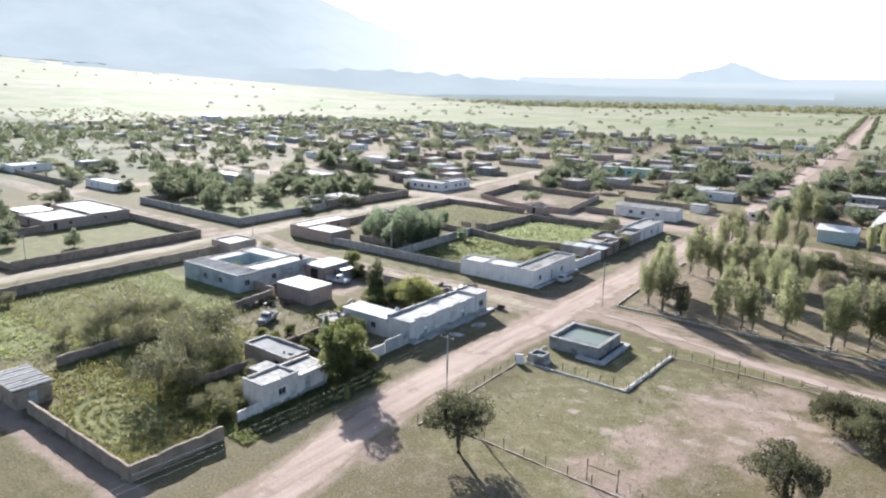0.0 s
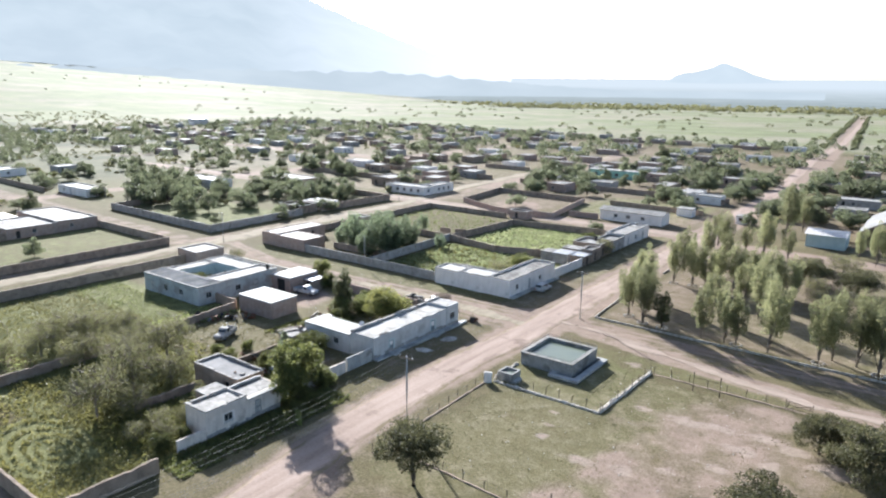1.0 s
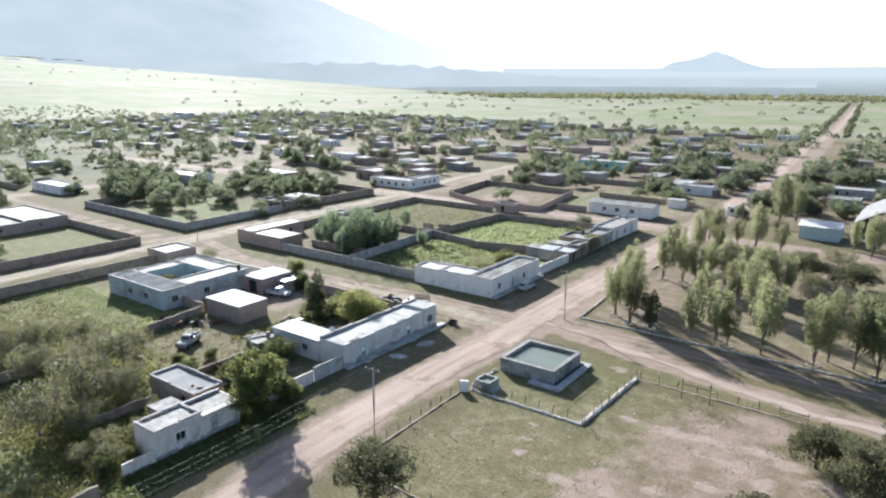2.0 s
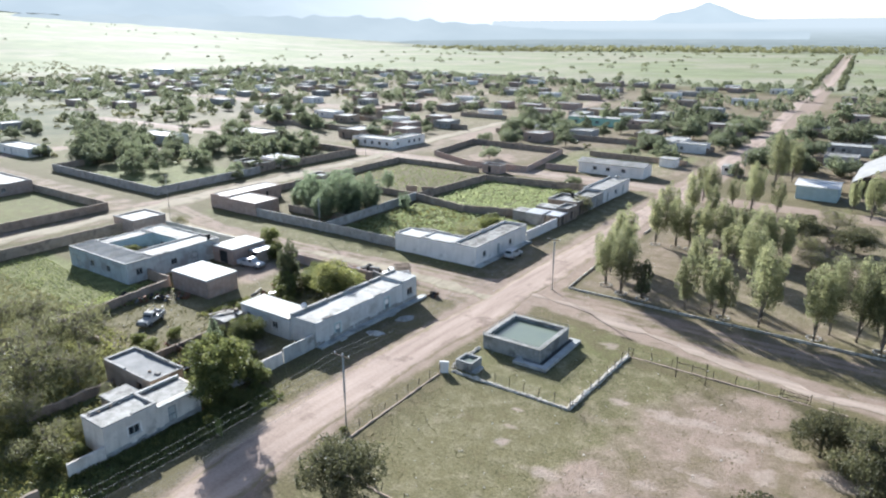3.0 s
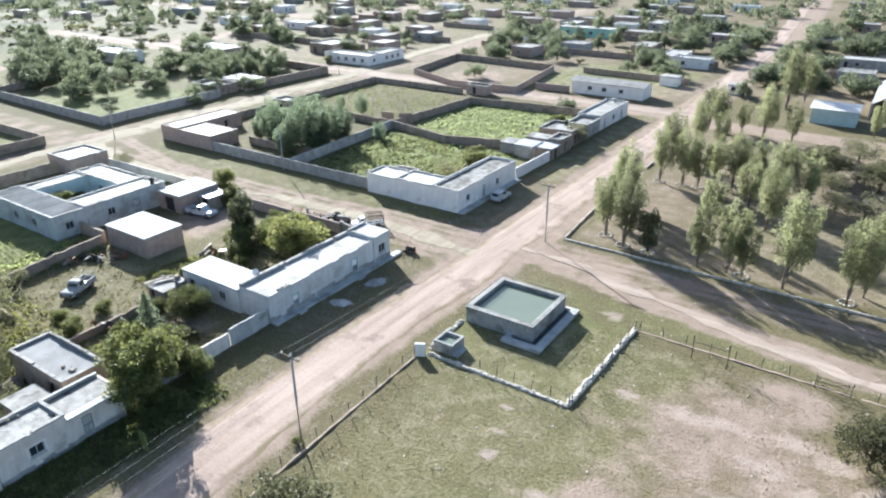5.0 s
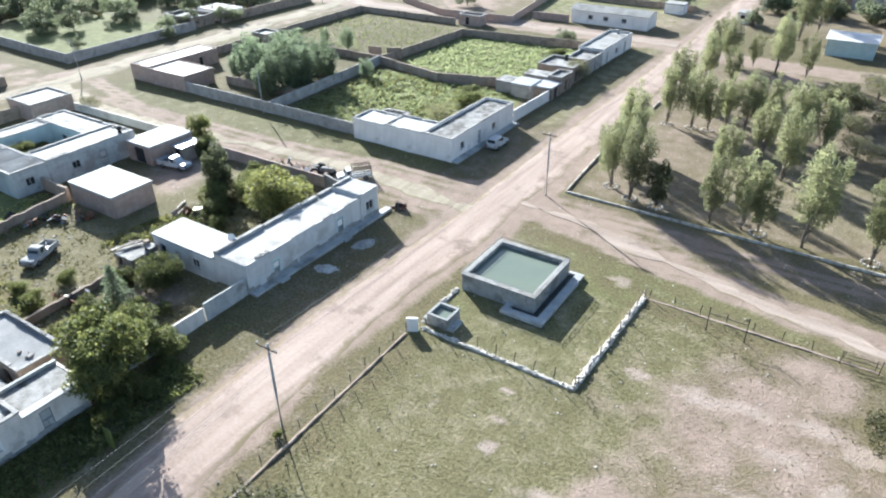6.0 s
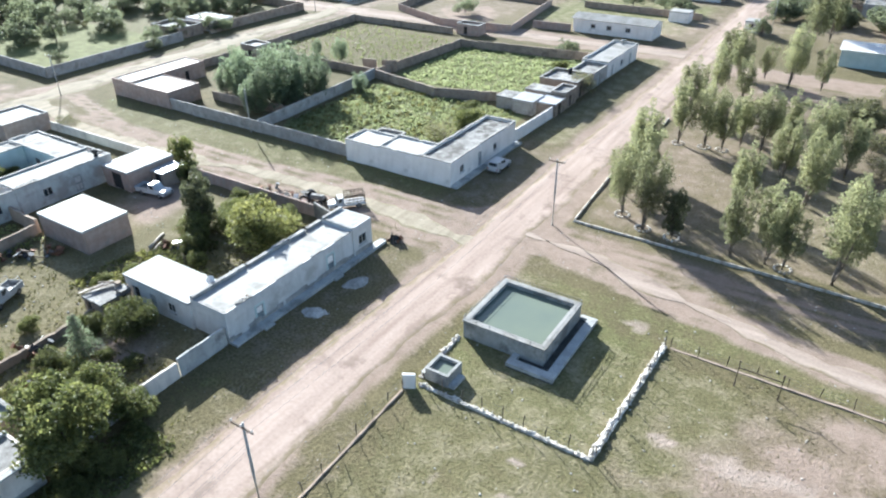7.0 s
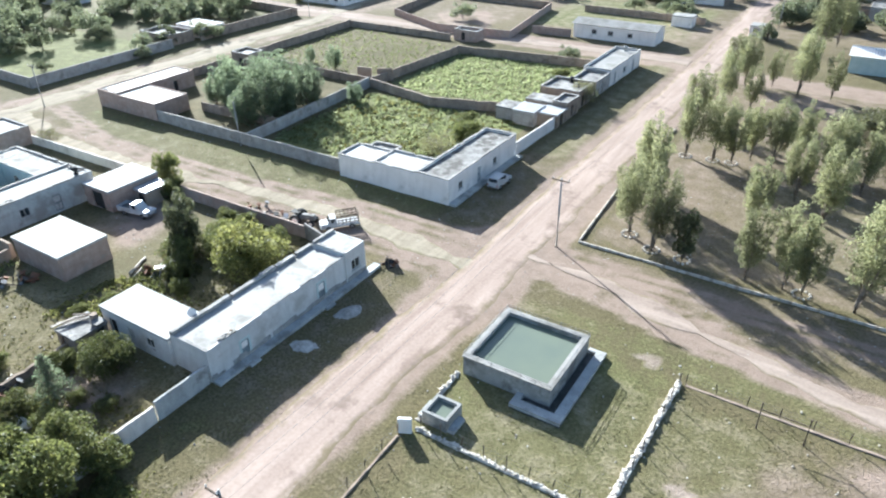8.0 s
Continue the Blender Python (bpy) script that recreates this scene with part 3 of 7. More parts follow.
def rough_wall(name, p0, p1, h, thick, material, label, wobble=0.08, kind="structure", category="wall", step=0.7, drop=0.0):
    """A standing wall from p0 to p1 with an uneven top and a thickness; one mesh."""
    p0, p1 = Vector((*p0, 0)), Vector((*p1, 0))
    d = p1 - p0
    n = max(1, int(d.length / step))
    t = d.normalized()
    w = Vector((-t.y, t.x, 0)) * thick / 2
    bm = bmesh.new()
    rows = []
    r = random.Random(int(abs(p0.x * 7 + p0.y * 13 + p1.x)))
    for k in range(n + 1):
        p = p0 + d * (k / n)
        top = h + r.uniform(-1, 1) * wobble - drop * (r.random() < 0.12)
        o = w * (1 + r.uniform(-0.1, 0.1))
        rows.append([bm.verts.new(q) for q in (p - o * 1.08 + Vector((0, 0, -0.25)), p + o * 1.08 + Vector((0, 0, -0.25)), p + o + Vector((0, 0, top - 0.05)), p + o * 0.8 + Vector((0, 0, top)), p - o * 0.8 + Vector((0, 0, top)), p - o + Vector((0, 0, top - 0.05)))])
    for a, b in zip(rows, rows[1:]):
        for k in range(6):
            bm.faces.new((a[k], a[(k + 1) % 6], b[(k + 1) % 6], b[k]))
    bm.faces.new(rows[0][::-1])
    bm.faces.new(rows[-1])
    bmesh.ops.recalc_face_normals(bm, faces=bm.faces)
    ob = part(name, bm, material)
    return tagged(ob, label, category, "", kind)


def wall_with_openings(length, thick, z0, z1, holes):
    """A wall along +x from 0 to length, outer face at y = 0, thickness to +y; holes: (x0, x1, z0, z1)."""
    bm = bmesh.new()
    xs = sorted({0.0, length, *[a for h in holes for a in h[:2]]})
    zs = sorted({z0, z1, *[a for h in holes for a in h[2:4]]})
    nx_, nz_ = len(xs) - 1, len(zs) - 1

    def solid(i, k):
        if not (0 <= i < nx_ and 0 <= k < nz_):
            return False
        x, z = (xs[i] + xs[i + 1]) / 2, (zs[k] + zs[k + 1]) / 2
        return not any(h[0] < x < h[1] and h[2] < z < h[3] for h in holes)

    made = {}

    def v(i, j, k):
        if (i, j, k) not in made:
            made[i, j, k] = bm.verts.new((xs[i], j * thick, zs[k]))
        return made[i, j, k]

    for i in range(nx_):
        for k in range(nz_):
            if not solid(i, k):
                continue
            bm.faces.new((v(i, 0, k), v(i + 1, 0, k), v(i + 1, 0, k + 1), v(i, 0, k + 1)))
            bm.faces.new((v(i, 1, k + 1), v(i + 1, 1, k + 1), v(i + 1, 1, k), v(i, 1, k)))
            if not solid(i - 1, k):
                bm.faces.new((v(i, 0, k), v(i, 0, k + 1), v(i, 1, k + 1), v(i, 1, k)))
            if not solid(i + 1, k):
                bm.faces.new((v(i + 1, 0, k), v(i + 1, 1, k), v(i + 1, 1, k + 1), v(i + 1, 0, k + 1)))
            if not solid(i, k - 1):
                bm.faces.new((v(i, 0, k), v(i, 1, k), v(i + 1, 1, k), v(i + 1, 0, k)))
            if not solid(i, k + 1):
                bm.faces.new((v(i, 0, k + 1), v(i + 1, 0, k + 1), v(i + 1, 1, k + 1), v(i, 1, k + 1)))
    return bm


def fit_opening(kind, h, side, root, glassy=True):
    """A window (frame, panes, sill) or a door leaf with its handle in the hole h of a wall."""
    x0, x1, z0, z1 = h[:4]
    if kind == "window":
        win = part("window", one_box(x0, x1, 0.12, 0.15, z0, z1), M["glass"], root)
        win.matrix_basis = side
        bm = bmesh.new()
        e = 0.07
        for a in ((x0, x0 + e, z0, z1), (x1 - e, x1, z0, z1), (x0 + e, x1 - e, z0, z0 + e), (x0 + e, x1 - e, z1 - e, z1), ((x0 + x1) / 2 - 0.03, (x0 + x1) / 2 + 0.03, z0 + e, z1 - e)):
            box(bm, a[0], a[1], 0.06, 0.118, a[2], a[3])
        part("window_frame", bm, M["frame"], win)
        part("window_sill", one_box(x0 - 0.1, x1 + 0.1, -0.1, 0.055, z0 - 0.09, z0 - 0.01), M["concrete"], win)
    elif kind == "turq_door":
        dr = part("door", one_box(x0 + 0.14, x1 - 0.14, 0.06, 0.11, z0, z1 - 0.14), M["door"], root, "grey door in a turquoise frame")
        dr.matrix_basis = side
        bm = bmesh.new()
        for a in ((x0 - 0.1, x0 + 0.137, z0, z1 + 0.08), (x1 - 0.137, x1 + 0.1, z0, z1 + 0.08), (x0 + 0.137, x1 - 0.137, z1 - 0.137, z1 + 0.08)):
            box(bm, a[0], a[1], -0.03, -0.003, a[2], a[3])
        part("door_frame", bm, M["turq"], dr, "turquoise painted frame")
        part("door_panel", one_box(x0 + 0.2, x1 - 0.2, 0.035, 0.058, z0 + 1.0, z1 - 0.3), M["white"], dr)
        part("handle", one_box(x1 - 0.3, x1 - 0.26, 0.02, 0.058, z0 + 0.8, z0 + 0.95), M["metal"], dr)
    elif kind == "door":
        dr = part("door", one_box(x0, x1, 0.08, 0.13, z0, z1), M["door"], root)
        dr.matrix_basis = side
        bm = bmesh.new()
        for a in ((x0 + 0.08, (x0 + x1) / 2 - 0.03, z0 + 0.15, z0 + 1.0), ((x0 + x1) / 2 + 0.03, x1 - 0.08, z0 + 0.15, z0 + 1.0), (x0 + 0.08, x1 - 0.08, z0 + 1.15, z1 - 0.12)):
            box(bm, a[0], a[1], 0.055, 0.078, a[2], a[3])
        part("door_panel", bm, M["frame"], dr)
        part("handle", one_box(x1 - 0.16, x1 - 0.12, 0.03, 0.078, z0 + 1.0, z0 + 1.14), M["metal"], dr)
    else:
        # Near-black panel stands in for the shade inside the doorway.
        dk = part("doorway_shade", one_box(x0, x1, 0.19, 0.21, z0, z1), M["dark"], root)
        dk.matrix_basis = side


def worn_runs(length, r, lo, hi, usual=1.6, gap=0.2):
    """Stations along a worn edge: straight runs of uneven length, each at its own height, with missing pieces between."""
    u, out = 0.0, []
    while u < length:
        missing = r.random() < gap
        v = min(length, u + (r.uniform(0.25, 0.8) if missing else r.uniform(0.6, 2.2) * usual))
        z = 0.012 if missing else r.uniform(lo, hi)
        out += [(u, z), (v, z + r.uniform(-0.015, 0.015))]
        u = v + 0.004
    return out


def building(name, x0, x1, y0, y1, h, wall, roof, label, category="house", parapet=0.35, south=(), east=(), north=(), west=(), cornice=True, roofing="flat", group="", thick=0.22, plinth=None):
    """A block house: four walls with openings right through, a roof slab behind the parapet, a grimy coping."""
    cx, cy = (x0 + x1) / 2, (y0 + y1) / 2
    gz = ground_z(cx, cy)
    root = thing(name, cx, cy, gz, 0, label, category, group)
    a, b = (x1 - x0) / 2, (y1 - y0) / 2
    up = h if roofing == "flat" else h - 0.25
    sides = (("s", pose(-a, -b, 0), 2 * a, south), ("e", pose(a, -b + thick, 0, 0, 0, 90), 2 * b - 2 * thick, east), ("n", pose(a, b, 0, 0, 0, 180), 2 * a, north), ("w", pose(-a, b - thick, 0, 0, 0, 270), 2 * b - 2 * thick, west))
    for _, m, length, holes in sides:
        w = part("wall", wall_with_openings(length, thick, -0.3, up, [q[:4] for q in holes]), wall, root)
        w.matrix_basis = m
        for q in holes:
            fit_opening(q[4], q, m, root)
    r = random.Random(int(abs(cx * 31 + cy * 17)))
    if roofing == "flat":
        part("roof", one_box(-a + thick, a - thick, -b + thick, b - thick, h - parapet - 0.18, h - parapet), roof, root)
        if cornice:
            o, t = 0.06, thick + 0.05
            for q in ((-a - o, a + o, -b - o, -b + t), (-a - o, a + o, b - t, b + o), (-a - o, -a + t, -b + t, b - t), (a - t, a + o, -b + t, b - t)):
                along_x = q[1] - q[0] > q[3] - q[2]
                bm, last = bmesh.new(), None
                for u, top in worn_runs(max(q[1] - q[0], q[3] - q[2]), r, 0.06, 0.17):
                    z = h + max(top, 0.01)
                    e = r.uniform(-0.015, 0.015)
                    if along_x:
                        x = q[0] + u
                        sec = [(x, q[2] + e, h + 0.002), (x, q[3], h + 0.002), (x, q[3], z), (x, q[2] + e, z)]
                    else:
                        y = q[2] + u
                        sec = [(q[0] + e, y, h + 0.002), (q[1], y, h + 0.002), (q[1], y, z), (q[0] + e, y, z)]
                    sec = [bm.verts.new(p) for p in sec]
                    if last:
                        for i in range(4):
                            bm.faces.new((last[i], last[(i + 1) % 4], sec[(i + 1) % 4], sec[i]))
                    else:
                        bm.faces.new(sec)
                    last = sec
                bm.faces.new(last[::-1])
                bmesh.ops.recalc_face_normals(bm, faces=bm.faces)
                part("coping", bm, M["cornice"], root)
    elif roofing == "slab":
        part("roof", one_box(-a - 0.08, a + 0.08, -b - 0.08, b + 0.08, h - 0.248, h), roof, root)
    elif roofing == "gable":
        bm = bmesh.new()
        n = max(6, int((2 * a + 0.8) / 0.45))
        rise = 0.24 * b
        for k in range(n):
            u, v = -a - 0.4 + (2 * a + 0.8) * k / n, -a - 0.4 + (2 * a + 0.8) * (k + 0.86) / n
            for s in (-1, 1):
                e, z = s * (b + 0.45), up - 0.02
                vs = [bm.verts.new(p) for p in ((u, e, z), (v, e, z), (v, 0, z + rise), (u, 0, z + rise), (u, e, z + 0.07), (v, e, z + 0.07), (v, 0, z + rise + 0.07), (u, 0, z + rise + 0.07))]
                for f in ((3, 2, 1, 0), (4, 5, 6, 7), (0, 1, 5, 4), (1, 2, 6, 5), (2, 3, 7, 6), (3, 0, 4, 7)):
                    bm.faces.new([vs[i] for i in f])
        bmesh.ops.recalc_face_normals(bm, faces=bm.faces)
        part("roof", bm, roof, root)
        bm = bmesh.new()
        for s in (-1, 1):
            xs = s * a
            q = [bm.verts.new(p) for p in ((xs, -b, up), (xs, b, up), (xs, 0, up + rise - 0.03), (xs - s * thick, -b, up), (xs - s * thick, b, up), (xs - s * thick, 0, up + rise - 0.03))]
            for f in ((0, 1, 2), (5, 4, 3), (0, 3, 4, 1), (1, 4, 5, 2), (2, 5, 3, 0)):
                bm.faces.new([q[i] for i in f])
        bmesh.ops.recalc_face_normals(bm, faces=bm.faces)
        part("gable", bm, wall, root)
        part("roof_deck", one_box(-a + thick, a - thick, -b + thick, b - thick, up - 0.2, up - 0.05), M["timber"], root)
    if plinth:
        px0, px1, py0, py1, pz = plinth
        part("plinth", one_box(px0 - cx, px1 - cx, py0 - cy, py1 - cy, -0.2, pz), M["concrete"], root)
    return root


# ---- ground ----
def ground_z(x, y):
    """Flat in the town; the plain climbs slowly to the mountain's foot."""
    u = -x - 0.55 * y - 480
    r = math.hypot(x, y)
    z = 0.030 * (math.sqrt(u * u + 8000) + u) if u > -400 else 0.0
    return min(z * min(1.0, max(0.0, (r - 550) / 900)) + 80 * max(0.0, (r - 1900) / 2600) ** 1.5, 190)


def axis(lo, hi, fine, far_lo, far_hi, grow=1.11):
    mid = list(np.arange(lo, hi + 1e-6, fine))
    s, a = fine, []
    v = lo
    while v > far_lo:
        s *= grow
        v -= s
        a.append(v)
    s, v, b = fine, hi, []
    while v < far_hi:
        s *= grow
        v += s
        b.append(v)
    return np.array(a[::-1] + mid + b)


gx, gy = axis(-180, 20, 0.8, -4400, 1600), axis(20, 200, 0.8, -300, 4600)
GX, GY = np.meshgrid(gx, gy, indexing="ij")
W_ = -GX - 0.55 * GY - 480
R_ = np.hypot(GX, GY)
GZ = np.where(W_ > -400, 0.030 * (np.sqrt(W_ * W_ + 8000) + W_), 0) * np.clip((R_ - 550) / 900, 0, 1)
GZ = np.minimum(GZ + 80 * np.maximum(0, (R_ - 1900) / 2600) ** 1.5, 190)


def wave(x, y, k, seed):
    """Smooth unevenness between -1 and 1 at a wavelength of about k metres."""
    q = np.zeros_like(x)
    r = np.random.default_rng(seed)
    for i in range(6):
        a, ph, f = r.uniform(0, 6.28), r.uniform(0, 6.28), r.uniform(0.7, 1.6) * 6.28 / k
        q = q + np.sin((x * math.cos(a) + y * math.sin(a)) * f + ph)
    return q / 3.5


def strip(a, b, half, soft):
    ax, ay, bx, by = *a, *b
    t = np.clip(((GX - ax) * (bx - ax) + (GY - ay) * (by - ay)) / ((bx - ax) ** 2 + (by - ay) ** 2), 0, 1)
    d = np.hypot(GX - ax - t * (bx - ax), GY - ay - t * (by - ay))
    return np.clip((half + soft - d) / soft, 0, 1)


def field(x0, x1, y0, y1, soft):
    d = np.minimum(np.minimum(GX - x0, x1 - GX), np.minimum(GY - y0, y1 - GY))
    return np.clip(d / soft + 0.5, 0, 1)


ROADS = [((-36, -40), (-46.6, 40), 2.6), ((-46.6, 40), (-50.4, 63), 2.6), ((-50.4, 63), (-51.2, 74), 2.6), ((-51.2, 74), (-50.4, 96), 2.8), ((-50.4, 96), (-50.5, 112), 3.4), ((-50, 100), (-50.5, 330), 3.8), ((-50.5, 330), (-66, 560), 4.5), ((-66, 560), (-143, 1500), 4.5),
         ((-100, 28.4), (-56, 28.7), 0.5), ((-46, 108.5), (-27, 104.8), 1.2), ((-27, 104.8), (-8, 100.8), 1.2), ((-8, 100.8), (200, 98), 1.2), ((-54, 104.5), (-75, 106.5), 1.6), ((-75, 106.5), (-108, 103), 1.6), ((-108, 103), (-150, 106), 1.8), ((-148, -60), (-148, 240), 4.0), ((-148, 240), (-165, 420), 3.5),
         ((-54, 195), (-330, 197), 4.0), ((-45, 190), (160, 190), 3.0), ((-54, 295), (-420, 300), 3.0), ((-250, 110), (-256, 420), 3.0), ((-150, 105), (-420, 112), 3.5)]
earth = np.zeros_like(GX)
for a, b, half in ROADS:
    grassy = a[0] < -70 and b[0] < -70 and b[1] < 300
    side_track = a[0] > -47 and 97 < a[1] < 109
    earth = np.maximum(earth, strip(a, b, half, 2.2) * (0.5 if grassy else 0.72 if side_track else 1.0))
earth *= 0.92
TRACKS = [[(-49, 116), (-43, 109.5), (-37, 108.6), (-30.6, 107), (-24.5, 105.1), (-14, 103), (10, 100.5), (60, 99)], [(-52, 113), (-45, 107.5), (-34, 105), (-27, 103.4), (-17, 102.2), (-8, 100.5), (40, 98.6)],
          [(-54, 101), (-64, 102.4), (-80, 102), (-100, 100.5 + 4), (-130, 107)], [(-50, 118), (-57, 110), (-70, 109.4), (-90, 107.4), (-120, 106.6), (-142, 112)], [(-45.5, 112), (-38, 111.5), (-26, 110.6), (0, 110.4), (30, 110)]]
for tr in TRACKS:
    for (xa, ya), (xb, yb) in zip(tr, tr[1:]):
        for o in (-0.8, 0.8):
            earth = np.maximum(earth, 0.8 * strip((xa, ya + o), (xb, yb + o), 0.25, 0.7))
bare = [((-52, 107), 9), ((-15, 85), 9), ((-12, 93), 5), ((-20, 70), 7), ((-10, 75), 6), ((-92, 92), 7), ((-148, 110), 8), ((-45, 50), 5), ((-22, 61), 6), ((-70, 71), 5), ((-116, 210), 14), ((-30, 178), 9)]
for c, rad in bare:
    d = np.hypot(GX - c[0], GY - c[1]) / rad
    earth = np.maximum(earth, np.clip(1.15 - d, 0, 0.62))
earth = np.clip(earth + 0.16 * wave(GX, GY, 9, 3) * (earth > 0.02), 0, 1)
spots_ = np.clip(1.35 + 0.55 * wave(GX, GY, 5.5, 31) - np.hypot((GX + 14.5) / 13.0, (GY - 81) / 14.5) ** 2, 0, 1)
earth = np.maximum(earth, spots_ * 0.48)
earth = np.maximum(earth, 0.30 * field(-44, 40, 30, 97, 6))
earth = np.maximum(earth, 0.27 * field(-160, -40, 98, 114, 3))
earth = np.maximum(earth, np.maximum(0.18 * field(-46, 40, 97, 114, 3), 0.37 * field(-45, 40, 106, 115, 3)))
earth = np.maximum(earth, 0.36 * field(-400, 60, 200, 520, 20) + 0.1 * wave(GX, GY, 40, 5) * field(-400, 60, 200, 520, 20))
earth = np.maximum(earth, 0.41 * field(-44, 30, 116, 186, 2))
earth = np.maximum(earth, 0.46 * field(-44, -33, 116, 150, 5))
earth = np.maximum(earth, 0.28 * field(-62, -46, 74, 99, 3))
earth = np.maximum(earth, 0.26 * field(-58.5, -43, 30, 76, 2))
earth = np.maximum(earth, 0.28 * field(-98, -63, 58, 99, 3))
earth = np.maximum(earth, 0.34 * field(-62, -44, 112, 240, 3))
silt = np.zeros_like(GX)
for cx, cy, ra, rb in ((-25.6, 70.0, 2.0, 1.0), (-21.4, 71.0, 1.6, 1.0), (-19.3, 86.2, 2.1, 1.3), (-15.4, 86.8, 2.0, 0.9), (-11.0, 87.4, 2.6, 1.0), (-7.5, 86.4, 1.8, 1.2), (-24.8, 86.3, 1.2, 0.7), (-12.2, 82.9, 2.2, 1.0), (-3.6, 84.4, 2.2, 1.6),
                       (-17.5, 73.5, 1.4, 0.8), (-14.0, 77.5, 1.8, 0.9), (-32.2, 75.0, 0.9, 0.5), (-31.5, 72.2, 0.9, 0.6), (-31.4, 99.2, 1.3, 0.8), (-9.0, 81.0, 1.6, 1.2), (-37.5, 74.0, 0.7, 0.4), (-33.0, 78.4, 0.6, 0.35)):
    d = np.hypot((GX - cx) / ra, (GY - cy) / rb) + 0.35 * wave(GX, GY, 2.6, 41)
    silt = np.maximum(silt, np.clip(1.2 - d * 0.8, 0, 0.62))
lush = np.zeros_like(GX)
for q in ((-82, -60, 31, 47, 1), (-132, -97, 46, 77, 3), (-95, -66, 38, 60, 3), (-98, -66, 117, 147, 1), (-99, -66, 150, 181, 2), (-152, -103, 20, 44, 4), (-100, -60, 212, 250, 6), (-200, -158, 118, 150, 5)):
    lush = np.maximum(lush, 0.85 * field(*q))
lush = np.maximum(lush, 0.36 * field(-420, -150, 110, 480, 30))
lush = np.maximum(lush, 0.42 * field(-44, -18, 52, 97, 7))
lush = np.maximum(lush, 0.46 * field(-61, -55.5, 136, 192, 1.5))
lush = np.maximum(lush, 0.5 * field(-8, 60, 116, 190, 4))
lush = np.maximum(lush, 0.42 * field(-32, 0, 118, 145, 8))
lush = np.maximum(lush, 0.34 * field(-98, -63, 58, 99, 4))
lush = np.maximum(lush, 0.26 * field(-61, -54.5, 34, 76, 1.5))
lush = np.maximum(lush, 0.5 * field(-187, -153, 56, 101, 3))
lush = np.maximum(lush, 0.36 * field(-46, -4, 97.5, 103, 2))
lush = np.maximum(lush, 0.48 * field(-45, -28.5, 80, 98, 2))
lush = np.maximum(lush, 0.40 * field(-135, -62, 107.5, 116, 2))
town = np.maximum(field(-640, -60, 100, 560, 60), field(-200, 220, -400, 540, 40))
town = np.maximum(town, field(-700, -100, -400, 470, 90))
plain = np.clip(1 - town, 0, 1)
scrub = np.clip((R_ - 1500 - 1.6 * np.maximum(0, W_ + 420) + 120 * wave(GX, GY, 500, 9)) / 200, 0, 1)
scrub = np.maximum(scrub, 0.55 * field(-900, -260, -50, 330, 80))
near = field(-180, 20, 20, 200, 8)
GZ = GZ + near * (0.045 * wave(GX, GY, 6, 11) + 0.07 * wave(GX, GY, 21, 12)) * (1 - np.clip(earth * 1.5, 0, 1))
nx, ny = GX.shape
idx = np.arange(nx * ny).reshape(nx, ny)
faces = np.stack([idx[:-1, :-1], idx[1:, :-1], idx[1:, 1:], idx[:-1, 1:]], axis=-1).reshape(-1, 4)
gme = quads_mesh("ground", np.stack([GX, GY, GZ], axis=-1).reshape(-1, 3), faces)
for key, arr in (("earth", earth), ("lush", lush), ("plain", plain), ("scrub", scrub), ("silt", silt)):
    at = gme.attributes.new(key, "FLOAT", "POINT")
    at.data.foreach_set("value", arr.astype(np.float32).ravel())
gme.polygons.foreach_set("use_smooth", np.ones(len(faces), dtype=bool))
tagged(part("ground", gme, M["ground"]), "dry grass and bare earth ground of the valley", "ground", "", "structure")


def road(name, pts, half, label, seed, lift=0.07, mat="road", ragged=1.3):
    """A dirt road: a ribbon with a wandering edge and two shallow ruts."""
    r = np.random.default_rng(seed)
    rows = []
    total = [Vector((*p, 0)) for p in pts]
    for a, b in zip(total, total[1:]):
        n = max(2, int((b - a).length / 1.5))
        for k in range(n):
            rows.append((a.lerp(b, k / n), (b - a).normalized()))
    rows.append((total[-1], (total[-1] - total[-2]).normalized()))
    across = np.linspace(-1, 1, 13)
    e1, e2 = r.normal(size=len(rows) + 8), r.normal(size=len(rows) + 8)
    ker = np.hanning(8)
    e1, e2 = (np.convolve(e, ker / ker.sum(), "same") for e in (e1, e2))
    vs, edge = [], []
    for k, (p, d) in enumerate(rows):
        w = Vector((-d.y, d.x, 0))
        for u in across:
            edge.append(abs(u) ** 1.5)
            hw = half + ((e1[k] if u < 0 else e2[k]) + 0.2 * math.sin(k * 2.3)) * ragged
            q = p + w * (u * hw)
            rut = -0.035 * math.exp(-((abs(u) - 0.42) / 0.10) ** 2)
            vs.append((q.x, q.y, ground_z(q.x, q.y) + (lift + rut) * min(1.0, (1.0 - abs(u)) / 0.3) - 0.035 * (abs(u) > 0.95)))
    m = len(across)
    fs = [(i * m + j, (i + 1) * m + j, (i + 1) * m + j + 1, i * m + j + 1) for i in range(len(rows) - 1) for j in range(m - 1)]
    me = quads_mesh(name, np.array(vs), np.array(fs)[:, ::-1])
    me.attributes.new("edge", "FLOAT", "POINT").data.foreach_set("value", np.array(edge, dtype=np.float32))
    return tagged(part(name, me, M[mat], smooth=True), label, "road", "", "structure")


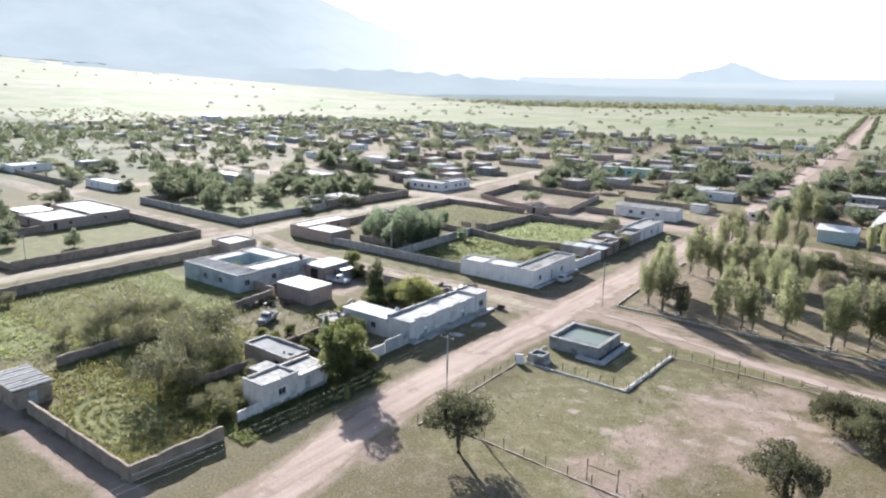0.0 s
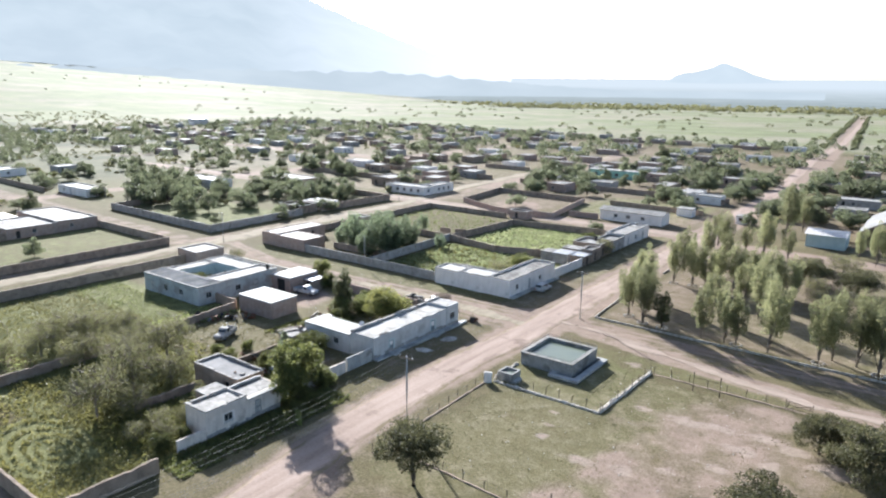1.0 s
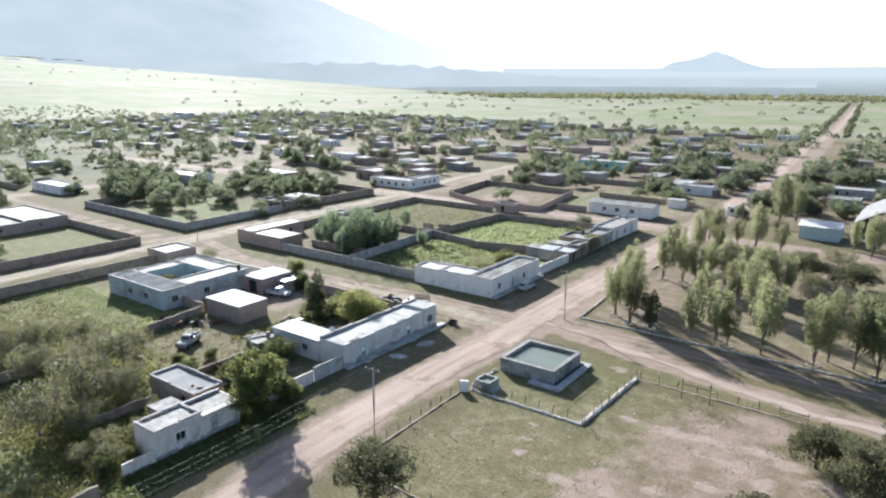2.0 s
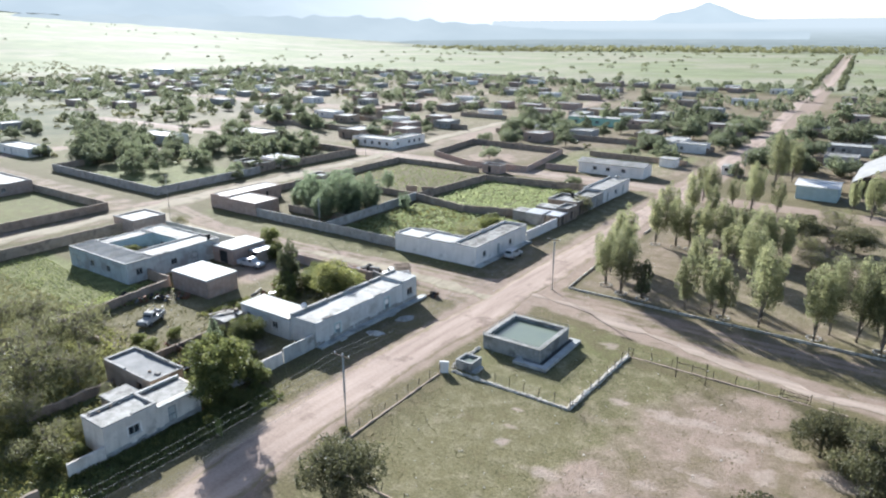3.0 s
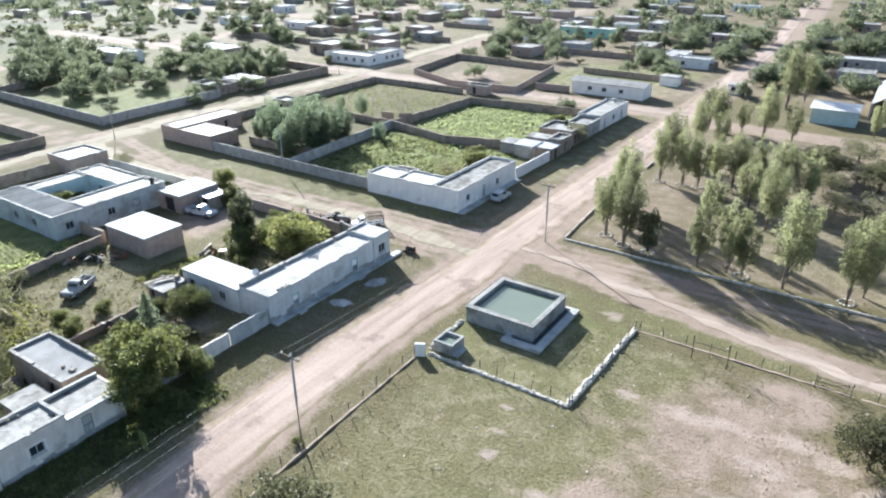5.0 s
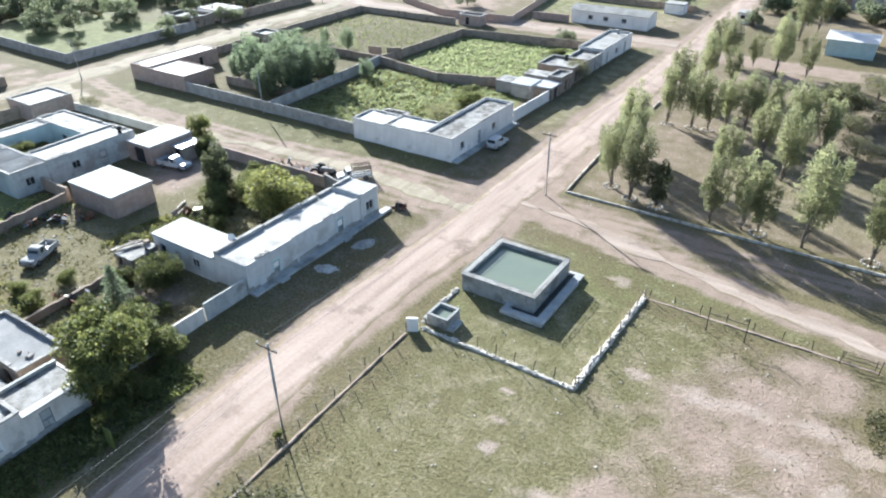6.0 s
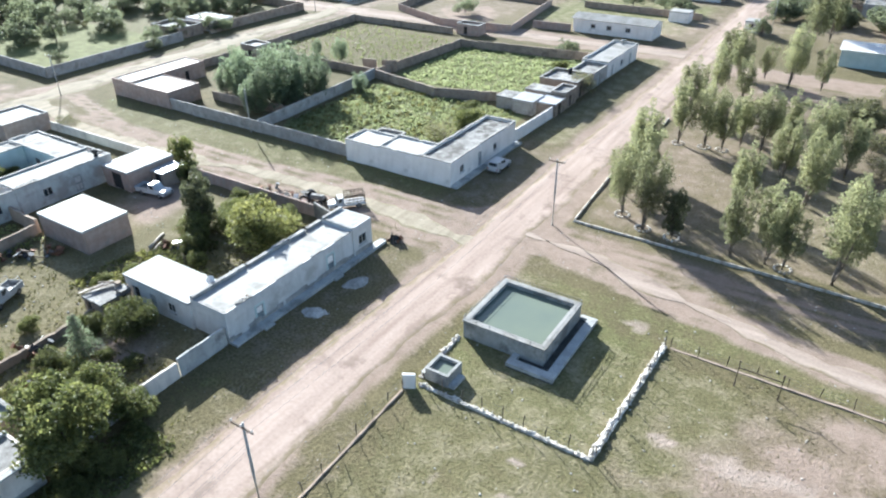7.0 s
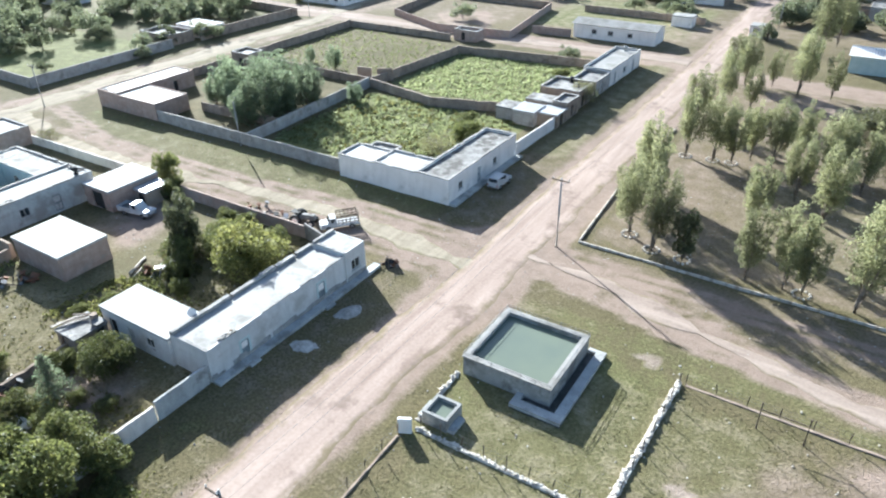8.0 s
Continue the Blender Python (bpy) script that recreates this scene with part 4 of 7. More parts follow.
road("road_main", [(-36, -40), (-41.8, 20), (-46.6, 40), (-48.9, 53), (-50.4, 63), (-51.2, 74), (-51.1, 86), (-50.4, 97), (-50.5, 112), (-50.3, 180), (-50.8, 226), (-54, 323), (-65, 463), (-70, 632), (-131, 1453)], 3.3, "pale pinkish dirt road with two wheel ruts", 1, ragged=0.7)
road("road_cross_west", [(-52, 104.5), (-75, 106.5), (-108, 103), (-132, 103), (-148, 108)], 1.4, "narrow dirt track worn into dry grass", 2, 0.05, "road_grass")
road("road_cross_east", [(-48, 110), (-36, 107.2), (-27, 104.8), (-17, 102.6), (-8, 100.8), (20, 99.4), (120, 98)], 0.9, "rutted dirt track beside the park kerb", 3, 0.05, "road_ew")
road("road_far_west", [(-146, -40), (-147, 109), (-149, 183), (-156, 227), (-165, 400)], 3.0, "dry grassy street between walled plots", 4, 0.07, "road_grass")
road("road_north", [(-54, 196), (-100, 195), (-146, 196), (-320, 199)], 2.6, "dirt street between adobe walls", 5, 0.07, "road_ew")


# ---- mountains ----
def mountain(name, az0, az1, r0, r1, top, label, mat, seed, n=160, m=26):
    """A hill range as a rising sheet with spurs; top(azimuth) is its height in degrees above the eye."""
    vs = []
    r = random.Random(seed)
    for i in range(n + 1):
        az = az0 + (az1 - az0) * i / n
        el = top(az)
        for j in range(m + 1):
            q = j / m
            d = r0 + (r1 - r0) * q
            x, y = -d * math.sin(radians(az)), d * math.cos(radians(az))
            spur = noise.noise(Vector((az * 0.35, q * 2.5, seed))) * 0.28 + noise.noise(Vector((az * 1.2, q * 6, seed + 3))) * 0.10
            shape = q ** 1.5 * (1 + spur * (1 - q) * 2)
            z = ground_z(x, y) * (1 - q) - 25 * (1 - q) + (38 + r1 * math.tan(radians(el))) * shape + noise.noise(Vector((az * 0.9, 0, seed))) * 14 * q * min(1, el)
            vs.append((x, y, z))
    k = m + 1
    fs = [(i * k + j, (i + 1) * k + j, (i + 1) * k + j + 1, i * k + j + 1) for i in range(n) for j in range(m)]
    return tagged(part(name, quads_mesh(name, np.array(vs), np.array(fs)), mat, smooth=True), label, "mountain", "", "structure")


def valley(name, az0, az1, r0, r1, label, mat, n=90, m=14):
    """The far valley floor, a glowing haze-coloured sheet added just over the ground."""
    vs = []
    for i in range(n + 1):
        az = radians(az0 + (az1 - az0) * i / n)
        for j in range(m + 1):
            d = (r0 + 62 * max(0.0, math.degrees(az) - 31) + 90 * noise.noise(Vector((az * 30, 1, 1)))) * (1 - j / m) + r1 * j / m
            x, y = -d * math.sin(az), d * math.cos(az)
            vs.append((x, y, ground_z(x, y) + 5 * min(1, j) + 16 * j / m))
    k = m + 1
    fs = [(i * k + j, (i + 1) * k + j, (i + 1) * k + j + 1, i * k + j + 1) for i in range(n) for j in range(m)]
    return tagged(part(name, quads_mesh(name, np.array(vs), np.array(fs)), mat, smooth=True), label, "valley", "", "structure")


def smooth(a, b, v):
    t = max(0.0, min(1.0, (v - a) / (b - a)))
    return t * t * (3 - 2 * t)


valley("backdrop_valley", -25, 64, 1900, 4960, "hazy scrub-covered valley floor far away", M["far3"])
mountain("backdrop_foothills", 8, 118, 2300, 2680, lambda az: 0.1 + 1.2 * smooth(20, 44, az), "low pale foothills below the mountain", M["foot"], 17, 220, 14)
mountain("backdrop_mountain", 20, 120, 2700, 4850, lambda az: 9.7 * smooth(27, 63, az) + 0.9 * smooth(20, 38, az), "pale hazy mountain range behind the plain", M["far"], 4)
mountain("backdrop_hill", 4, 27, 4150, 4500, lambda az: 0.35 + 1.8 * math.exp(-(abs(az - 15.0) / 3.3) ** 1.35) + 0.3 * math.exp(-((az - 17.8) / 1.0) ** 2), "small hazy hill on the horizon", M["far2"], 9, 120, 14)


# ---- the near houses ----
COURT_PLANTS = []
# house beside the crop field
house_a1 = building("house", -64.6, -60.8, 48.2, 53.8, 3.3, M["plaster"], M["roof_old"], "cream plastered house with a weathered flat roof", parapet=0.16, east=[(2.2, 3.4, 1.2, 2.15, "window")])
house_a2 = building("house", -64.6, -60.9, 53.8, 58.8, 3.0, M["plaster"], M["roof_old"], "low cream plastered house with stained walls", parapet=0.05, cornice=False, east=[(1.0, 1.9, 0.2, 2.2, "door")])
part("eave", one_box(1.86, 2.3, -2.5, 2.5, 2.85, 2.98), M["concrete"], house_a2)
brick_store = building("storehouse", -75.2, -66.0, 56.4, 60.4, 2.9, M["adobe"], M["screed"], "brick store with a grey screed roof", "storehouse", parapet=0.12, south=[(6.5, 7.4, 0.1, 2.1, "dark")])
building("lean_to_shed", -69.0, -65.3, 52.4, 55.4, 2.2, M["adobe"], M["roof_old"], "small lean-to with a stained pale roof", "shed", roofing="slab", south=[(1.0, 1.9, 0.1, 1.8, "dark")])
for q in ((2.0, 2.2, 1.05, 2.3), (3.4, 3.6, 1.05, 2.3), (2.2, 3.4, 2.152, 2.3)):
    ob = part("window_surround", one_box(q[0], q[1], -0.025, -0.002, q[2], q[3]), M["white"], house_a1, "white painted window surround")
    ob.matrix_basis = pose(1.9, -2.58, 0, 0, 0, 90)
# long street house
house_b = building("house", -66.3, -61.7, 76.8, 94.6, 3.4, M["blue"], M["roof"], "long pale blue street house with flat white roof", parapet=0.03, cornice=False,
                   east=[(3.2, 4.3, 0.3, 2.2, "turq_door"), (13.3, 14.5, 0.45, 2.5, "turq_door")], plinth=(-61.698, -60.75, 76.8, 99.3, 0.3))
end_room = building("house", -66.0, -61.6, 94.62, 97.8, 3.75, M["blue"], M["roof"], "taller end room of the street house", parapet=0.03, cornice=False, east=[(0.7, 2.0, 1.25, 2.4, "window")])


def crumbled(root, a, b, w, z, lo, hi, seed, mat="cornice", name="coping"):
    """A worn coping from a to b on top of a wall, its upper edge broken and uneven."""
    r = random.Random(seed)
    a, b = Vector((*a, 0)), Vector((*b, 0))
    side = (b - a).normalized().cross(Vector((0, 0, 1))) * w / 2
    bm, last = bmesh.new(), None
    size = (b - a).length
    for u, top in worn_runs(size, r, lo, hi, 2.0 if hi < 0.5 else 0.7, 0.1):
        p, t = a.lerp(b, u / size), z + max(top, min(lo, 0.03))
        e = 1 + r.uniform(-0.06, 0.06)
        sec = [bm.verts.new((c.x, c.y, h)) for c, h in ((p - side * e, z), (p + side * e, z), (p + side * e, t), (p - side * e, t + r.uniform(-0.02, 0.02)))]
        if last:
            for i in range(4):
                bm.faces.new((last[i], last[(i + 1) % 4], sec[(i + 1) % 4], sec[i]))
        else:
            bm.faces.new(sec)
        last = sec
    bm.faces.new(last[::-1])
    bmesh.ops.recalc_face_normals(bm, faces=bm.faces)
    return part(name, bm, M[mat], root)


crumbled(house_a1, (1.93, -2.8), (1.93, 2.78), 0.07, 0.0, 0.3, 0.6, 21, "grime", "damp_footing")
crumbled(house_a2, (1.88, -2.45), (1.88, 2.45), 0.07, 0.0, 0.35, 0.65, 22, "grime", "damp_footing")
crumbled(house_a2, (-1.72, -2.45), (-1.72, 2.45), 0.3, 3.002, 0.18, 0.3, 23, "concrete")
crumbled(house_b, (-2.1, -8.88), (-2.1, 8.85), 0.42, 3.402, 0.25, 0.4, 1)
crumbled(house_b, (-1.85, -8.72), (2.3, -8.72), 0.3, 3.402, 0.02, 0.12, 2)
for y0, y1, sd in ((-6.9, -5.5, 3), (-2.4, 1.3, 4), (2.6, 4.2, 5), (6.2, 8.8, 6)):
    crumbled(house_b, (2.2, y0), (2.2, y1), 0.22, 3.402, 0.04, 0.14, sd)
crumbled(house_b, (2.34, -8.9), (2.34, 8.85), 0.07, 0.0, 0.55, 0.95, 7, "grime", "damp_footing")
crumbled(end_room, (-2.0, -1.58), (-2.0, 1.58), 0.35, 3.752, 0.2, 0.32, 8)
crumbled(end_room, (-1.8, -1.45), (2.2, -1.45), 0.3, 3.752, 0.05, 0.2, 9)
crumbled(end_room, (2.24, -1.4), (2.24, 1.58), 0.07, 0.0, 0.6, 0.9, 10, "grime", "damp_footing")
porch = building("house", -75.9, -66.35, 76.5, 80.6, 3.1, M["blue"], M["limed"], "side wing with an overhanging white roof slab", roofing="slab",
                 south=[(1.0, 2.0, 0.1, 2.1, "dark"), (3.6, 4.5, 0.1, 2.1, "door"), (6.2, 7.3, 1.0, 2.0, "window")])
lean_to = building("lean_to_shed", -78.0, -75.0, 73.0, 76.2, 1.75, M["adobe"], M["roof_old"], "small crumbling adobe lean-to with loose planks on top", "shed", roofing="slab", south=[(0.4, 1.2, 0.1, 1.4, "dark")], east=[(1.9, 2.7, 0.1, 1.5, "dark")])
part("pier", one_box(0.15, 0.65, 0.95, 1.45, 1.752, 2.45), M["adobe"], lean_to)
part("slab", one_box(0.66, 1.75, 0.5, 1.55, 2.0, 2.1), M["roof_old"], lean_to)
part("slab_wall", one_box(1.2, 1.48, 0.6, 1.5, 1.752, 1.998), M["adobe"], lean_to)
for k, (x, y, a, q) in enumerate(((-1.25, 0.1, 66, 3.9), (-1.0, 0.3, 61, 3.3), (-0.7, 0.4, 70, 2.9), (-1.35, -0.6, 80, 2.4), (-0.9, 0.9, 35, 1.9))):
    part("plank", one_box(-q / 2, q / 2, -0.1, 0.1, 1.93 + 0.05 * k, 1.972 + 0.05 * k, m=pose(x, y, 0, 0, 0, a)), M["kerb" if k % 2 else "timber"], lean_to)
crumbled(brick_store, (-4.4, 1.85), (4.45, 1.85), 0.22, 3.022, 0.05, 0.24, 31, "roof_old")
# courtyard house, four wings round an open court
front_wing = building("house", -121.0, -103.4, 76.0, 80.8, 3.4, M["blue_old"], M["roof"], "front wing of the pale blue courtyard house", parapet=0.07, south=[(2.2, 3.4, 0.2, 2.3, "door"), (6.5, 7.7, 1.1, 2.2, "window"), (11.5, 12.7, 1.1, 2.2, "window")], east=[(1.4, 2.6, 1.1, 2.2, "window")])
building("house", -108.2, -103.4, 80.82, 94.0, 3.5, M["blue_old"], M["roof"], "side wing of the courtyard house, white roof", parapet=0.07, east=[(3.0, 4.2, 1.1, 2.2, "window"), (7.2, 8.2, 0.2, 2.3, "door")], west=[(2.0, 3.0, 0.1, 2.1, "door"), (7.0, 8.2, 1.0, 2.0, "window")])
building("house", -121.0, -108.22, 89.6, 94.0, 3.3, M["turq"], M["roof_old"], "rear wing of the courtyard house, turquoise inside the court", parapet=0.07, south=[(2.5, 3.5, 0.1, 2.1, "door"), (6.0, 7.2, 1.0, 2.0, "window")])
building("house", -121.0, -117.4, 80.82, 89.58, 3.2, M["turq"], M["roof_old"], "narrow wing closing the court, turquoise wall", parapet=0.07, east=[(3.0, 4.0, 0.1, 2.1, "door")])
building("garage", -102.6, -97.3, 92.0, 99.2, 2.9, M["brick"], M["limed"], "red brick garage with a white roof slab", "garage", roofing="slab", south=[(1.5, 3.8, 0.0, 2.3, "dark")])
building("lean_to_shed", -96.9, -94.6, 95.2, 98.8, 2.2, M["adobe"], M["sheet"], "open lean-to with zinc sheet roof", "shed", roofing="slab", south=[(0.5, 1.8, 0.0, 1.8, "dark")])
building("storehouse", -96.2, -87.5, 79.4, 85.1, 3.0, M["brick"], M["limed"], "plain brick storehouse with bright white roof", "storehouse", roofing="slab")
building("storehouse", -136.4, -129.2, 93.0, 100.2, 2.8, M["brick"], M["roof"], "brick store on the street corner", "storehouse", parapet=0.15)
sheet_rng = random.Random(5)
for k in range(17):
    x = -8.55 + 1.0 * k + sheet_rng.uniform(-0.04, 0.04)
    m = pose(x + 0.5, 0, 3.36 + 0.016 * (k % 2), 1.0, 0, sheet_rng.uniform(-0.8, 0.8))
    bm, last = bmesh.new(), None
    for j in range(21):
        u, rib = -0.52 + 0.052 * j, 0.045 * (j % 4 in (1, 2))
        sec = [bm.verts.new(m @ Vector(p)) for p in ((u, -2.3, rib), (u, 2.3, rib), (u, 2.3, rib + 0.015), (u, -2.3, rib + 0.015))]
        if last:
            for i in range(4):
                bm.faces.new((last[i], last[(i + 1) % 4], sec[(i + 1) % 4], sec[i]))
        else:
            bm.faces.new(sec)
        last = sec
    bm.faces.new(last[::-1])
    bmesh.ops.recalc_face_normals(bm, faces=bm.faces)
    part("roof_sheet", bm, M["roof" if k % 4 else "screed"], front_wing, "weathered ribbed roofing sheet")
# tile-roofed hut at the field's end
hut = building("hut", -91.0, -83.8, 29.8, 34.0, 2.6, M["adobe"], M["roof_old"], "adobe hut with patched sheet roof", "hut", roofing="slab", east=[(1.3, 2.4, 0.1, 2.0, "door")])
for k in range(9):
    ob = part("roof_board", one_box(-3.9 + 0.85 * k, -3.3 + 0.85 * k, -2.4, 2.4, 2.602, 2.66 + 0.03 * (k % 2)), M["screed" if k % 3 else "roof_old"], hut)
# corner house
cb_open = [(2.2, 3.2, 1.2, 2.2, "window"), (7.0, 7.9, 0.35, 2.4, "door"), (11.3, 12.3, 1.2, 2.2, "window")]
building("house", -67.2, -62.2, 115.4, 133.6, 3.5, M["white"], M["roof_old"], "white corner house facing the main road", parapet=0.28, east=cb_open, plinth=(-62.198, -61.2, 115.4, 134.0, 0.3))
building("house", -74.0, -67.22, 115.4, 120.2, 3.4, M["white"], M["limed"], "white corner house wing with bright flat roof", parapet=0.1)
building("house", -80.0, -74.02, 115.45, 120.1, 3.2, M["white"], M["limed"], "lower white room with a bright flat roof", parapet=0.08)
building("storehouse", -79.5, -75.2, 120.4, 123.6, 2.4, M["block"], M["roof_old"], "small grey block store behind the house", "storehouse", parapet=0.3)
# house on the far street corner
building("house", -136.2, -130.8, 116.6, 133.2, 3.1, M["brick"], M["limed"], "brick house wing with white roof along the street", parapet=0.15, cornice=False, east=[(11.6, 12.5, 0.1, 2.1, "dark")])
building("house", -130.78, -120.6, 116.6, 123.4, 2.9, M["brick"], M["limed"], "low brick room with a bright white roof", parapet=0.12, cornice=False)
building("house", -134.8, -129.8, 146.4, 150.6, 3.0, M["adobe"], M["roof_old"], "small ruined adobe house behind the pepper trees", parapet=0.3, south=[(2.0, 3.0, 0.1, 2.0, "dark")])
building("storehouse", -106.5, -100.4, 188.2, 191.6, 2.4, M["brick"], M["roof_old"], "small brick ruin by the northern street", "ruin", parapet=0.4, south=[(2.0, 3.0, 0.1, 1.9, "dark")])
# houses along the main road
building("shed", -72.6, -69.0, 146.6, 150.0, 2.2, M["block"], M["roof_old"], "grey block shed with a sagging roof", "shed", roofing="slab")
building("shed", -68.98, -65.2, 145.6, 149.8, 2.5, M["block"], M["sheet"], "grey block shed with zinc sheets", "shed", roofing="slab")
building("shed", -65.18, -61.8, 147.0, 151.0, 2.3, M["adobe"], M["sheet"], "lean-to roofed with overlapping zinc", "shed", roofing="slab", east=[(1.0, 2.2, 0.0, 1.9, "dark")])
building("shed", -69.4, -64.6, 151.2, 154.4, 2.7, M["adobe"], M["roof_old"], "unplastered shed with a flat earth roof", "shed", roofing="slab")
building("house", -64.58, -61.9, 151.2, 156.0, 2.9, M["adobe"], M["roof_old"], "narrow adobe room by the road", parapet=0.25, east=[(1.5, 2.4, 0.1, 2.0, "dark")])
building("house", -69.5, -62.4, 157.0, 163.6, 3.1, M["adobe"], M["roof_old"], "unplastered adobe house by the road", parapet=0.3, east=[(1.2, 2.2, 0.1, 2.1, "dark"), (4.0, 5.0, 1.0, 1.9, "window")])
building("house", -67.0, -62.3, 164.6, 171.4, 2.8, M["block"], M["roof_old"], "grey block house with a pitted roof", parapet=0.3, east=[(2.0, 3.0, 0.1, 2.1, "door")])
building("house", -67.6, -62.3, 171.6, 188.5, 3.2, M["white"], M["roof"], "long white roadside house with coping", parapet=0.3, east=[(2.0, 3.0, 0.1, 2.2, "door"), (7.0, 8.2, 1.0, 2.0, "window"), (12.0, 13.0, 0.1, 2.2, "door")])
building("classroom", -83.6, -64.2, 204.4, 211.0, 3.4, M["white"], M["roof"], "long white classroom with low gable roof", "school", roofing="gable", south=[(4.5, 5.7, 1.2, 2.2, "window"), (8.4, 9.6, 1.2, 2.2, "window"), (13.0, 14.2, 1.2, 2.2, "window")])
building("classroom", -26.0, -17.0, 203.6, 211.6, 3.6, M["turq"], M["white"], "turquoise classroom with white gable roof", "school", roofing="gable")
building("shed", -67.0, -62.0, 226.0, 229.6, 2.6, M["white"], M["roof"], "small white outbuilding beside the classroom", "shed", roofing="slab")
building("kiosk", -48.4, -45.6, 224.0, 227.6, 2.6, M["white"], M["roof"], "small white kiosk by the roadside", "kiosk", roofing="slab", south=[(0.8, 1.9, 1.0, 2.0, "dark")])
# further named houses
building("house", -246, -226, 165, 174, 3.3, M["white"], M["roof"], "white house with bright roof among trees", parapet=0.2, south=[(3, 4, 0.1, 2.1, "door"), (7, 8.2, 1, 2, "window")], east=[(3, 4.2, 1, 2, "window")])
building("house", -223, -204, 189, 200, 3.2, M["adobe"], M["roof"], "adobe house with bright flat roof among trees", parapet=0.15, south=[(3, 4, 0.1, 2.1, "dark")], east=[(3, 4.2, 1, 2, "window")])
building("house", -168.5, -158.8, 159.4, 166.0, 2.6, M["white"], M["roof"], "small white house inside the walled plot", parapet=0.1, cornice=False, south=[(2.5, 3.5, 0.9, 1.9, "window"), (6.5, 7.5, 0.9, 1.9, "window")])
building("house", -170.5, -160.0, 150.5, 157.5, 2.4, M["adobe"], M["roof_old"], "roofless adobe house with grass inside", parapet=0.6)
building("house", -173, -154, 205.5, 212, 3.0, M["white"], M["roof"], "white house with several square windows", parapet=0.25, south=[(2 + 3.4 * k, 3.2 + 3.4 * k, 1, 2.1, "window") for k in range(5)], east=[(2, 3.2, 1, 2.1, "window")])
building("house", -160, -154, 212.02, 224, 3.1, M["white"], M["roof_old"], "white side wing with square windows", parapet=0.25, east=[(2 + 3 * k, 3.2 + 3 * k, 1, 2.1, "window") for k in range(3)])
building("house", -190, -179, 216, 228, 3.4, M["adobe"], M["roof_old"], "adobe house with flat grey roof", parapet=0.3, south=[(2, 3, 0.1, 2.1, "dark")])
building("house", -262, -241, 124, 131, 2.8, M["white"], M["roof"], "low white house by the far street", parapet=0.2, south=[(4, 5, 1, 2, "window"), (9, 10, 0.1, 2.1, "door")])
building("house", -213, -188, 90.2, 101, 2.9, M["brick"], M["roof"], "brick house with patched white roof", parapet=0.2, east=[(3, 4, 1, 2, "window")])
building("house", -204, -187.6, 77.5, 90.18, 2.7, M["brick"], M["roof_old"], "low brick annex with patched roof", parapet=0.2, south=[(6, 7, 0.1, 2.1, "dark")], east=[(2, 3, 0.1, 2.0, "dark"), (6, 7, 1, 2, "window")])
building("shed", -216, -205, 80, 88, 2.4, M["adobe"], M["sheet"], "shed with loose zinc sheets behind the house", "shed", roofing="slab")
building("house", -335, -322, 122, 138, 3.0, M["white"], M["roof"], "long pale house on the far street", parapet=0.2, east=[(3, 4.2, 1, 2, "window"), (8, 9.2, 1, 2, "window")])
building("classroom", -134, -111, 304, 310, 3.6, M["green"], M["roof"], "long mint green classroom", "school", roofing="slab", south=[(3 + 5 * k, 4.6 + 5 * k, 1.1, 2.2, "window") for k in range(5)])
building("house", -73, -61.5, 256, 262, 3.0, M["white"], M["roof"], "white roadside house with long roof", parapet=0.2, south=[(3, 4.2, 1, 2, "window")], east=[(2, 3.2, 1, 2, "window")])
building("warehouse", -641, -622, 427, 437, 6, M["blue"], M["sheet"], "isolated grey warehouse on the plain", "warehouse", roofing="slab")

# arched roof over the sports court
arch = thing("court_roof", -2.5, 226, 0, 0, "white barrel roof over a sports court", "canopy")
bm = bmesh.new()
N_ARCH = 28
ring = [(-13 + 26 * k / N_ARCH, 3.2 + 5.2 * math.sin(math.pi * k / N_ARCH)) for k in range(N_ARCH + 1)]
for (xa, za), (xb, zb) in zip(ring, ring[1:]):
    vs = [bm.verts.new(p) for p in ((xa, -12, za), (xb, -12, zb), (xb, 18, zb), (xa, 18, za), (xa, -12, za + 0.14), (xb, -12, zb + 0.14), (xb, 18, zb + 0.14), (xa, 18, za + 0.14))]
    for f in ((3, 2, 1, 0), (4, 5, 6, 7), (0, 1, 5, 4), (1, 2, 6, 5), (2, 3, 7, 6), (3, 0, 4, 7)):
        bm.faces.new([vs[i] for i in f])
part("roof", bm, M["screed"], arch)
for sx in (-12.8, 12.8):
    part("side_wall", one_box(sx - 0.1, sx + 0.1, -12, 18, -0.2, 3.3), M["brick"], arch)
    for k in range(6):
        part("column", one_box(sx - 0.2, sx + 0.2, -11.8 + 5.9 * k, -11.4 + 5.9 * k, -0.2, 3.25), M["concrete"], arch)

for x, y, q in ((-115.0, 83.4, 0.9), (-112.6, 82.2, 0.7), (-110.4, 87.4, 0.75), (-115.6, 86.4, 0.55), (-110.2, 83.0, 0.5)):
    COURT_PLANTS.append((x, y, q))
dish = thing("satellite_dish", -66.8, 79.8, 3.1, 30, "white satellite dish on a roof corner", "satellite dish")
bm = bmesh.new()
tube(bm, [(0, 0, 0), (0, 0, 0.5)], [0.03, 0.03], 6)
part("mast", bm, M["metal"], dish)
bm = bmesh.new()
tube(bm, [(0, -0.02, 0.62), (0, -0.10, 0.66), (0, -0.2, 0.72)], [0.10, 0.32, 0.42], 14)
part("reflector", bm, M["white"], dish)



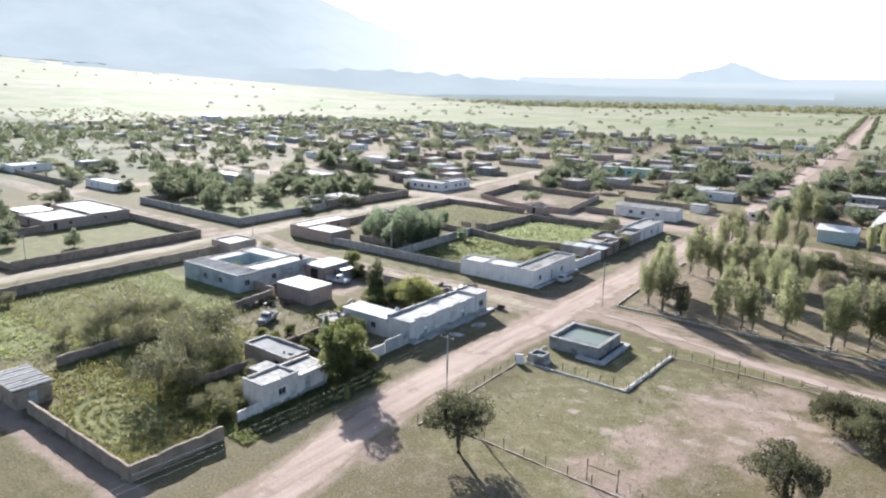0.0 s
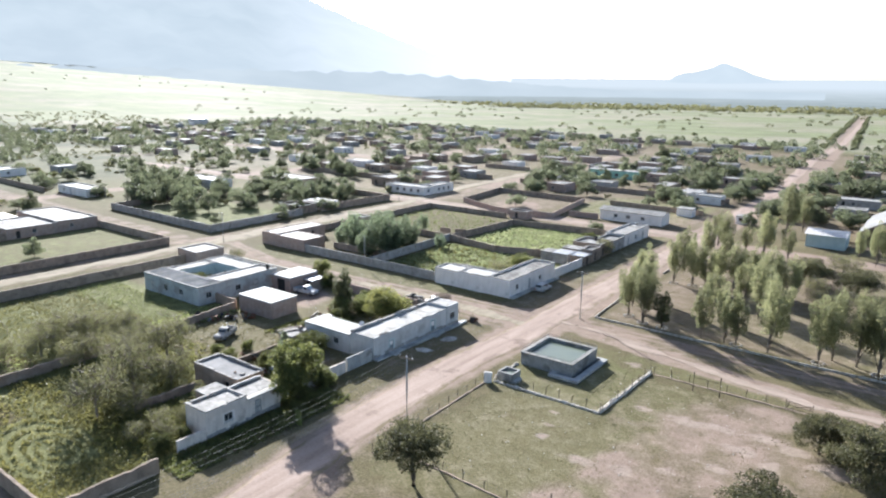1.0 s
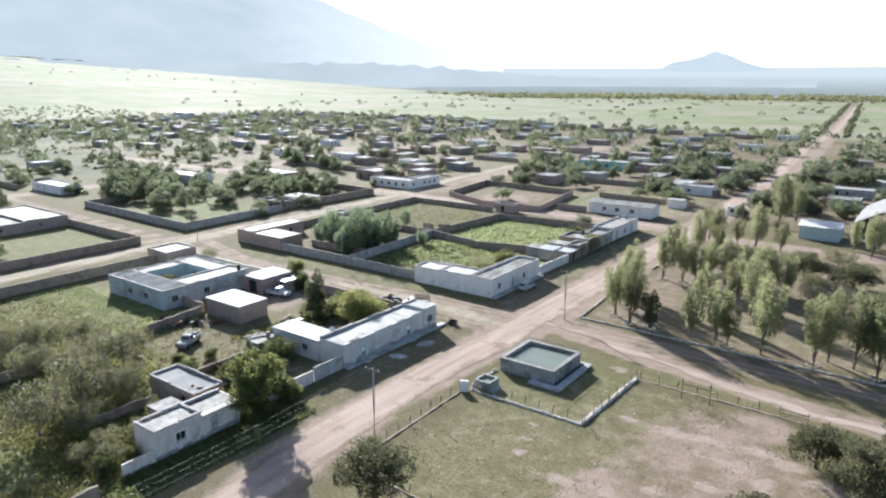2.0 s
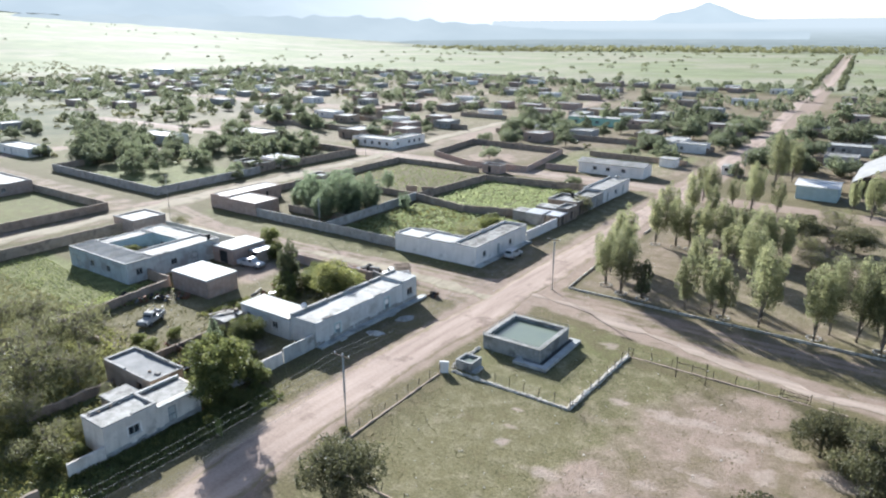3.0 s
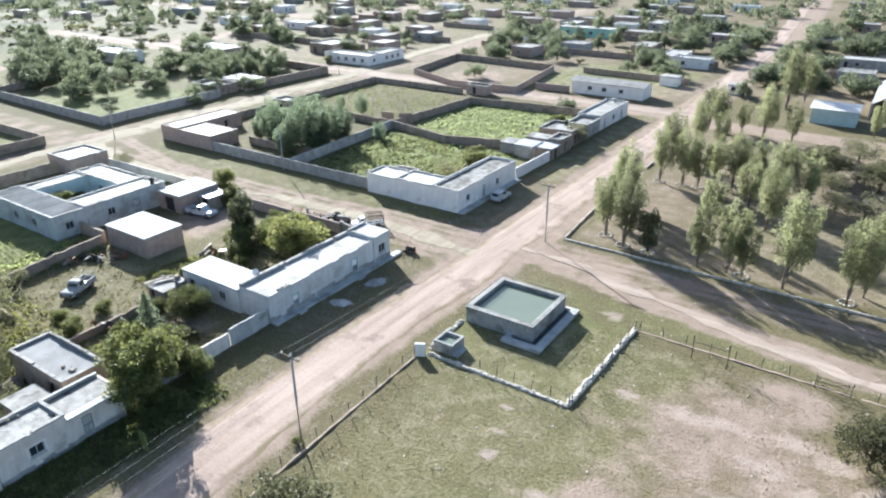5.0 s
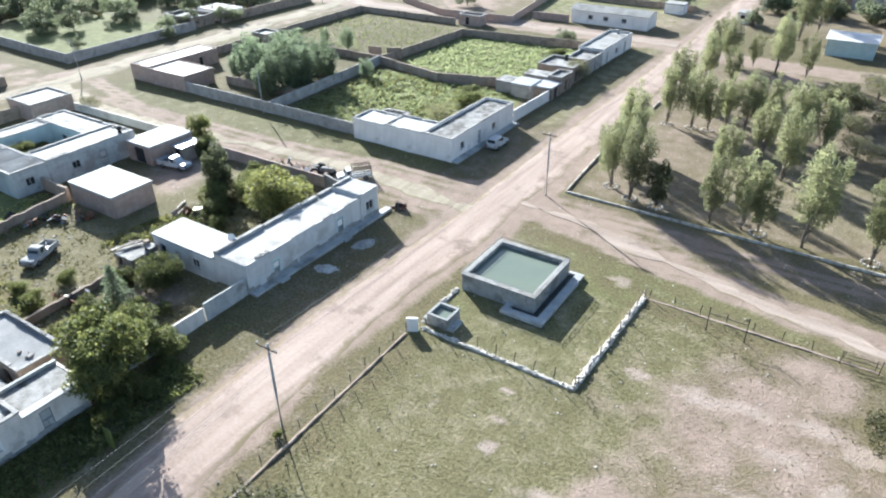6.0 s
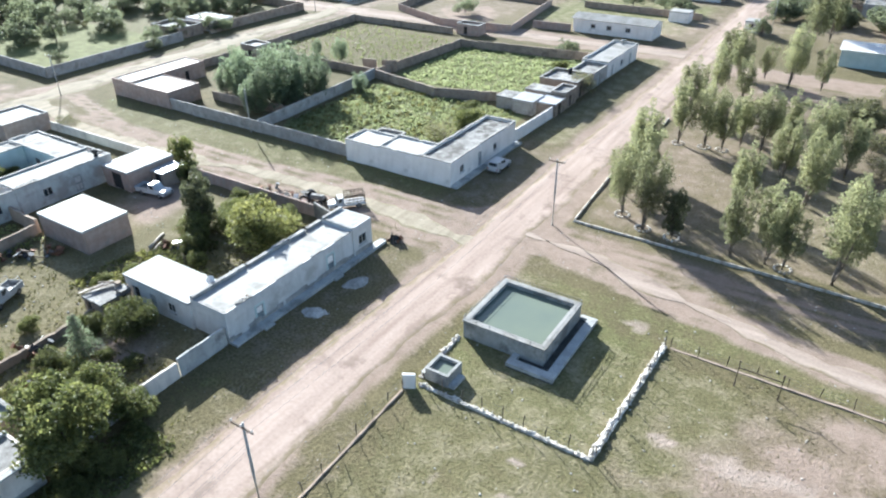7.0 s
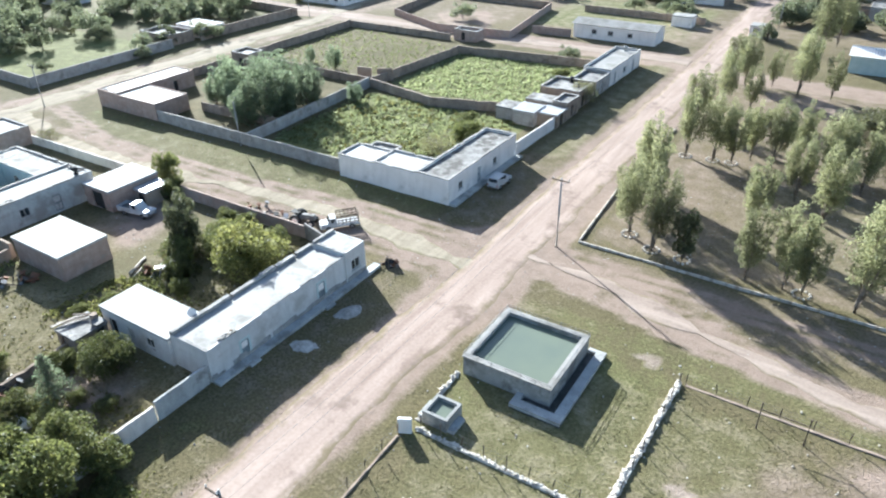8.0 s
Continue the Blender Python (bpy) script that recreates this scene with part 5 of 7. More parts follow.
def roof_drum(x, y, z, label, mat):
    root = thing("water_drum", x, y, z, 0, label, "water drum")
    bm = bmesh.new()
    tube(bm, [(0, 0, 0), (0, 0, 0.85), (0, 0, 1.05)], [0.5, 0.5, 0.28], 14)
    part("drum", bm, mat, root, smooth=False)
    bm = bmesh.new()
    tube(bm, [(0, 0, 1.052), (0, 0, 1.13)], [0.2, 0.18], 10)
    part("lid", bm, M["dark"], root)


roof_drum(-104.6, 92.6, 3.28, "black plastic water drum on the house roof", M["dark"])
roof_drum(-65.0, 187.0, 2.9, "pale water drum on the white house roof", M["concrete"])
roof_drum(-66.0, 162.4, 2.8, "dark water drum on the adobe house", M["dark"])
for y, z in ((80.6, 0.2), (90.7, 0.2)):
    part("step", one_box(3.26, 3.62, y - 85.7 - 0.6, y - 85.7 + 0.6, -0.2, z), M["concrete"], house_b, "worn concrete step")

# ---- plot walls ----
WALLS = [
    ((-82.4, 30.6), (-59.0, 30.5), 1.7, "adobe", "crumbling adobe wall round the crop field"),
    ((-59.0, 30.5), (-58.9, 41.2), 1.7, "adobe", "crumbling adobe wall beside the road"),
    ((-60.9, 44.6), (-60.8, 48.1), 1.4, "plaster", "low grimy plastered wall beside the house"),
    ((-62.1, 59.0), (-62.1, 68.0), 1.7, "block", "grey yard wall behind the tree"),
    ((-62.1, 68.0), (-62.1, 71.4), 1.6, "plaster", "stepped grey yard wall along the street"),
    ((-62.0, 71.5), (-62.0, 76.7), 2.0, "concrete", "plastered yard wall along the street"),
    ((-94.0, 39.0), (-94.6, 61.0), 1.4, "adobe", "low earth wall between the fields"),
    ((-94.6, 61.0), (-86.0, 61.5), 1.0, "adobe", "tumbled low wall of the yard"),
    ((-94.6, 61.0), (-97.0, 79.0), 1.5, "adobe", "tumbled adobe wall beside the yard"),
    ((-97.2, 79.4), (-103.3, 79.6), 1.8, "adobe", "short wall between house and store"),
    ((-76.0, 66.0), (-76.6, 73.0), 0.8, "adobe", "ruined low wall in the yard"),
    ((-75.8, 60.5), (-76.0, 66.0), 0.9, "adobe", "ruined low wall beside the store"),
    ((-73.4, 47.0), (-73.2, 56.0), 1.2, "adobe", "ruined wall among the scrub"),
    ((-133.0, 20.0), (-133.4, 92.8), 2.0, "adobe", "long adobe wall along the dirt street"),
    ((-129.0, 100.0), (-103.0, 100.6), 1.4, "plaster", "low pale street wall"),
    ((-94.4, 99.6), (-72.0, 99.8), 1.6, "brick", "brown brick yard wall on the cross street"),
    ((-72.0, 99.8), (-66.2, 98.2), 2.0, "block", "block wall behind the parked truck"),
    ((-120.4, 116.8), (-80.2, 116.6), 1.9, "block", "grey block wall of the walled plots"),
    ((-99.6, 117.0), (-101.2, 149.6), 1.9, "block", "block wall between two plots"),
    ((-118.0, 124.0), (-99.9, 125.0), 1.6, "adobe", "inner yard wall behind the trees"),
    ((-101.2, 149.6), (-85.0, 146.0), 1.7, "adobe", "tumbled wall between the fields"),
    ((-85.0, 146.0), (-71.6, 150.2), 1.7, "adobe", "tumbled wall reaching the sheds"),
    ((-136.0, 133.4), (-136.4, 187.0), 1.7, "adobe", "adobe wall along the far street"),
    ((-136.0, 151.0), (-101.3, 150.0), 1.6, "adobe", "adobe wall across the plots"),
    ((-101.2, 149.8), (-99.0, 178.0), 1.8, "adobe", "adobe wall of the upper field"),
    ((-99.0, 178.0), (-67.8, 182.0), 1.8, "adobe", "adobe wall by the northern street"),
    ((-136.4, 187.0), (-107.0, 187.4), 1.5, "adobe", "adobe wall by the northern street"),
    ((-62.6, 134.2), (-62.2, 146.9), 1.9, "white", "pale wall beside the corner house"),
    ((-134.2, 203.0), (-114.5, 193.6), 1.8, "brick", "red brick corral wall"),
    ((-114.5, 193.6), (-95.6, 195.4), 1.8, "brick", "red brick corral wall"),
    ((-95.6, 195.4), (-101.0, 230.0), 1.8, "brick", "brick corral wall, far side"),
    ((-101.0, 230.0), (-138.0, 232.0), 1.9, "adobe", "adobe corral wall at the back"),
    ((-138.0, 232.0), (-134.2, 203.0), 1.8, "adobe", "adobe corral wall"),
    ((-212.0, 117.6), (-157.2, 116.0), 2.1, "block", "grey block wall of the tree plot"),
    ((-157.2, 116.0), (-158.4, 150.0), 2.1, "block", "grey block wall of the tree plot"),
    ((-158.4, 158.0), (-157.4, 190.0), 2.2, "adobe", "adobe wall of the tree plot"),
    ((-157.4, 190.0), (-200.0, 192.5), 2.0, "adobe", "adobe wall on the northern street"),
    ((-212.0, 117.6), (-216.0, 150.0), 1.9, "adobe", "adobe wall of the tree plot"),
    ((-187.9, 101.0), (-153.0, 101.0), 1.9, "adobe", "adobe wall of the western yard"),
    ((-153.0, 101.0), (-152.8, 56.0), 1.9, "adobe", "adobe wall of the western yard"),
    ((-152.8, 56.0), (-200.0, 52.0), 1.6, "adobe", "adobe wall at the western field"),
    ((-187.8, 77.4), (-187.0, 60.0), 1.8, "adobe", "adobe wall of the western yard"),
    ((-264.0, 120.0), (-320.0, 122.0), 1.9, "adobe", "long adobe wall by the far street"),
    ((-92.0, 232.0), (-60.0, 231.0), 1.7, "adobe", "adobe wall of a northern plot"),
    ((-83.8, 203.6), (-93.5, 203.0), 1.8, "brick", "brick wall beside the classroom"),
    ((-250.0, 232.0), (-176.0, 230.0), 2.1, "adobe", "long adobe wall of a northern plot"),
    ((-146.0, 262.0), (-60.0, 262.0), 1.9, "adobe", "adobe wall of a northern plot"),
    ((-250.0, 262.0), (-160.0, 262.0), 2.0, "adobe", "adobe wall of a northern plot"),
    ((-146.0, 305.0), (-60.0, 303.0), 2.0, "adobe", "adobe wall on the third street"),
    ((-106.4, 152.4), (-103.6, 153.2), 2.5, "adobe", "broken stub of an adobe wall"),
    ((-102.4, 153.4), (-100.0, 155.2), 2.4, "adobe", "broken stub of an adobe wall"),
    ((-36.0, 262.0), (60.0, 262.0), 1.6, "adobe", "adobe wall of the eastern plots"),
]
for k, (a, b, h, mat, label) in enumerate(WALLS):
    rough_wall("wall_%d" % (k + 1), a, b, h, 0.34 if mat == "adobe" else 0.24, M[mat], label, 0.06 if mat == "adobe" else 0.03, drop=0.10 if mat == "adobe" else 0.0)


# ---- the water tank and its garden ----
tank = thing("water_tank", -40.2, 93.2, 0, 0, "open concrete water tank full of green water", "water tank")
T = 4.05
for q in ((-T, T, -T, -T + 0.45), (-T, T, T - 0.45, T), (-T, -T + 0.45, -T + 0.45, T - 0.45), (T - 0.45, T, -T + 0.45, T - 0.45)):
    part("wall", one_box(q[0], q[1], q[2], q[3], -0.3, 1.82), M["tank"], tank)
bm = bmesh.new()
for q in ((-T - 0.07, T + 0.07, -T - 0.07, -T + 0.5), (-T - 0.07, T + 0.07, T - 0.5, T + 0.07), (-T - 0.07, -T + 0.5, -T + 0.5, T - 0.5), (T - 0.5, T + 0.07, -T + 0.5, T - 0.5)):
    box(bm, *q, 1.822, 1.95)
part("rim", bm, M["roof"], tank, "pale concrete rim")
part("water", one_box(-T + 0.4, T - 0.4, -T + 0.4, T - 0.4, 0.2, 1.48), M["water"], tank, "still green water")
bm = bmesh.new()
for q in ((1.2, T + 1.6, -T - 1.6, -T - 0.003), (T + 0.003, T + 1.6, -T, T + 0.4)):
    box(bm, *q, -0.2, 0.07)
part("channel", bm, M["channel_floor"], tank, "dark overflow channel")
bm = bmesh.new()
for q in ((1.2, T + 1.6, -T - 1.6, -T - 0.75), (T + 0.75, T + 1.6, -T - 0.75, T + 0.4), (1.2, 1.8, -T - 0.75, -T - 0.003), (T + 0.003, T + 0.75, T, T + 0.4)):
    box(bm, *q, 0.072, 0.42)
part("kerb", bm, M["concrete"], tank, "broad concrete kerb")
for sx in (-1, 1):
    for k in range(7):
        part("post", one_box(sx * (T - 0.02) - 0.02, sx * (T - 0.02) + 0.02, -T + 0.1 + k * 1.31, -T + 0.14 + k * 1.31, 1.952, 2.35), M["roof"], tank)
for sy in (-1, 1):
    for k in range(1, 6):
        part("post", one_box(-T + k * 1.35 - 0.02, -T + k * 1.35 + 0.02, sy * (T - 0.02) - 0.02, sy * (T - 0.02) + 0.02, 1.952, 2.35), M["roof"], tank)
for z in (2.15, 2.33):
    bm = bmesh.new()
    tube(bm, [(-T, -T, z), (T, -T, z), (T, T, z), (-T, T, z), (-T, -T, z)], [0.022] * 5, 5)
    part("rail", bm, M["roof"], tank)
small = thing("water_trough", -42.85, 83.6, 0, 0, "small square concrete water trough", "trough")
for q in ((-1.0, 1.0, -1.0, -0.78), (-1.0, 1.0, 0.78, 1.0), (-1.0, -0.78, -0.78, 0.78), (0.78, 1.0, -0.78, 0.78)):
    part("wall", one_box(*q, -0.2, 1.15), M["tank"], small)
part("water", one_box(-0.8, 0.8, -0.8, 0.8, 0.2, 0.85), M["water"], small)
part("step", one_box(1.003, 1.5, -0.9, 0.6, -0.2, 0.3), M["concrete"], small)
part("step", one_box(-1.5, -1.003, -0.8, 0.8, -0.2, 0.4), M["concrete"], small)
small.scale = (1.14, 1.14, 1.08)
slab = thing("marker_stone", -44.55, 80.9, 0, 28, "upright white painted slab at the fence corner", "marker")
bm = one_box(-0.55, 0.55, -0.18, 0.18, -0.2, 1.45)
bmesh.ops.bevel(bm, geom=list(bm.edges), offset=0.06, segments=2, affect="EDGES")
part("slab", bm, M["white"], slab)


def stone_mesh(seed):
    r = random.Random(seed)
    bm = bmesh.new()
    bmesh.ops.create_icosphere(bm, subdivisions=1, radius=0.5)
    for v in bm.verts:
        v.co *= r.uniform(0.8, 1.12)
        v.co.z *= 0.8
    me = bpy.data.meshes.new("stone")
    bm.to_mesh(me)
    bm.free()
    return me


STONES = [stone_mesh(k) for k in range(6)]
for me in STONES:
    me.materials.append(M["stone"])


def stone_row(label, a, b, size, gap, rows, seed, mats=STONES):
    """A low dry wall of single stones laid from a to b."""
    r = random.Random(seed)
    a, b = Vector((*a, 0)), Vector((*b, 0))
    root = thing("stone_wall", a.x, a.y, 0, 0, label, "stone wall")
    d = b - a
    n = int(d.length / gap)
    side = Vector((-d.y, d.x, 0)).normalized()
    for k in range(n):
        for j in range(rows):
            ob = new("stone", mats[r.randrange(len(mats))])
            ob.parent = root
            s = size * r.uniform(0.7, 1.3)
            p = d * ((k + r.uniform(0.2, 0.8)) / n) + side * r.uniform(-0.5, 0.5) * size
            ob.matrix_basis = Matrix.Translation((p.x, p.y, 0.14 * s + j * size * 0.55)) @ Euler((r.uniform(-0.3, 0.3), r.uniform(-0.3, 0.3), r.uniform(0, 6.28))).to_matrix().to_4x4() @ Matrix.Diagonal((s * r.uniform(0.9, 1.5), s, s * r.uniform(0.7, 1.0), 1))
    return root


stone_row("low whitewashed stone wall by the tank", (-44.0, 81.6), (-28.8, 81.5), 0.28, 0.22, 2, 1)
stone_row("wider whitewashed stone wall by the tank", (-28.7, 81.5), (-28.1, 97.6), 0.36, 0.21, 2, 2)
stone_row("row of whitewashed stones beside the road", (-44.3, 82.4), (-44.6, 89.0), 0.34, 0.36, 2, 3)


for k, (a, b, h, w) in enumerate((((-44.0, 81.6), (-28.7, 81.5), 0.17, 0.34), ((-28.7, 81.4), (-28.1, 97.6), 0.2, 0.46), ((-44.3, 82.4), (-44.6, 89.0), 0.16, 0.34))):
    rough_wall("kerb_%d" % (k + 4), a, b, h, w, M["stone"], "limed rubble core of the low stone wall", 0.07, category="kerb", step=0.4)


def roof_blocks(a, b, z, n, seed, label):
    """Loose broken blocks left along a roof's edge."""
    r = random.Random(seed)
    root = thing("loose_blocks", a[0], a[1], z, 0, label, "blocks")
    for k in range(n):
        u = r.random()
        ob = new("block", BLOCKS[k % 3])
        ob.parent = root
        q = r.uniform(0.5, 1.2)
        ob.matrix_basis = pose((b[0] - a[0]) * u + r.uniform(-0.2, 0.2), (b[1] - a[1]) * u + r.uniform(-0.2, 0.2), 0.07 * q, r.uniform(-8, 8), r.uniform(-8, 8), r.uniform(0, 180)) @ Matrix.Diagonal((q, q, q, 1))


BLOCKS = []
for k, (bx, by) in enumerate(((0.38, 0.18), (0.24, 0.2), (0.5, 0.15))):
    bm = one_box(-bx / 2, bx / 2, -by / 2, by / 2, -0.09, 0.09)
    bmesh.ops.bevel(bm, geom=list(bm.edges), offset=0.015, segments=1, affect="EDGES")
    me = bpy.data.meshes.new("block")
    bm.to_mesh(me)
    bm.free()
    me.materials.append(M[("block", "adobe", "rubble")[k]])
    BLOCKS.append(me)
roof_blocks((-107.6, 93.3), (-103.9, 93.3), 3.43, 14, 1, "broken blocks along the courtyard roof edge")
roof_blocks((-104.0, 81.6), (-104.0, 84.0), 3.43, 10, 2, "broken blocks on the roof corner")
roof_blocks((-120.4, 80.2), (-112.0, 80.2), 3.33, 12, 3, "loose blocks along the front wing roof")
roof_blocks((-62.0, 78.0), (-62.0, 80.4), 3.40, 12, 4, "crumbled blocks at the street house roof edge")
roof_blocks((-64.3, 48.6), (-64.3, 53.4), 3.14, 12, 5, "loose blocks on the weathered roof")
roof_blocks((-68.6, 58.0), (-66.6, 58.2), 2.78, 9, 6, "pale rubble on the store roof")
roof_blocks((-77.5, 119.4), (-74.6, 119.6), 2.98, 8, 7, "loose blocks on the corner house wing")
roof_blocks((-135.6, 117.2), (-131.4, 117.4), 2.95, 8, 8, "loose blocks on the brick wing roof")


def fence(label, a, b, gap, height, seed, wires=3, thick=0.05, base=True):
    """Thin leaning posts with strands of wire, over a low line of earth and stones."""
    r = random.Random(seed)
    a, b = Vector((*a, 0)), Vector((*b, 0))
    root = thing("wire_fence", a.x, a.y, 0, 0, label, "fence")
    d = b - a
    n = max(1, round(d.length / gap))
    for k in range(n + 1):
        p = d * (k / n)
        h = height * r.uniform(0.85, 1.1)
        bm = bmesh.new()
        tube(bm, [(p.x, p.y, -0.2), (p.x + r.uniform(-0.04, 0.04), p.y, h * 0.5), (p.x + r.uniform(-0.1, 0.1), p.y + r.uniform(-0.1, 0.1), h)], [thick, thick, thick * 0.8], 6)
        part("post", bm, M["timber"], root)
    for w in range(wires):
        bm = bmesh.new()
        z = height * (0.35 + 0.28 * w)
        tube(bm, [(0, 0, z), (d.x / 2, d.y / 2, z - 0.04), (d.x, d.y, z)], [0.006] * 3, 4)
        part("wire", bm, M["cable"], root)
    return root


fence("wire fence on thin posts along the road", (-44.9, 80.4), (-44.3, 57.5), 2.1, 1.35, 1)
fence("wire fence across the pasture", (-44.0, 59.6), (-12.0, 58.0), 2.6, 1.3, 2)
fence("wire fence above the stone wall", (-43.6, 81.7), (-28.6, 81.6), 1.9, 1.5, 3)
fence("wire fence above the wide stone wall", (-28.4, 82.0), (-28.0, 97.4), 2.2, 1.4, 4)
fence("wire fence along the side track", (-27.6, 97.6), (-5.5, 97.4), 2.4, 1.2, 5)
fence("wire fence dividing the green fields", (-130, 52.0), (-96, 45.0), 2.0, 1.3, 6)
rough_wall("kerb_1", (-44.8, 80.2), (-44.2, 57.5), 0.14, 0.22, M["adobe"], "low stone footing under the road fence", 0.06, category="kerb")
rough_wall("kerb_2", (-44.0, 59.6), (-12.0, 58.0), 0.12, 0.2, M["adobe"], "low stone footing across the pasture", 0.06, category="kerb")
rough_wall("kerb_3", (-27.6, 97.6), (-4.0, 97.2), 0.07, 0.3, M["adobe"], "low earth footing under the track fence", 0.05, category="kerb")


def gate(x0, x1, y, h, label):
    root = thing("timber_gate", x0, y, 0, 0, label, "gate")
    for x in (0, x1 - x0):
        bm = bmesh.new()
        tube(bm, [(x, 0, -0.3), (x, 0.02, h)], [0.09, 0.075], 7)
        part("post", bm, M["timber"], root)
    bm = bmesh.new()
    tube(bm, [(0, 0.08, h * 0.72), (x1 - x0, 0.08, h * 0.70)], [0.04, 0.04], 6)
    part("rail", bm, M["timber"], root)


gate(-21.6, -18.2, 95.6, 2.6, "timber goal-like gate of two posts and a rail")
gate(-23.5, -20.2, 59.2, 2.4, "timber gate of two posts and a rail in the pasture fence")

def field_gate(a, b, h, label):
    """A sagging gate of three rails and a slanted brace between two posts."""
    a, b = Vector((*a, 0)), Vector((*b, 0))
    d = b - a
    root = thing("rail_gate", a.x, a.y, 0, 0, label, "gate")
    for p in (Vector(), d):
        bm = bmesh.new()
        tube(bm, [(p.x, p.y, -0.3), (p.x + 0.03, p.y, h + 0.25)], [0.07, 0.055], 6)
        part("post", bm, M["timber"], root)
    for k in range(3):
        z = h * (0.3 + 0.33 * k)
        bm = bmesh.new()
        tube(bm, [(0, 0.06, z), (d.x, d.y + 0.06, z - 0.08)], [0.035, 0.035], 5)
        part("rail", bm, M["timber"], root)
    bm = bmesh.new()
    tube(bm, [(0.1 * d.x, 0.1 * d.y + 0.1, 0.25 * h), (0.9 * d.x, 0.9 * d.y + 0.1, 0.92 * h)], [0.03, 0.03], 5)
    part("brace", bm, M["timber"], root)


field_gate((-10.6, 96.9), (-7.6, 97.0), 1.25, "old timber rail gate in the track fence")

# park kerb: separate concrete lengths
KERBS = [((-44.6, 115.2), (0.5, 114.3)), ((-44.6, 115.6), (-45.6, 130.5)), ((-45.4, 152.0), (-45.5, 156.0))]
for a, b in KERBS:
    a, b = Vector((*a, 0)), Vector((*b, 0))
    root = thing("park_kerb", a.x, a.y, 0, math.degrees(math.atan2((b - a).y, (b - a).x)), "low concrete kerb wall round the park", "kerb", kind="structure")
    n = max(1, int((b - a).length / 2.5))
    step = (b - a).length / n
    bm = one_box(0.01, step - 0.01, -0.11, 0.11, -0.2, 0.27)
    bmesh.ops.bevel(bm, geom=[e for e in bm.edges if all(v.co.z > 0.2 for v in e.verts)], offset=0.03, segments=1, affect="EDGES")
    first = part("kerb_block", bm, M["kerb"], root)
    for k in range(1, n):
        ob = new("kerb_block", first.data)
        ob.parent = root
        ob.matrix_basis = pose(step * k, 0, 0.01 * math.sin(k * 1.7))


# ---- utility poles and lines ----
def utility_pole(x, y, h, label, arm=True, turn=0.0):
    root = thing("utility_pole", x, y, 0, turn, label, "utility pole", "power poles")
    bm = bmesh.new()
    tube(bm, [(0, 0, -0.4), (0, 0, h * 0.5), (0, 0, h)], [0.14, 0.115, 0.085], 9)
    part("pole", bm, M["pole"], root, smooth=True)
    if arm:
        part("crossarm", one_box(-1.0, 1.0, -0.16, -0.08, h - 0.35, h - 0.22), M["timber"], root)
        for k in (-0.92, 0.0, 0.92):
            bm = bmesh.new()
            tube(bm, [(k, -0.12, h - 0.22), (k, -0.12, h - 0.12), (k, -0.12, h - 0.02)], [0.025, 0.07, 0.05], 7)
            part("insulator", bm, M["white"], root)
        bm = bmesh.new()
        tube(bm, [(0.6, -0.12, h - 0.33), (0.0, -0.11, h - 1.0)], [0.02, 0.02], 5)
        part("brace", bm, M["metal"], root)
    return root


utility_pole(-45.8, 65.2, 8.5, "concrete power pole with crossarm beside the dirt road")
utility_pole(-46.4, 113.1, 8.5, "slim concrete power pole at the road junction")
utility_pole(-100.2, 116.0, 7.0, "leaning pale pole beside the block wall", False)
utility_pole(-144.6, 111.0, 7.5, "slim power pole on the far corner")
utility_pole(-46.2, 18.0, 8.5, "power pole further down the dirt road")
utility_pole(-42.6, 225.3, 8.5, "slim power pole beside the northern road")
utility_pole(-153.0, 190.0, 7.5, "slim power pole at the northern street")
utility_pole(-150.5, 58.0, 7.5, "slim power pole on the western street")


def line(a, b, sag, n=10, name="power_line", label="thin overhead power wire"):
    a, b = Vector(a), Vector(b)
    bm = bmesh.new()
    pts = [a.lerp(b, k / n) - Vector((0, 0, sag * 4 * (k / n) * (1 - k / n))) for k in range(n + 1)]
    tube(bm, pts, [0.009] * (n + 1), 4)
    return tagged(part(name, bm, M["cable"]), label, "cable", "power wires")


for dx in (-0.92, 0.0, 0.92):
    line((-45.8 + dx, 65.08, 8.48), (-46.4 + dx, 112.98, 8.48), 0.9)
    line((-46.2 + dx, 17.88, 8.48), (-45.8 + dx, 65.08, 8.48), 0.9)
for z in (6.7, 6.45, 6.2, 5.95):
    line((-46.2, 18.0, z), (-45.8, 65.2, z), 1.1)
line((-144.6, 111.0, 7.2), (-100.2, 116.0, 6.8), 0.8)
line((-46.4, 113.1, 7.6), (-42.6, 225.3, 7.6), 1.6)


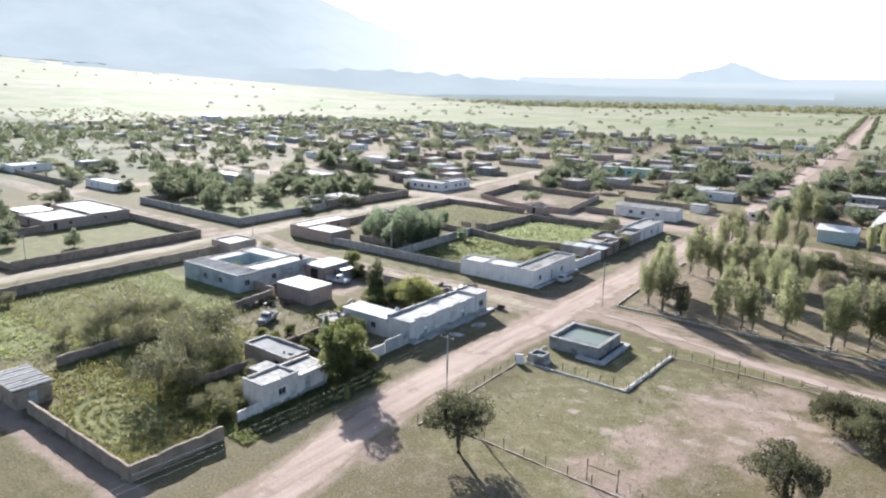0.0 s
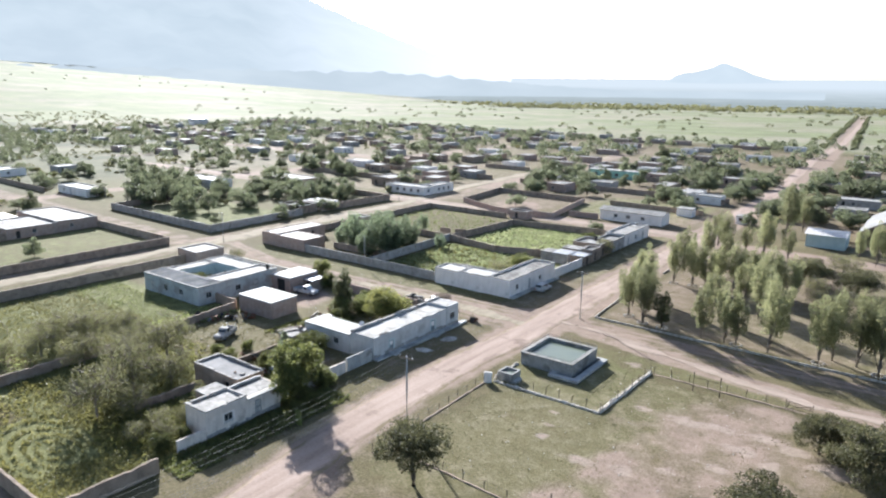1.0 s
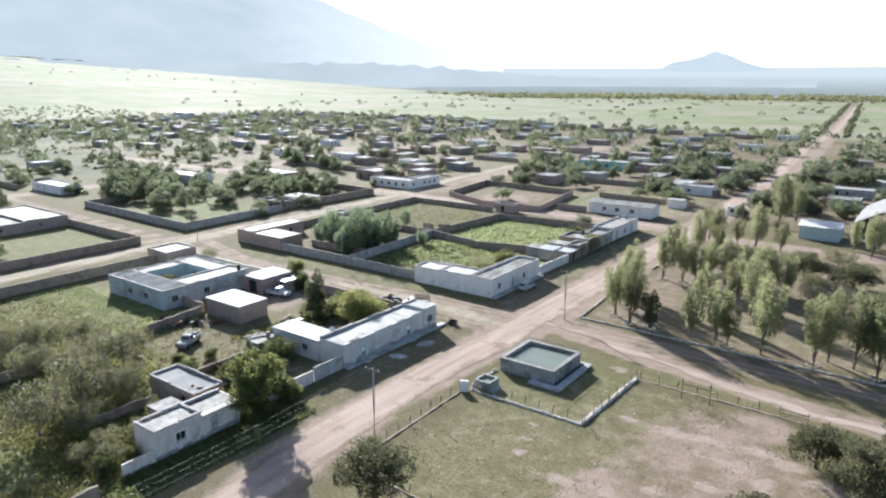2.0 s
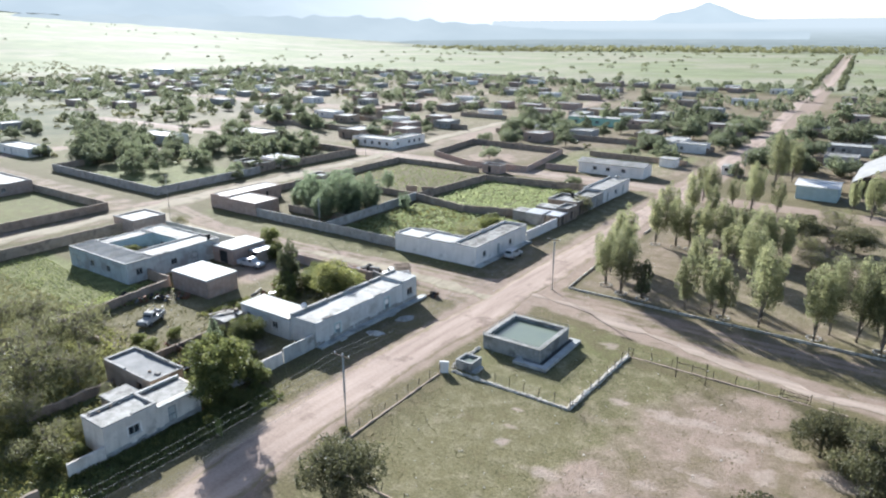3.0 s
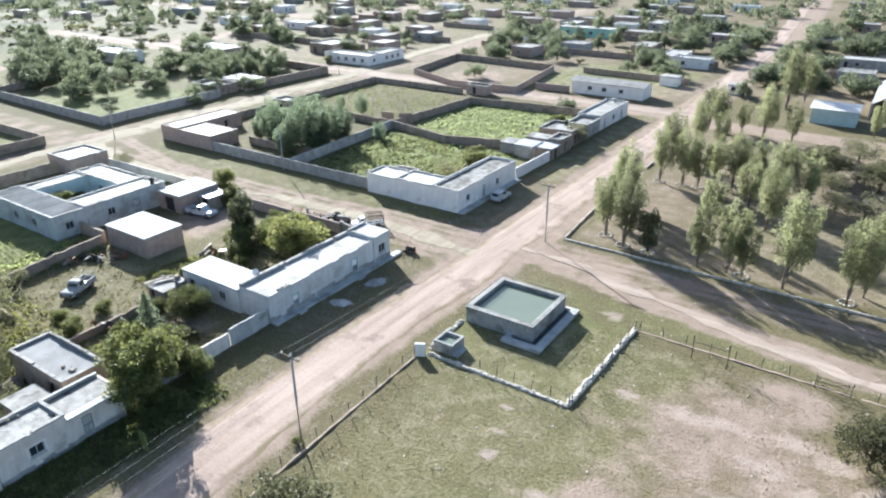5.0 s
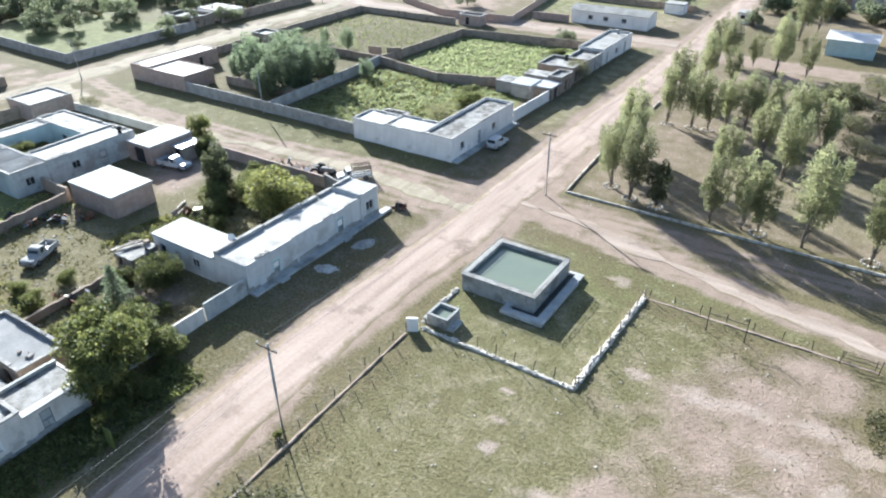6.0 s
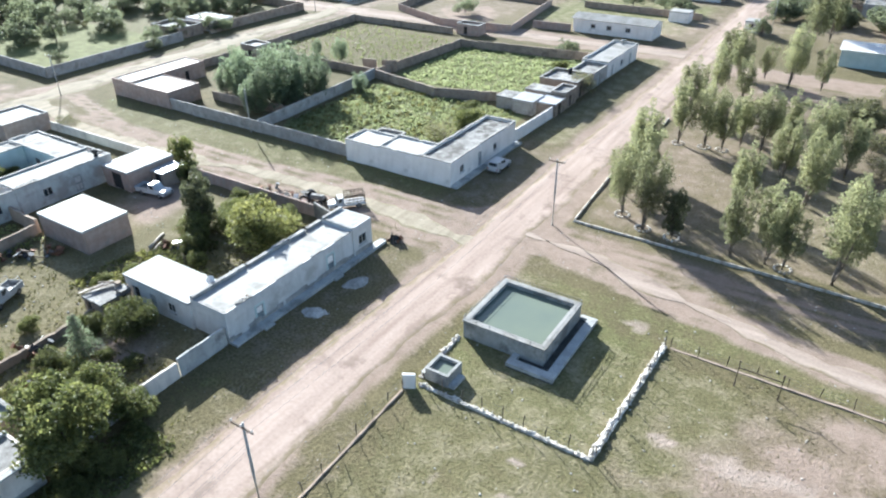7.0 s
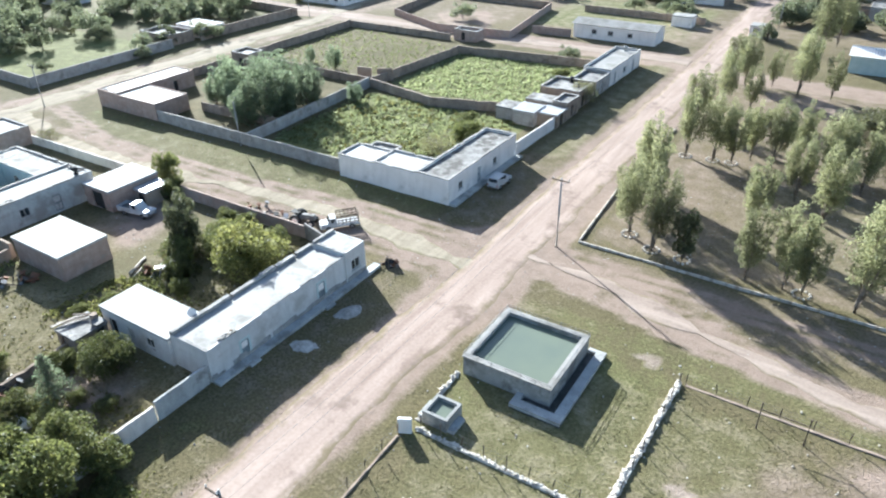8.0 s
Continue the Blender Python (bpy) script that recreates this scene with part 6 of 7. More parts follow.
# ---- vehicles ----
def vehicle(name, x, y, rz, label, category, length, profile, width, glass, paint, bed=None, wheel=0.34, axles=(0.19, 0.80)):
    """A car from its side outline (fractions of length, metres of height), with wheels, panes, bumpers and lamps."""
    root = thing(name, x, y, 0, rz, label, category)
    bm = bmesh.new()
    n = len(profile)
    rows = []
    for s, inset in ((-1, 0.0), (1, 0.0)):
        rows.append([bm.verts.new(((px - 0.5) * length, s * (width / 2 - (0.16 if pz > 1.0 else 0.0)), pz)) for px, pz in profile])
    bm.faces.new(rows[0])
    bm.faces.new(rows[1][::-1])
    for k in range(n):
        bm.faces.new((rows[0][k], rows[1][k], rows[1][(k + 1) % n], rows[0][(k + 1) % n]))
    bmesh.ops.recalc_face_normals(bm, faces=bm.faces)
    bmesh.ops.bevel(bm, geom=list(bm.edges), offset=0.05, segments=2, affect="EDGES")
    part("body", bm, paint, root, smooth=False)
    for (gx0, gx1, gz0, gz1) in glass:
        for s in (-1, 1):
            bm = bmesh.new()
            y_in, y_lo = s * (width / 2 - 0.145), s * (width / 2 - 0.10)
            vs = [bm.verts.new(p) for p in (((gx0 - 0.5) * length, y_lo, gz0), ((gx1 - 0.5) * length, y_lo, gz0), ((gx1 - 0.5) * length - 0.06, y_in, gz1), ((gx0 - 0.5) * length + 0.06, y_in, gz1))]
            bm.faces.new(vs)
            ext = bmesh.ops.extrude_face_region(bm, geom=bm.faces[:])
            for v in ext["geom"]:
                if isinstance(v, bmesh.types.BMVert):
                    v.co.y -= s * 0.03
            bmesh.ops.recalc_face_normals(bm, faces=bm.faces)
            part("side_window", bm, M["glass"], root)
    top = max(pz for _, pz in profile)
    roof_pts = [px for px, pz in profile if pz > top - 0.12]
    fx = (min(roof_pts) - 0.5) * length
    bx = (max(roof_pts) - 0.5) * length
    for nm, cx, sgn in (("windscreen", fx - 0.16, -1), ("rear_window", bx + 0.06, 1)):
        m = Matrix.Translation((cx, 0, top - 0.32)) @ Euler((0, radians(38 if sgn < 0 else -12) * 1.0, 0)).to_matrix().to_4x4()
        part(nm, one_box(-0.015, 0.015, -width / 2 + 0.24, width / 2 - 0.24, -0.24, 0.24, m=m), M["glass"], root)
    for ax in axles:
        for s in (-1, 1):
            bm = bmesh.new()
            cxw = (ax - 0.5) * length
            tube(bm, [(cxw, s * (width / 2 - 0.2), wheel), (cxw, s * (width / 2 - 0.18), wheel), (cxw, s * (width / 2 + 0.0), wheel), (cxw, s * (width / 2 + 0.02), wheel)], [wheel * 0.9, wheel, wheel, wheel * 0.9], 14)
            w = part("wheel", bm, M["tyre"], root)
            bm = bmesh.new()
            tube(bm, [(cxw, s * (width / 2 + 0.022), wheel), (cxw, s * (width / 2 + 0.04), wheel)], [wheel * 0.55, wheel * 0.5], 10)
            part("rim", bm, M["metal"], w)
    for e, nm in ((0.0, "front_bumper"), (1.0, "rear_bumper")):
        cxb = (e - 0.5) * length
        part(nm, one_box(cxb - 0.08, cxb + 0.08, -width / 2 + 0.05, width / 2 - 0.05, 0.38, 0.56), M["metal"], root)
    for s in (-1, 1):
        part("headlight", one_box(-length / 2 - 0.03, -length / 2 + 0.03, s * 0.62 - 0.14, s * 0.62 + 0.14, 0.66, 0.80), M["glass"], root)
        part("tail_light", one_box(length / 2 - 0.03, length / 2 + 0.03, s * 0.68 - 0.09, s * 0.68 + 0.09, 0.66, 0.88), M["redpaint"], root)
    if bed:
        b0, b1, z0, z1 = bed
        part("bed_floor", one_box((b0 - 0.5) * length, (b1 - 0.5) * length, -width / 2 + 0.12, width / 2 - 0.12, z0 + 0.003, z0 + 0.04), M["metal"], root)
        for s in (-1, 1):
            part("bed_side", one_box((b0 - 0.5) * length, (b1 - 0.5) * length, s * (width / 2 - 0.05) - 0.05, s * (width / 2 - 0.05) + 0.05, z0, z1), paint, root)
        part("tailgate", one_box((b1 - 0.5) * length - 0.08, (b1 - 0.5) * length, -width / 2 + 0.1, width / 2 - 0.1, z0 + 0.045, z1), paint, root)
    return root


SUV = [(0.0, 0.4), (0.0, 0.82), (0.06, 0.95), (0.27, 1.02), (0.38, 1.62), (0.43, 1.7), (0.95, 1.68), (0.99, 1.0), (1.0, 0.4)]
PICK = [(0.0, 0.42), (0.0, 0.85), (0.05, 0.98), (0.27, 1.05), (0.36, 1.62), (0.40, 1.7), (0.55, 1.68), (0.58, 1.05), (0.585, 0.72), (1.0, 0.72), (1.0, 0.42)]
vehicle("station_wagon", -59.6, 124.0, 270, "white off-road station wagon with spare wheel behind", "car", 4.0, SUV, 1.7, [(0.40, 0.55, 1.05, 1.55), (0.57, 0.72, 1.05, 1.55), (0.74, 0.92, 1.05, 1.55)], M["carpaint"])
vehicle("pickup_truck", -94.3, 93.4, 189, "white pickup truck parked in the yard", "pickup", 4.9, PICK, 1.75, [(0.38, 0.53, 1.08, 1.56)], M["carpaint"], (0.59, 1.0, 0.72, 1.12))
wreck = vehicle("pickup_truck", -86.6, 69.4, 115, "derelict dark pickup with an empty pale rack", "pickup", 4.6, PICK, 1.7, [(0.38, 0.53, 1.08, 1.56)], M["pole"], (0.59, 1.0, 0.72, 1.15))
truck = vehicle("stake_truck", -70.4, 103.9, 50, "white truck with a high slatted stake bed", "truck", 5.6, [(0.0, 0.5), (0.0, 1.0), (0.04, 1.15), (0.18, 1.2), (0.25, 1.85), (0.28, 1.95), (0.40, 1.93), (0.42, 1.15), (0.425, 0.85), (1.0, 0.85), (1.0, 0.5)], 1.95, [(0.27, 0.38, 1.25, 1.8)], M["carpaint"], None, 0.42)
truck.scale = (0.82, 0.82, 0.82)
for s in (-1, 1):
    for k in range(6):
        part("stake", one_box(-0.3 + 0.58 * k, -0.22 + 0.58 * k, s * 0.94 - 0.03, s * 0.94 + 0.03, 0.86, 2.3), M["timber"], truck)
    for z in (1.1, 1.5, 1.9, 2.2):
        part("slat", one_box(-0.35, 2.78, s * 0.98 - 0.012, s * 0.98 + 0.012, z, z + 0.14), M["timber"], truck)
for z in (1.1, 1.5, 1.9, 2.2):
    part("slat", one_box(2.74, 2.78, -0.9, 0.9, z, z + 0.14), M["timber"], truck)
for s in (-0.7, 0.7):
    bm = bmesh.new()
    tube(bm, [(0.4, s, 0.75), (0.4, s, 1.7), (2.1, s, 1.75), (2.2, s, 1.1)], [0.04] * 4, 6)
    part("rack_bar", bm, M["carpaint"], wreck)


def tractor(x, y, rz):
    root = thing("tractor", x, y, 0, rz, "old grey tractor parked by the wall", "tractor")
    bm = one_box(-1.5, 0.3, -0.32, 0.32, 0.7, 1.35)
    bmesh.ops.bevel(bm, geom=list(bm.edges), offset=0.08, segments=2, affect="EDGES")
    part("bonnet", bm, M["roof_old"], root)
    part("axle_housing", one_box(0.2, 1.1, -0.5, 0.5, 0.55, 1.0), M["metal"], root)
    part("seat", one_box(0.6, 1.05, -0.25, 0.25, 1.002, 1.45), M["dark"], root)
    for ax, rad, w in ((0.75, 0.75, 0.85), (-1.15, 0.42, 0.62)):
        for s in (-1, 1):
            bm = bmesh.new()
            tube(bm, [(ax, s * (w - 0.18), rad), (ax, s * (w - 0.15), rad), (ax, s * (w + 0.15), rad), (ax, s * (w + 0.18), rad)], [rad * 0.85, rad, rad, rad * 0.85], 16)
            wh = part("wheel", bm, M["tyre"], root)
            bm = bmesh.new()
            tube(bm, [(ax, s * (w + 0.182), rad), (ax, s * (w + 0.2), rad)], [rad * 0.55] * 2, 10)
            part("rim", bm, M["white"], wh)
    bm = bmesh.new()
    tube(bm, [(-0.9, 0.1, 1.3), (-0.9, 0.1, 2.0)], [0.04, 0.04], 6)
    part("exhaust_pipe", bm, M["rust"], root)
    bm = bmesh.new()
    tube(bm, [(0.25, 0, 1.3), (0.45, 0, 1.6)], [0.03, 0.16], 8)
    part("steering_wheel", bm, M["dark"], root)


tractor(-74.6, 102.4, 195)


def junk(x, y, n, spread, seed, label):
    """A heap of scrap: plates, drums and bars, one mesh."""
    r = random.Random(seed)
    root = thing("scrap_heap", x, y, 0, 0, label, "scrap")
    for k in range(n):
        m = Matrix.Translation((r.gauss(0, spread), r.gauss(0, spread * 0.6), r.uniform(0.15, 0.5))) @ Euler((r.uniform(-0.7, 0.7), r.uniform(-0.7, 0.7), r.uniform(0, 6))).to_matrix().to_4x4()
        if k % 3 == 0:
            bm = bmesh.new()
            tube(bm, [m @ Vector((0, 0, -0.4)), m @ Vector((0, 0, 0.4))], [0.3, 0.3], 10)
            part("drum", bm, M[("rust", "metal", "tyre")[k % 3 if k < 5 else r.randrange(3)]], root)
        elif k % 3 == 1:
            part("plate", one_box(-0.6, 0.6, -0.4, 0.4, -0.04, 0.04, m=m), M[r.choice(("rust", "sheet", "timber", "dark"))], root)
        else:
            bm = bmesh.new()
            tube(bm, [m @ Vector((-0.9, 0, 0)), m @ Vector((0.9, 0, 0))], [0.06, 0.06], 6)
            part("bar", bm, M[r.choice(("rust", "timber", "metal"))], root)


for k, (x, y) in enumerate(((-58.6, 84.6), (-58.4, 90.9))):
    rr = np.random.default_rng(k)
    q = np.linspace(0, 1, 9)
    vs = [(0, 0, 0.38)] + [(1.5 * u * math.cos(a) * (1 + 0.12 * math.sin(3 * a)), 1.0 * u * math.sin(a), 0.40 * (1 - u) ** 1.2 - 0.05 * u + 0.03 * rr.normal()) for u in q[1:] for a in np.linspace(0, 6.2832, 25)[:-1]]
    fs = [(0, 1 + i, 1 + (i + 1) % 24) for i in range(24)] + [(1 + 24 * j + i, 1 + 24 * (j + 1) + i, 1 + 24 * (j + 1) + (i + 1) % 24, 1 + 24 * j + (i + 1) % 24) for j in range(7) for i in range(24)]
    me = bpy.data.meshes.new("sand_heap")
    me.from_pydata([tuple(float(c) for c in p) for p in vs], [], fs)
    ob = part("sand_heap", me, M["rubble"])
    ob.matrix_basis = pose(x, y, 0.02, 0, 0, 50 * k + 20)
    tagged(ob, "low heap of pale builder's sand on the verge", "heap")
junk(-60.2, 99.9, 9, 0.5, 9, "pile of brush and scrap at the pavement's end")
junk(-96.0, 72.6, 12, 1.1, 1, "pale scrapped car parts in the yard")
junk(-78.5, 102.4, 12, 1.4, 2, "rusty farm implements along the wall")
junk(-82.5, 101.6, 9, 1.1, 3, "tangle of scrap iron along the wall")
junk(-71.5, 63.5, 8, 0.9, 4, "sheets and scrap behind the store")
junk(-76.5, 66.5, 8, 0.9, 5, "scrap and planks on the low wall")
junk(-80.5, 89.0, 7, 1.0, 6, "timber and scrap beside the yard trees")
junk(-93.2, 75.6, 12, 1.0, 10, "stripped car shell and dark scrap in the yard")
junk(-91.0, 77.4, 9, 0.7, 11, "heap of pale and rusty parts by the wall")
junk(-80.6, 85.4, 8, 0.9, 12, "planks and rubbish among the weeds")
junk(-92.0, 61.5, 8, 1.0, 7, "rubbish heap by the tumbled wall")
junk(-67.5, 53.0, 5, 0.6, 8, "pale boards beside the house")
tagged(part("sign_board", one_box(-55.9, -55.0, 56.9, 57.0, -0.2, 1.9), M["crop"]), "overgrown pale board standing by the roadside", "board")

# ---- trees ----
euc_a = make_tree("tall grey-green eucalyptus in the park", "tree", "eucalyptus", 10.2, 2.5, 0.17, 40, 9000, 0.23, M["euc"], M["bark"], 1, "tall", 0.25)
euc_b = make_tree("slim yellow-green eucalyptus in the park", "tree", "eucalyptus", 9.4, 2.1, 0.14, 36, 7000, 0.22, M["euc"], M["bark"], 2, "tall", 0.23, 0.03)
euc_c = make_tree("tall eucalyptus with a forked trunk", "tree", "eucalyptus", 10.8, 2.7, 0.19, 44, 9800, 0.23, M["euc"], M["bark"], 3, "tall", 0.27, -0.03)
euc_d = make_tree("dark slim cypress-like tree in the park", "tree", "park_tree", 7.5, 1.5, 0.14, 18, 6000, 0.25, M["oak"], M["bark_dark"], 4, "tall", 0.16)
oak_a = make_tree("dark leafy mesquite tree beside the fence", "tree", "mesquite_tree", 7.4, 3.5, 0.26, 34, 15000, 0.21, M["mesquite"], M["bark_dark"], 5, "spread", 0.5, 0.06)
oak_b = make_tree("broad dark mesquite tree in the pasture", "tree", "mesquite_tree", 6.0, 4.0, 0.30, 30, 13000, 0.23, M["mesquite"], M["bark_dark"], 6, "spread", 0.22)
yard = make_tree("tall leafy green tree between the houses", "tree", "broadleaf_tree", 8.0, 3.9, 0.26, 46, 15000, 0.29, M["leaf"], M["bark_dark"], 7, "round", 0.22)
lime = make_tree("bright green rounded tree in the yard", "tree", "broadleaf_tree", 5.6, 3.7, 0.2, 40, 11500, 0.25, M["lime"], M["bark_dark"], 8, "round", 0.14)
bush = make_tree("dense dark green bush in the yard", "bush", "bush", 2.9, 2.4, 0.1, 26, 7000, 0.19, M["leaf"], M["bark_dark"], 9, "round", 0.04)
dome = make_tree("dense rounded dark green shrub by the porch", "bush", "shrub", 3.0, 2.7, 0.1, 60, 13000, 0.16, M["leaf"], M["bark_dark"], 19, "round", 0.02)
conif = make_tree("slender dark conifer-like tree in the yard", "tree", "yard_tree", 6.2, 1.6, 0.14, 20, 6000, 0.26, M["oak"], M["bark_dark"], 10, "tall", 0.08)
plume = feathery_conifer(4.8, 2.0, 17)
scr = make_tree("grey feathery scrub tree", "tree", "scrub_tree", 5.0, 3.0, 0.14, 24, 4600, 0.16, M["scrub"], M["twig"], 11, "spread", 0.10, 0.0, 7)
scr2 = make_tree("low grey-brown thorn scrub", "bush", "thorn_bush", 2.9, 2.2, 0.09, 16, 2600, 0.16, M["scrub"], M["twig"], 12, "round", 0.03, 0.0, 6)
willow = make_tree("big drooping grey-green pepper tree", "tree", "pepper_tree", 8.2, 3.6, 0.28, 36, 8000, 0.32, M["pepper"], M["bark"], 13, "tall", 0.12)
far_a = make_tree("rounded tree among the far houses", "tree", "town_tree", 6.0, 3.4, 0.22, 18, 2800, 0.38, M["town"], M["bark_dark"], 14, "round", 0.12)
far_b = make_tree("spreading tree among the far houses", "tree", "town_tree", 5.0, 3.8, 0.22, 18, 2800, 0.38, M["town"], M["bark_dark"], 15, "spread", 0.15)
far_c = make_tree("low scrub bush on the dry ground", "bush", "scrub_bush", 2.4, 2.2, 0.1, 9, 700, 0.42, M["scrub"], M["bark_dark"], 16, "round", 0.02)

plant(oak_a, -36.8, 55.4, 0.99, 0.91, 150)
plant(oak_b, -7.0, 69.2, 0.93, 0.9, 0)
plant(oak_b, -5.4, 87.6, 0.7, 1.15, 120)
plant(oak_b, -0.4, 83.0, 1.0, 1.05, 230)
plant(oak_b, 4.0, 90.0, 1.1, 1.0, 40)
plant(yard, -60.1, 60.6, 0.92, 1.08, 0)
plant(yard, -62.4, 64.6, 0.66, 0.95, 120)
plant(lime, -71.6, 90.6, 1.2, 0.86, 0)
plant(lime, -73.8, 91.6, 0.75, 0.9, 100)
plant(conif, -81.4, 90.6, 1.35, 0.98, 0)
plant(bush, -80.2, 88.6, 1.0, 1.0, 140, "yard bushes")
plant(bush, -70.6, 168.0, 0.9, 1.2, 10, "yard bushes")
plant(bush, -65.8, 163.9, 0.6, 1.6, 50, "yard bushes")
plant(bush, -74.5, 140.5, 0.9, 0.9, 50, "yard bushes")
plant(bush, -71.8, 136.0, 1.1, 0.9, 20, "yard bushes")
plant(scr2, -70.4, 126.5, 1.2, 1.1, 20, "yard bushes")
plant(scr2, -73.4, 128.6, 1.0, 1.0, 80, "yard bushes")
# A small bush stands in for the dark box at the pole's foot.
plant(bush, -45.5, 64.5, 0.2, 1.1, 10, "yard bushes")
plant(scr, -62.6, 160.5, 0.8, 1.1, 30)
plant(scr, -63.2, 149.0, 0.45, 1.0, 70)
plant(plume, -71.4, 68.6, 1.0, 1.0, 70)
plant(dome, -70.8, 73.3, 1.0, 1.0, 0)
for x, y, q in ((-78.4, 92.0, 0.9), (-80.4, 94.6, 0.8), (-77.8, 86.4, 0.8), (-75.4, 84.6, 0.5), (-79.6, 97.4, 0.7), (-83.0, 97.8, 0.6), (-73.5, 96.4, 0.8), (-68.8, 66.6, 0.6), (-70.8, 64.4, 0.5), (-74.4, 71.2, 0.6), (-72.2, 66.0, 0.7), (-59.6, 60.6, 0.9), (-61.0, 66.4, 0.8), (-64.6, 62.4, 0.7), (-78.0, 63.8, 0.6), (-79.4, 68.2, 0.5), (-81.6, 64.4, 0.5), (-69.4, 69.4, 0.4), (-80.2, 76.6, 0.5), (-79.6, 79.4, 0.45)):
    plant(bush, x, y, q, 1.0, x * 31, "yard bushes")
plant(bush, -79.0, 87.5, 0.7, 0.9, 60)
# The three at x > -61 are added to darken the yard tree's foot.
for x, y, q in ((-64.6, 45.6, 1.15), (-62.9, 43.8, 0.9), (-66.8, 43.2, 1.1), (-63.4, 47.0, 0.6), (-66.4, 49.4, 1.0), (-67.6, 46.6, 1.2), (-68.2, 50.8, 0.8), (-58.2, 59.2, 0.7), (-57.8, 62.0, 0.7), (-60.6, 59.6, 0.5)):
    plant(bush if x > -63 or q < 0.7 else scr2, x, y, q * 0.68, 1.0, x * 77, "bushes beside the house")
for x, y, q in COURT_PLANTS:
    plant(bush, x, y, q, 1.0, x * 9, "yard bushes")
plant(bush, -66.8, 70.2, 0.5, 0.6, 30)
plant(bush, -98.4, 101.6, 0.85, 1.75, 0, "yard bushes")
plant(bush, -94.2, 98.9, 0.75, 1.2, 60, "yard bushes")
plant(scr, -126.5, 101.4, 0.6, 0.9, 90)
for x, y, s, k in ((-74.8, 43.0, 1.05, 0), (-79.6, 50.2, 1.1, 0), (-85.0, 58.4, 1.1, 0), (-72.8, 46.6, 0.6, 0), (-92.0, 50.0, 0.8, 0), (-77.0, 54.0, 0.8, 0), (-86.5, 55.0, 0.8, 0), (-90.5, 56.0, 0.75, 0), (-79.5, 48.5, 0.8, 1), (-69.5, 53.8, 0.6, 1), (-98.5, 53.0, 0.9, 1), (-97.5, 58.5, 0.8, 1), (-103.0, 44.0, 0.8, 1), (-103.6, 51.0, 0.8, 0), (-100.3, 52.3, 0.9, 0), (-99.8, 55.6, 0.8, 0), (-98.6, 59.5, 0.7, 0), (-97.8, 62.5, 0.6, 1), (-106.5, 49.5, 0.6, 1), (-76.0, 60.0, 0.7, 1), (-99.5, 47.5, 0.8, 0), (-94.0, 66.0, 0.55, 1), (-128.5, 46.0, 0.6, 1)):
    plant((scr, scr2)[k], x, y, s * 1.22, 1.1, x * 40, "scrub in the fields")
for x, y, s in ((-104.3, 127.0, 1.0), (-108.0, 131.5, 1.0), (-112.5, 135.0, 0.9), (-102.8, 134.0, 0.9), (-115.5, 129.0, 0.8), (-108.5, 140.0, 0.7), (-98.0, 141.0, 0.45), (-106.0, 123.4, 0.9), (-111.5, 125.5, 0.9), (-103.5, 129.5, 0.95), (-119.0, 128.0, 0.55), (-121.5, 133.5, 0.6), (-122.5, 156.5, 0.35), (-114.8, 155.4, 0.4)):
    plant(willow, x, y, s * (0.85 + 0.5 * abs(math.sin(x * 5.1))), 0.9 + 0.3 * abs(math.sin(y * 2.7)), x * 33, "pepper trees behind the wall")
# park rows; last tree added, mostly out of view, to thicken the track's shadow
PARK = [(-40.3, 120.0, 2, .92), (-37.0, 117.8, 2, 1.0), (-33.5, 117.4, 3, .95), (-26.9, 117.0, 1, 1.05), (-23.3, 117.1, 0, 1.02), (-21.5, 116.9, 1, .85), (-16.7, 116.3, 2, 1.18), (-9.9, 116.6, 0, 1.08), (-8.4, 119.2, 2, 1.05), (-2.3, 116.6, 0, 1.15), (1.5, 121.0, 2, 1.15),
        (-41.6, 125.0, 1, .95), (-40.3, 128.0, 0, 1.0), (-42.2, 132.5, 0, 1.1),
        (-41.2, 146.4, 0, 1.05), (-37.5, 146.8, 2, .95), (-35.0, 147.0, 1, 1.0), (-33.0, 149.6, 0, .9), (-30.0, 148.6, 2, .95), (-27.0, 151.5, 0, .95), (-22.8, 145.6, 2, 1.0), (-18.7, 144.8, 0, 1.0), (-22.3, 150.9, 1, .95), (-28.4, 128.0, 0, .95), (-21.9, 133.6, 2, 1.0), (-25.5, 139.0, 0, .95),
        (-43.4, 160.0, 0, 1.0), (-42.0, 171.0, 2, .95), (-37.5, 171.5, 1, .9), (-43.4, 187.0, 0, 1.0), (-41.0, 184.6, 2, .95), (-36.7, 186.9, 1, .8), (-31.9, 183.4, 2, 1.1), (-26.6, 184.3, 1, .95), (-32.5, 213.6, 2, 1.4), (-30.0, 224.0, 0, 1.2), (-13.0, 196.0, 1, .9), (-9.0, 190.0, 0, 1.1), (-5.2, 118.6, 2, 1.12)]
for x, y, k, s in PARK:
    plant((euc_a, euc_b, euc_c, euc_d)[k], x, y, s, 1.0, x * 57 + y * 13, "park trees")
for x, y, s in ((-18.6, 164.0, 0.9), (-10.6, 141.8, 1.05), (-14.0, 176.3, 1.0), (-14.6, 147.0, 0.7), (-9.6, 161.0, 0.85), (-16.3, 157.0, 0.7), (-3.0, 141.0, 0.9), (3.0, 150.0, 0.9), (-4.5, 133.5, 0.7)):
    plant(scr if int(x * 10) % 3 else oak_b, x, y, s * 1.2, 0.85, x * 21, "low mesquite trees in the park")
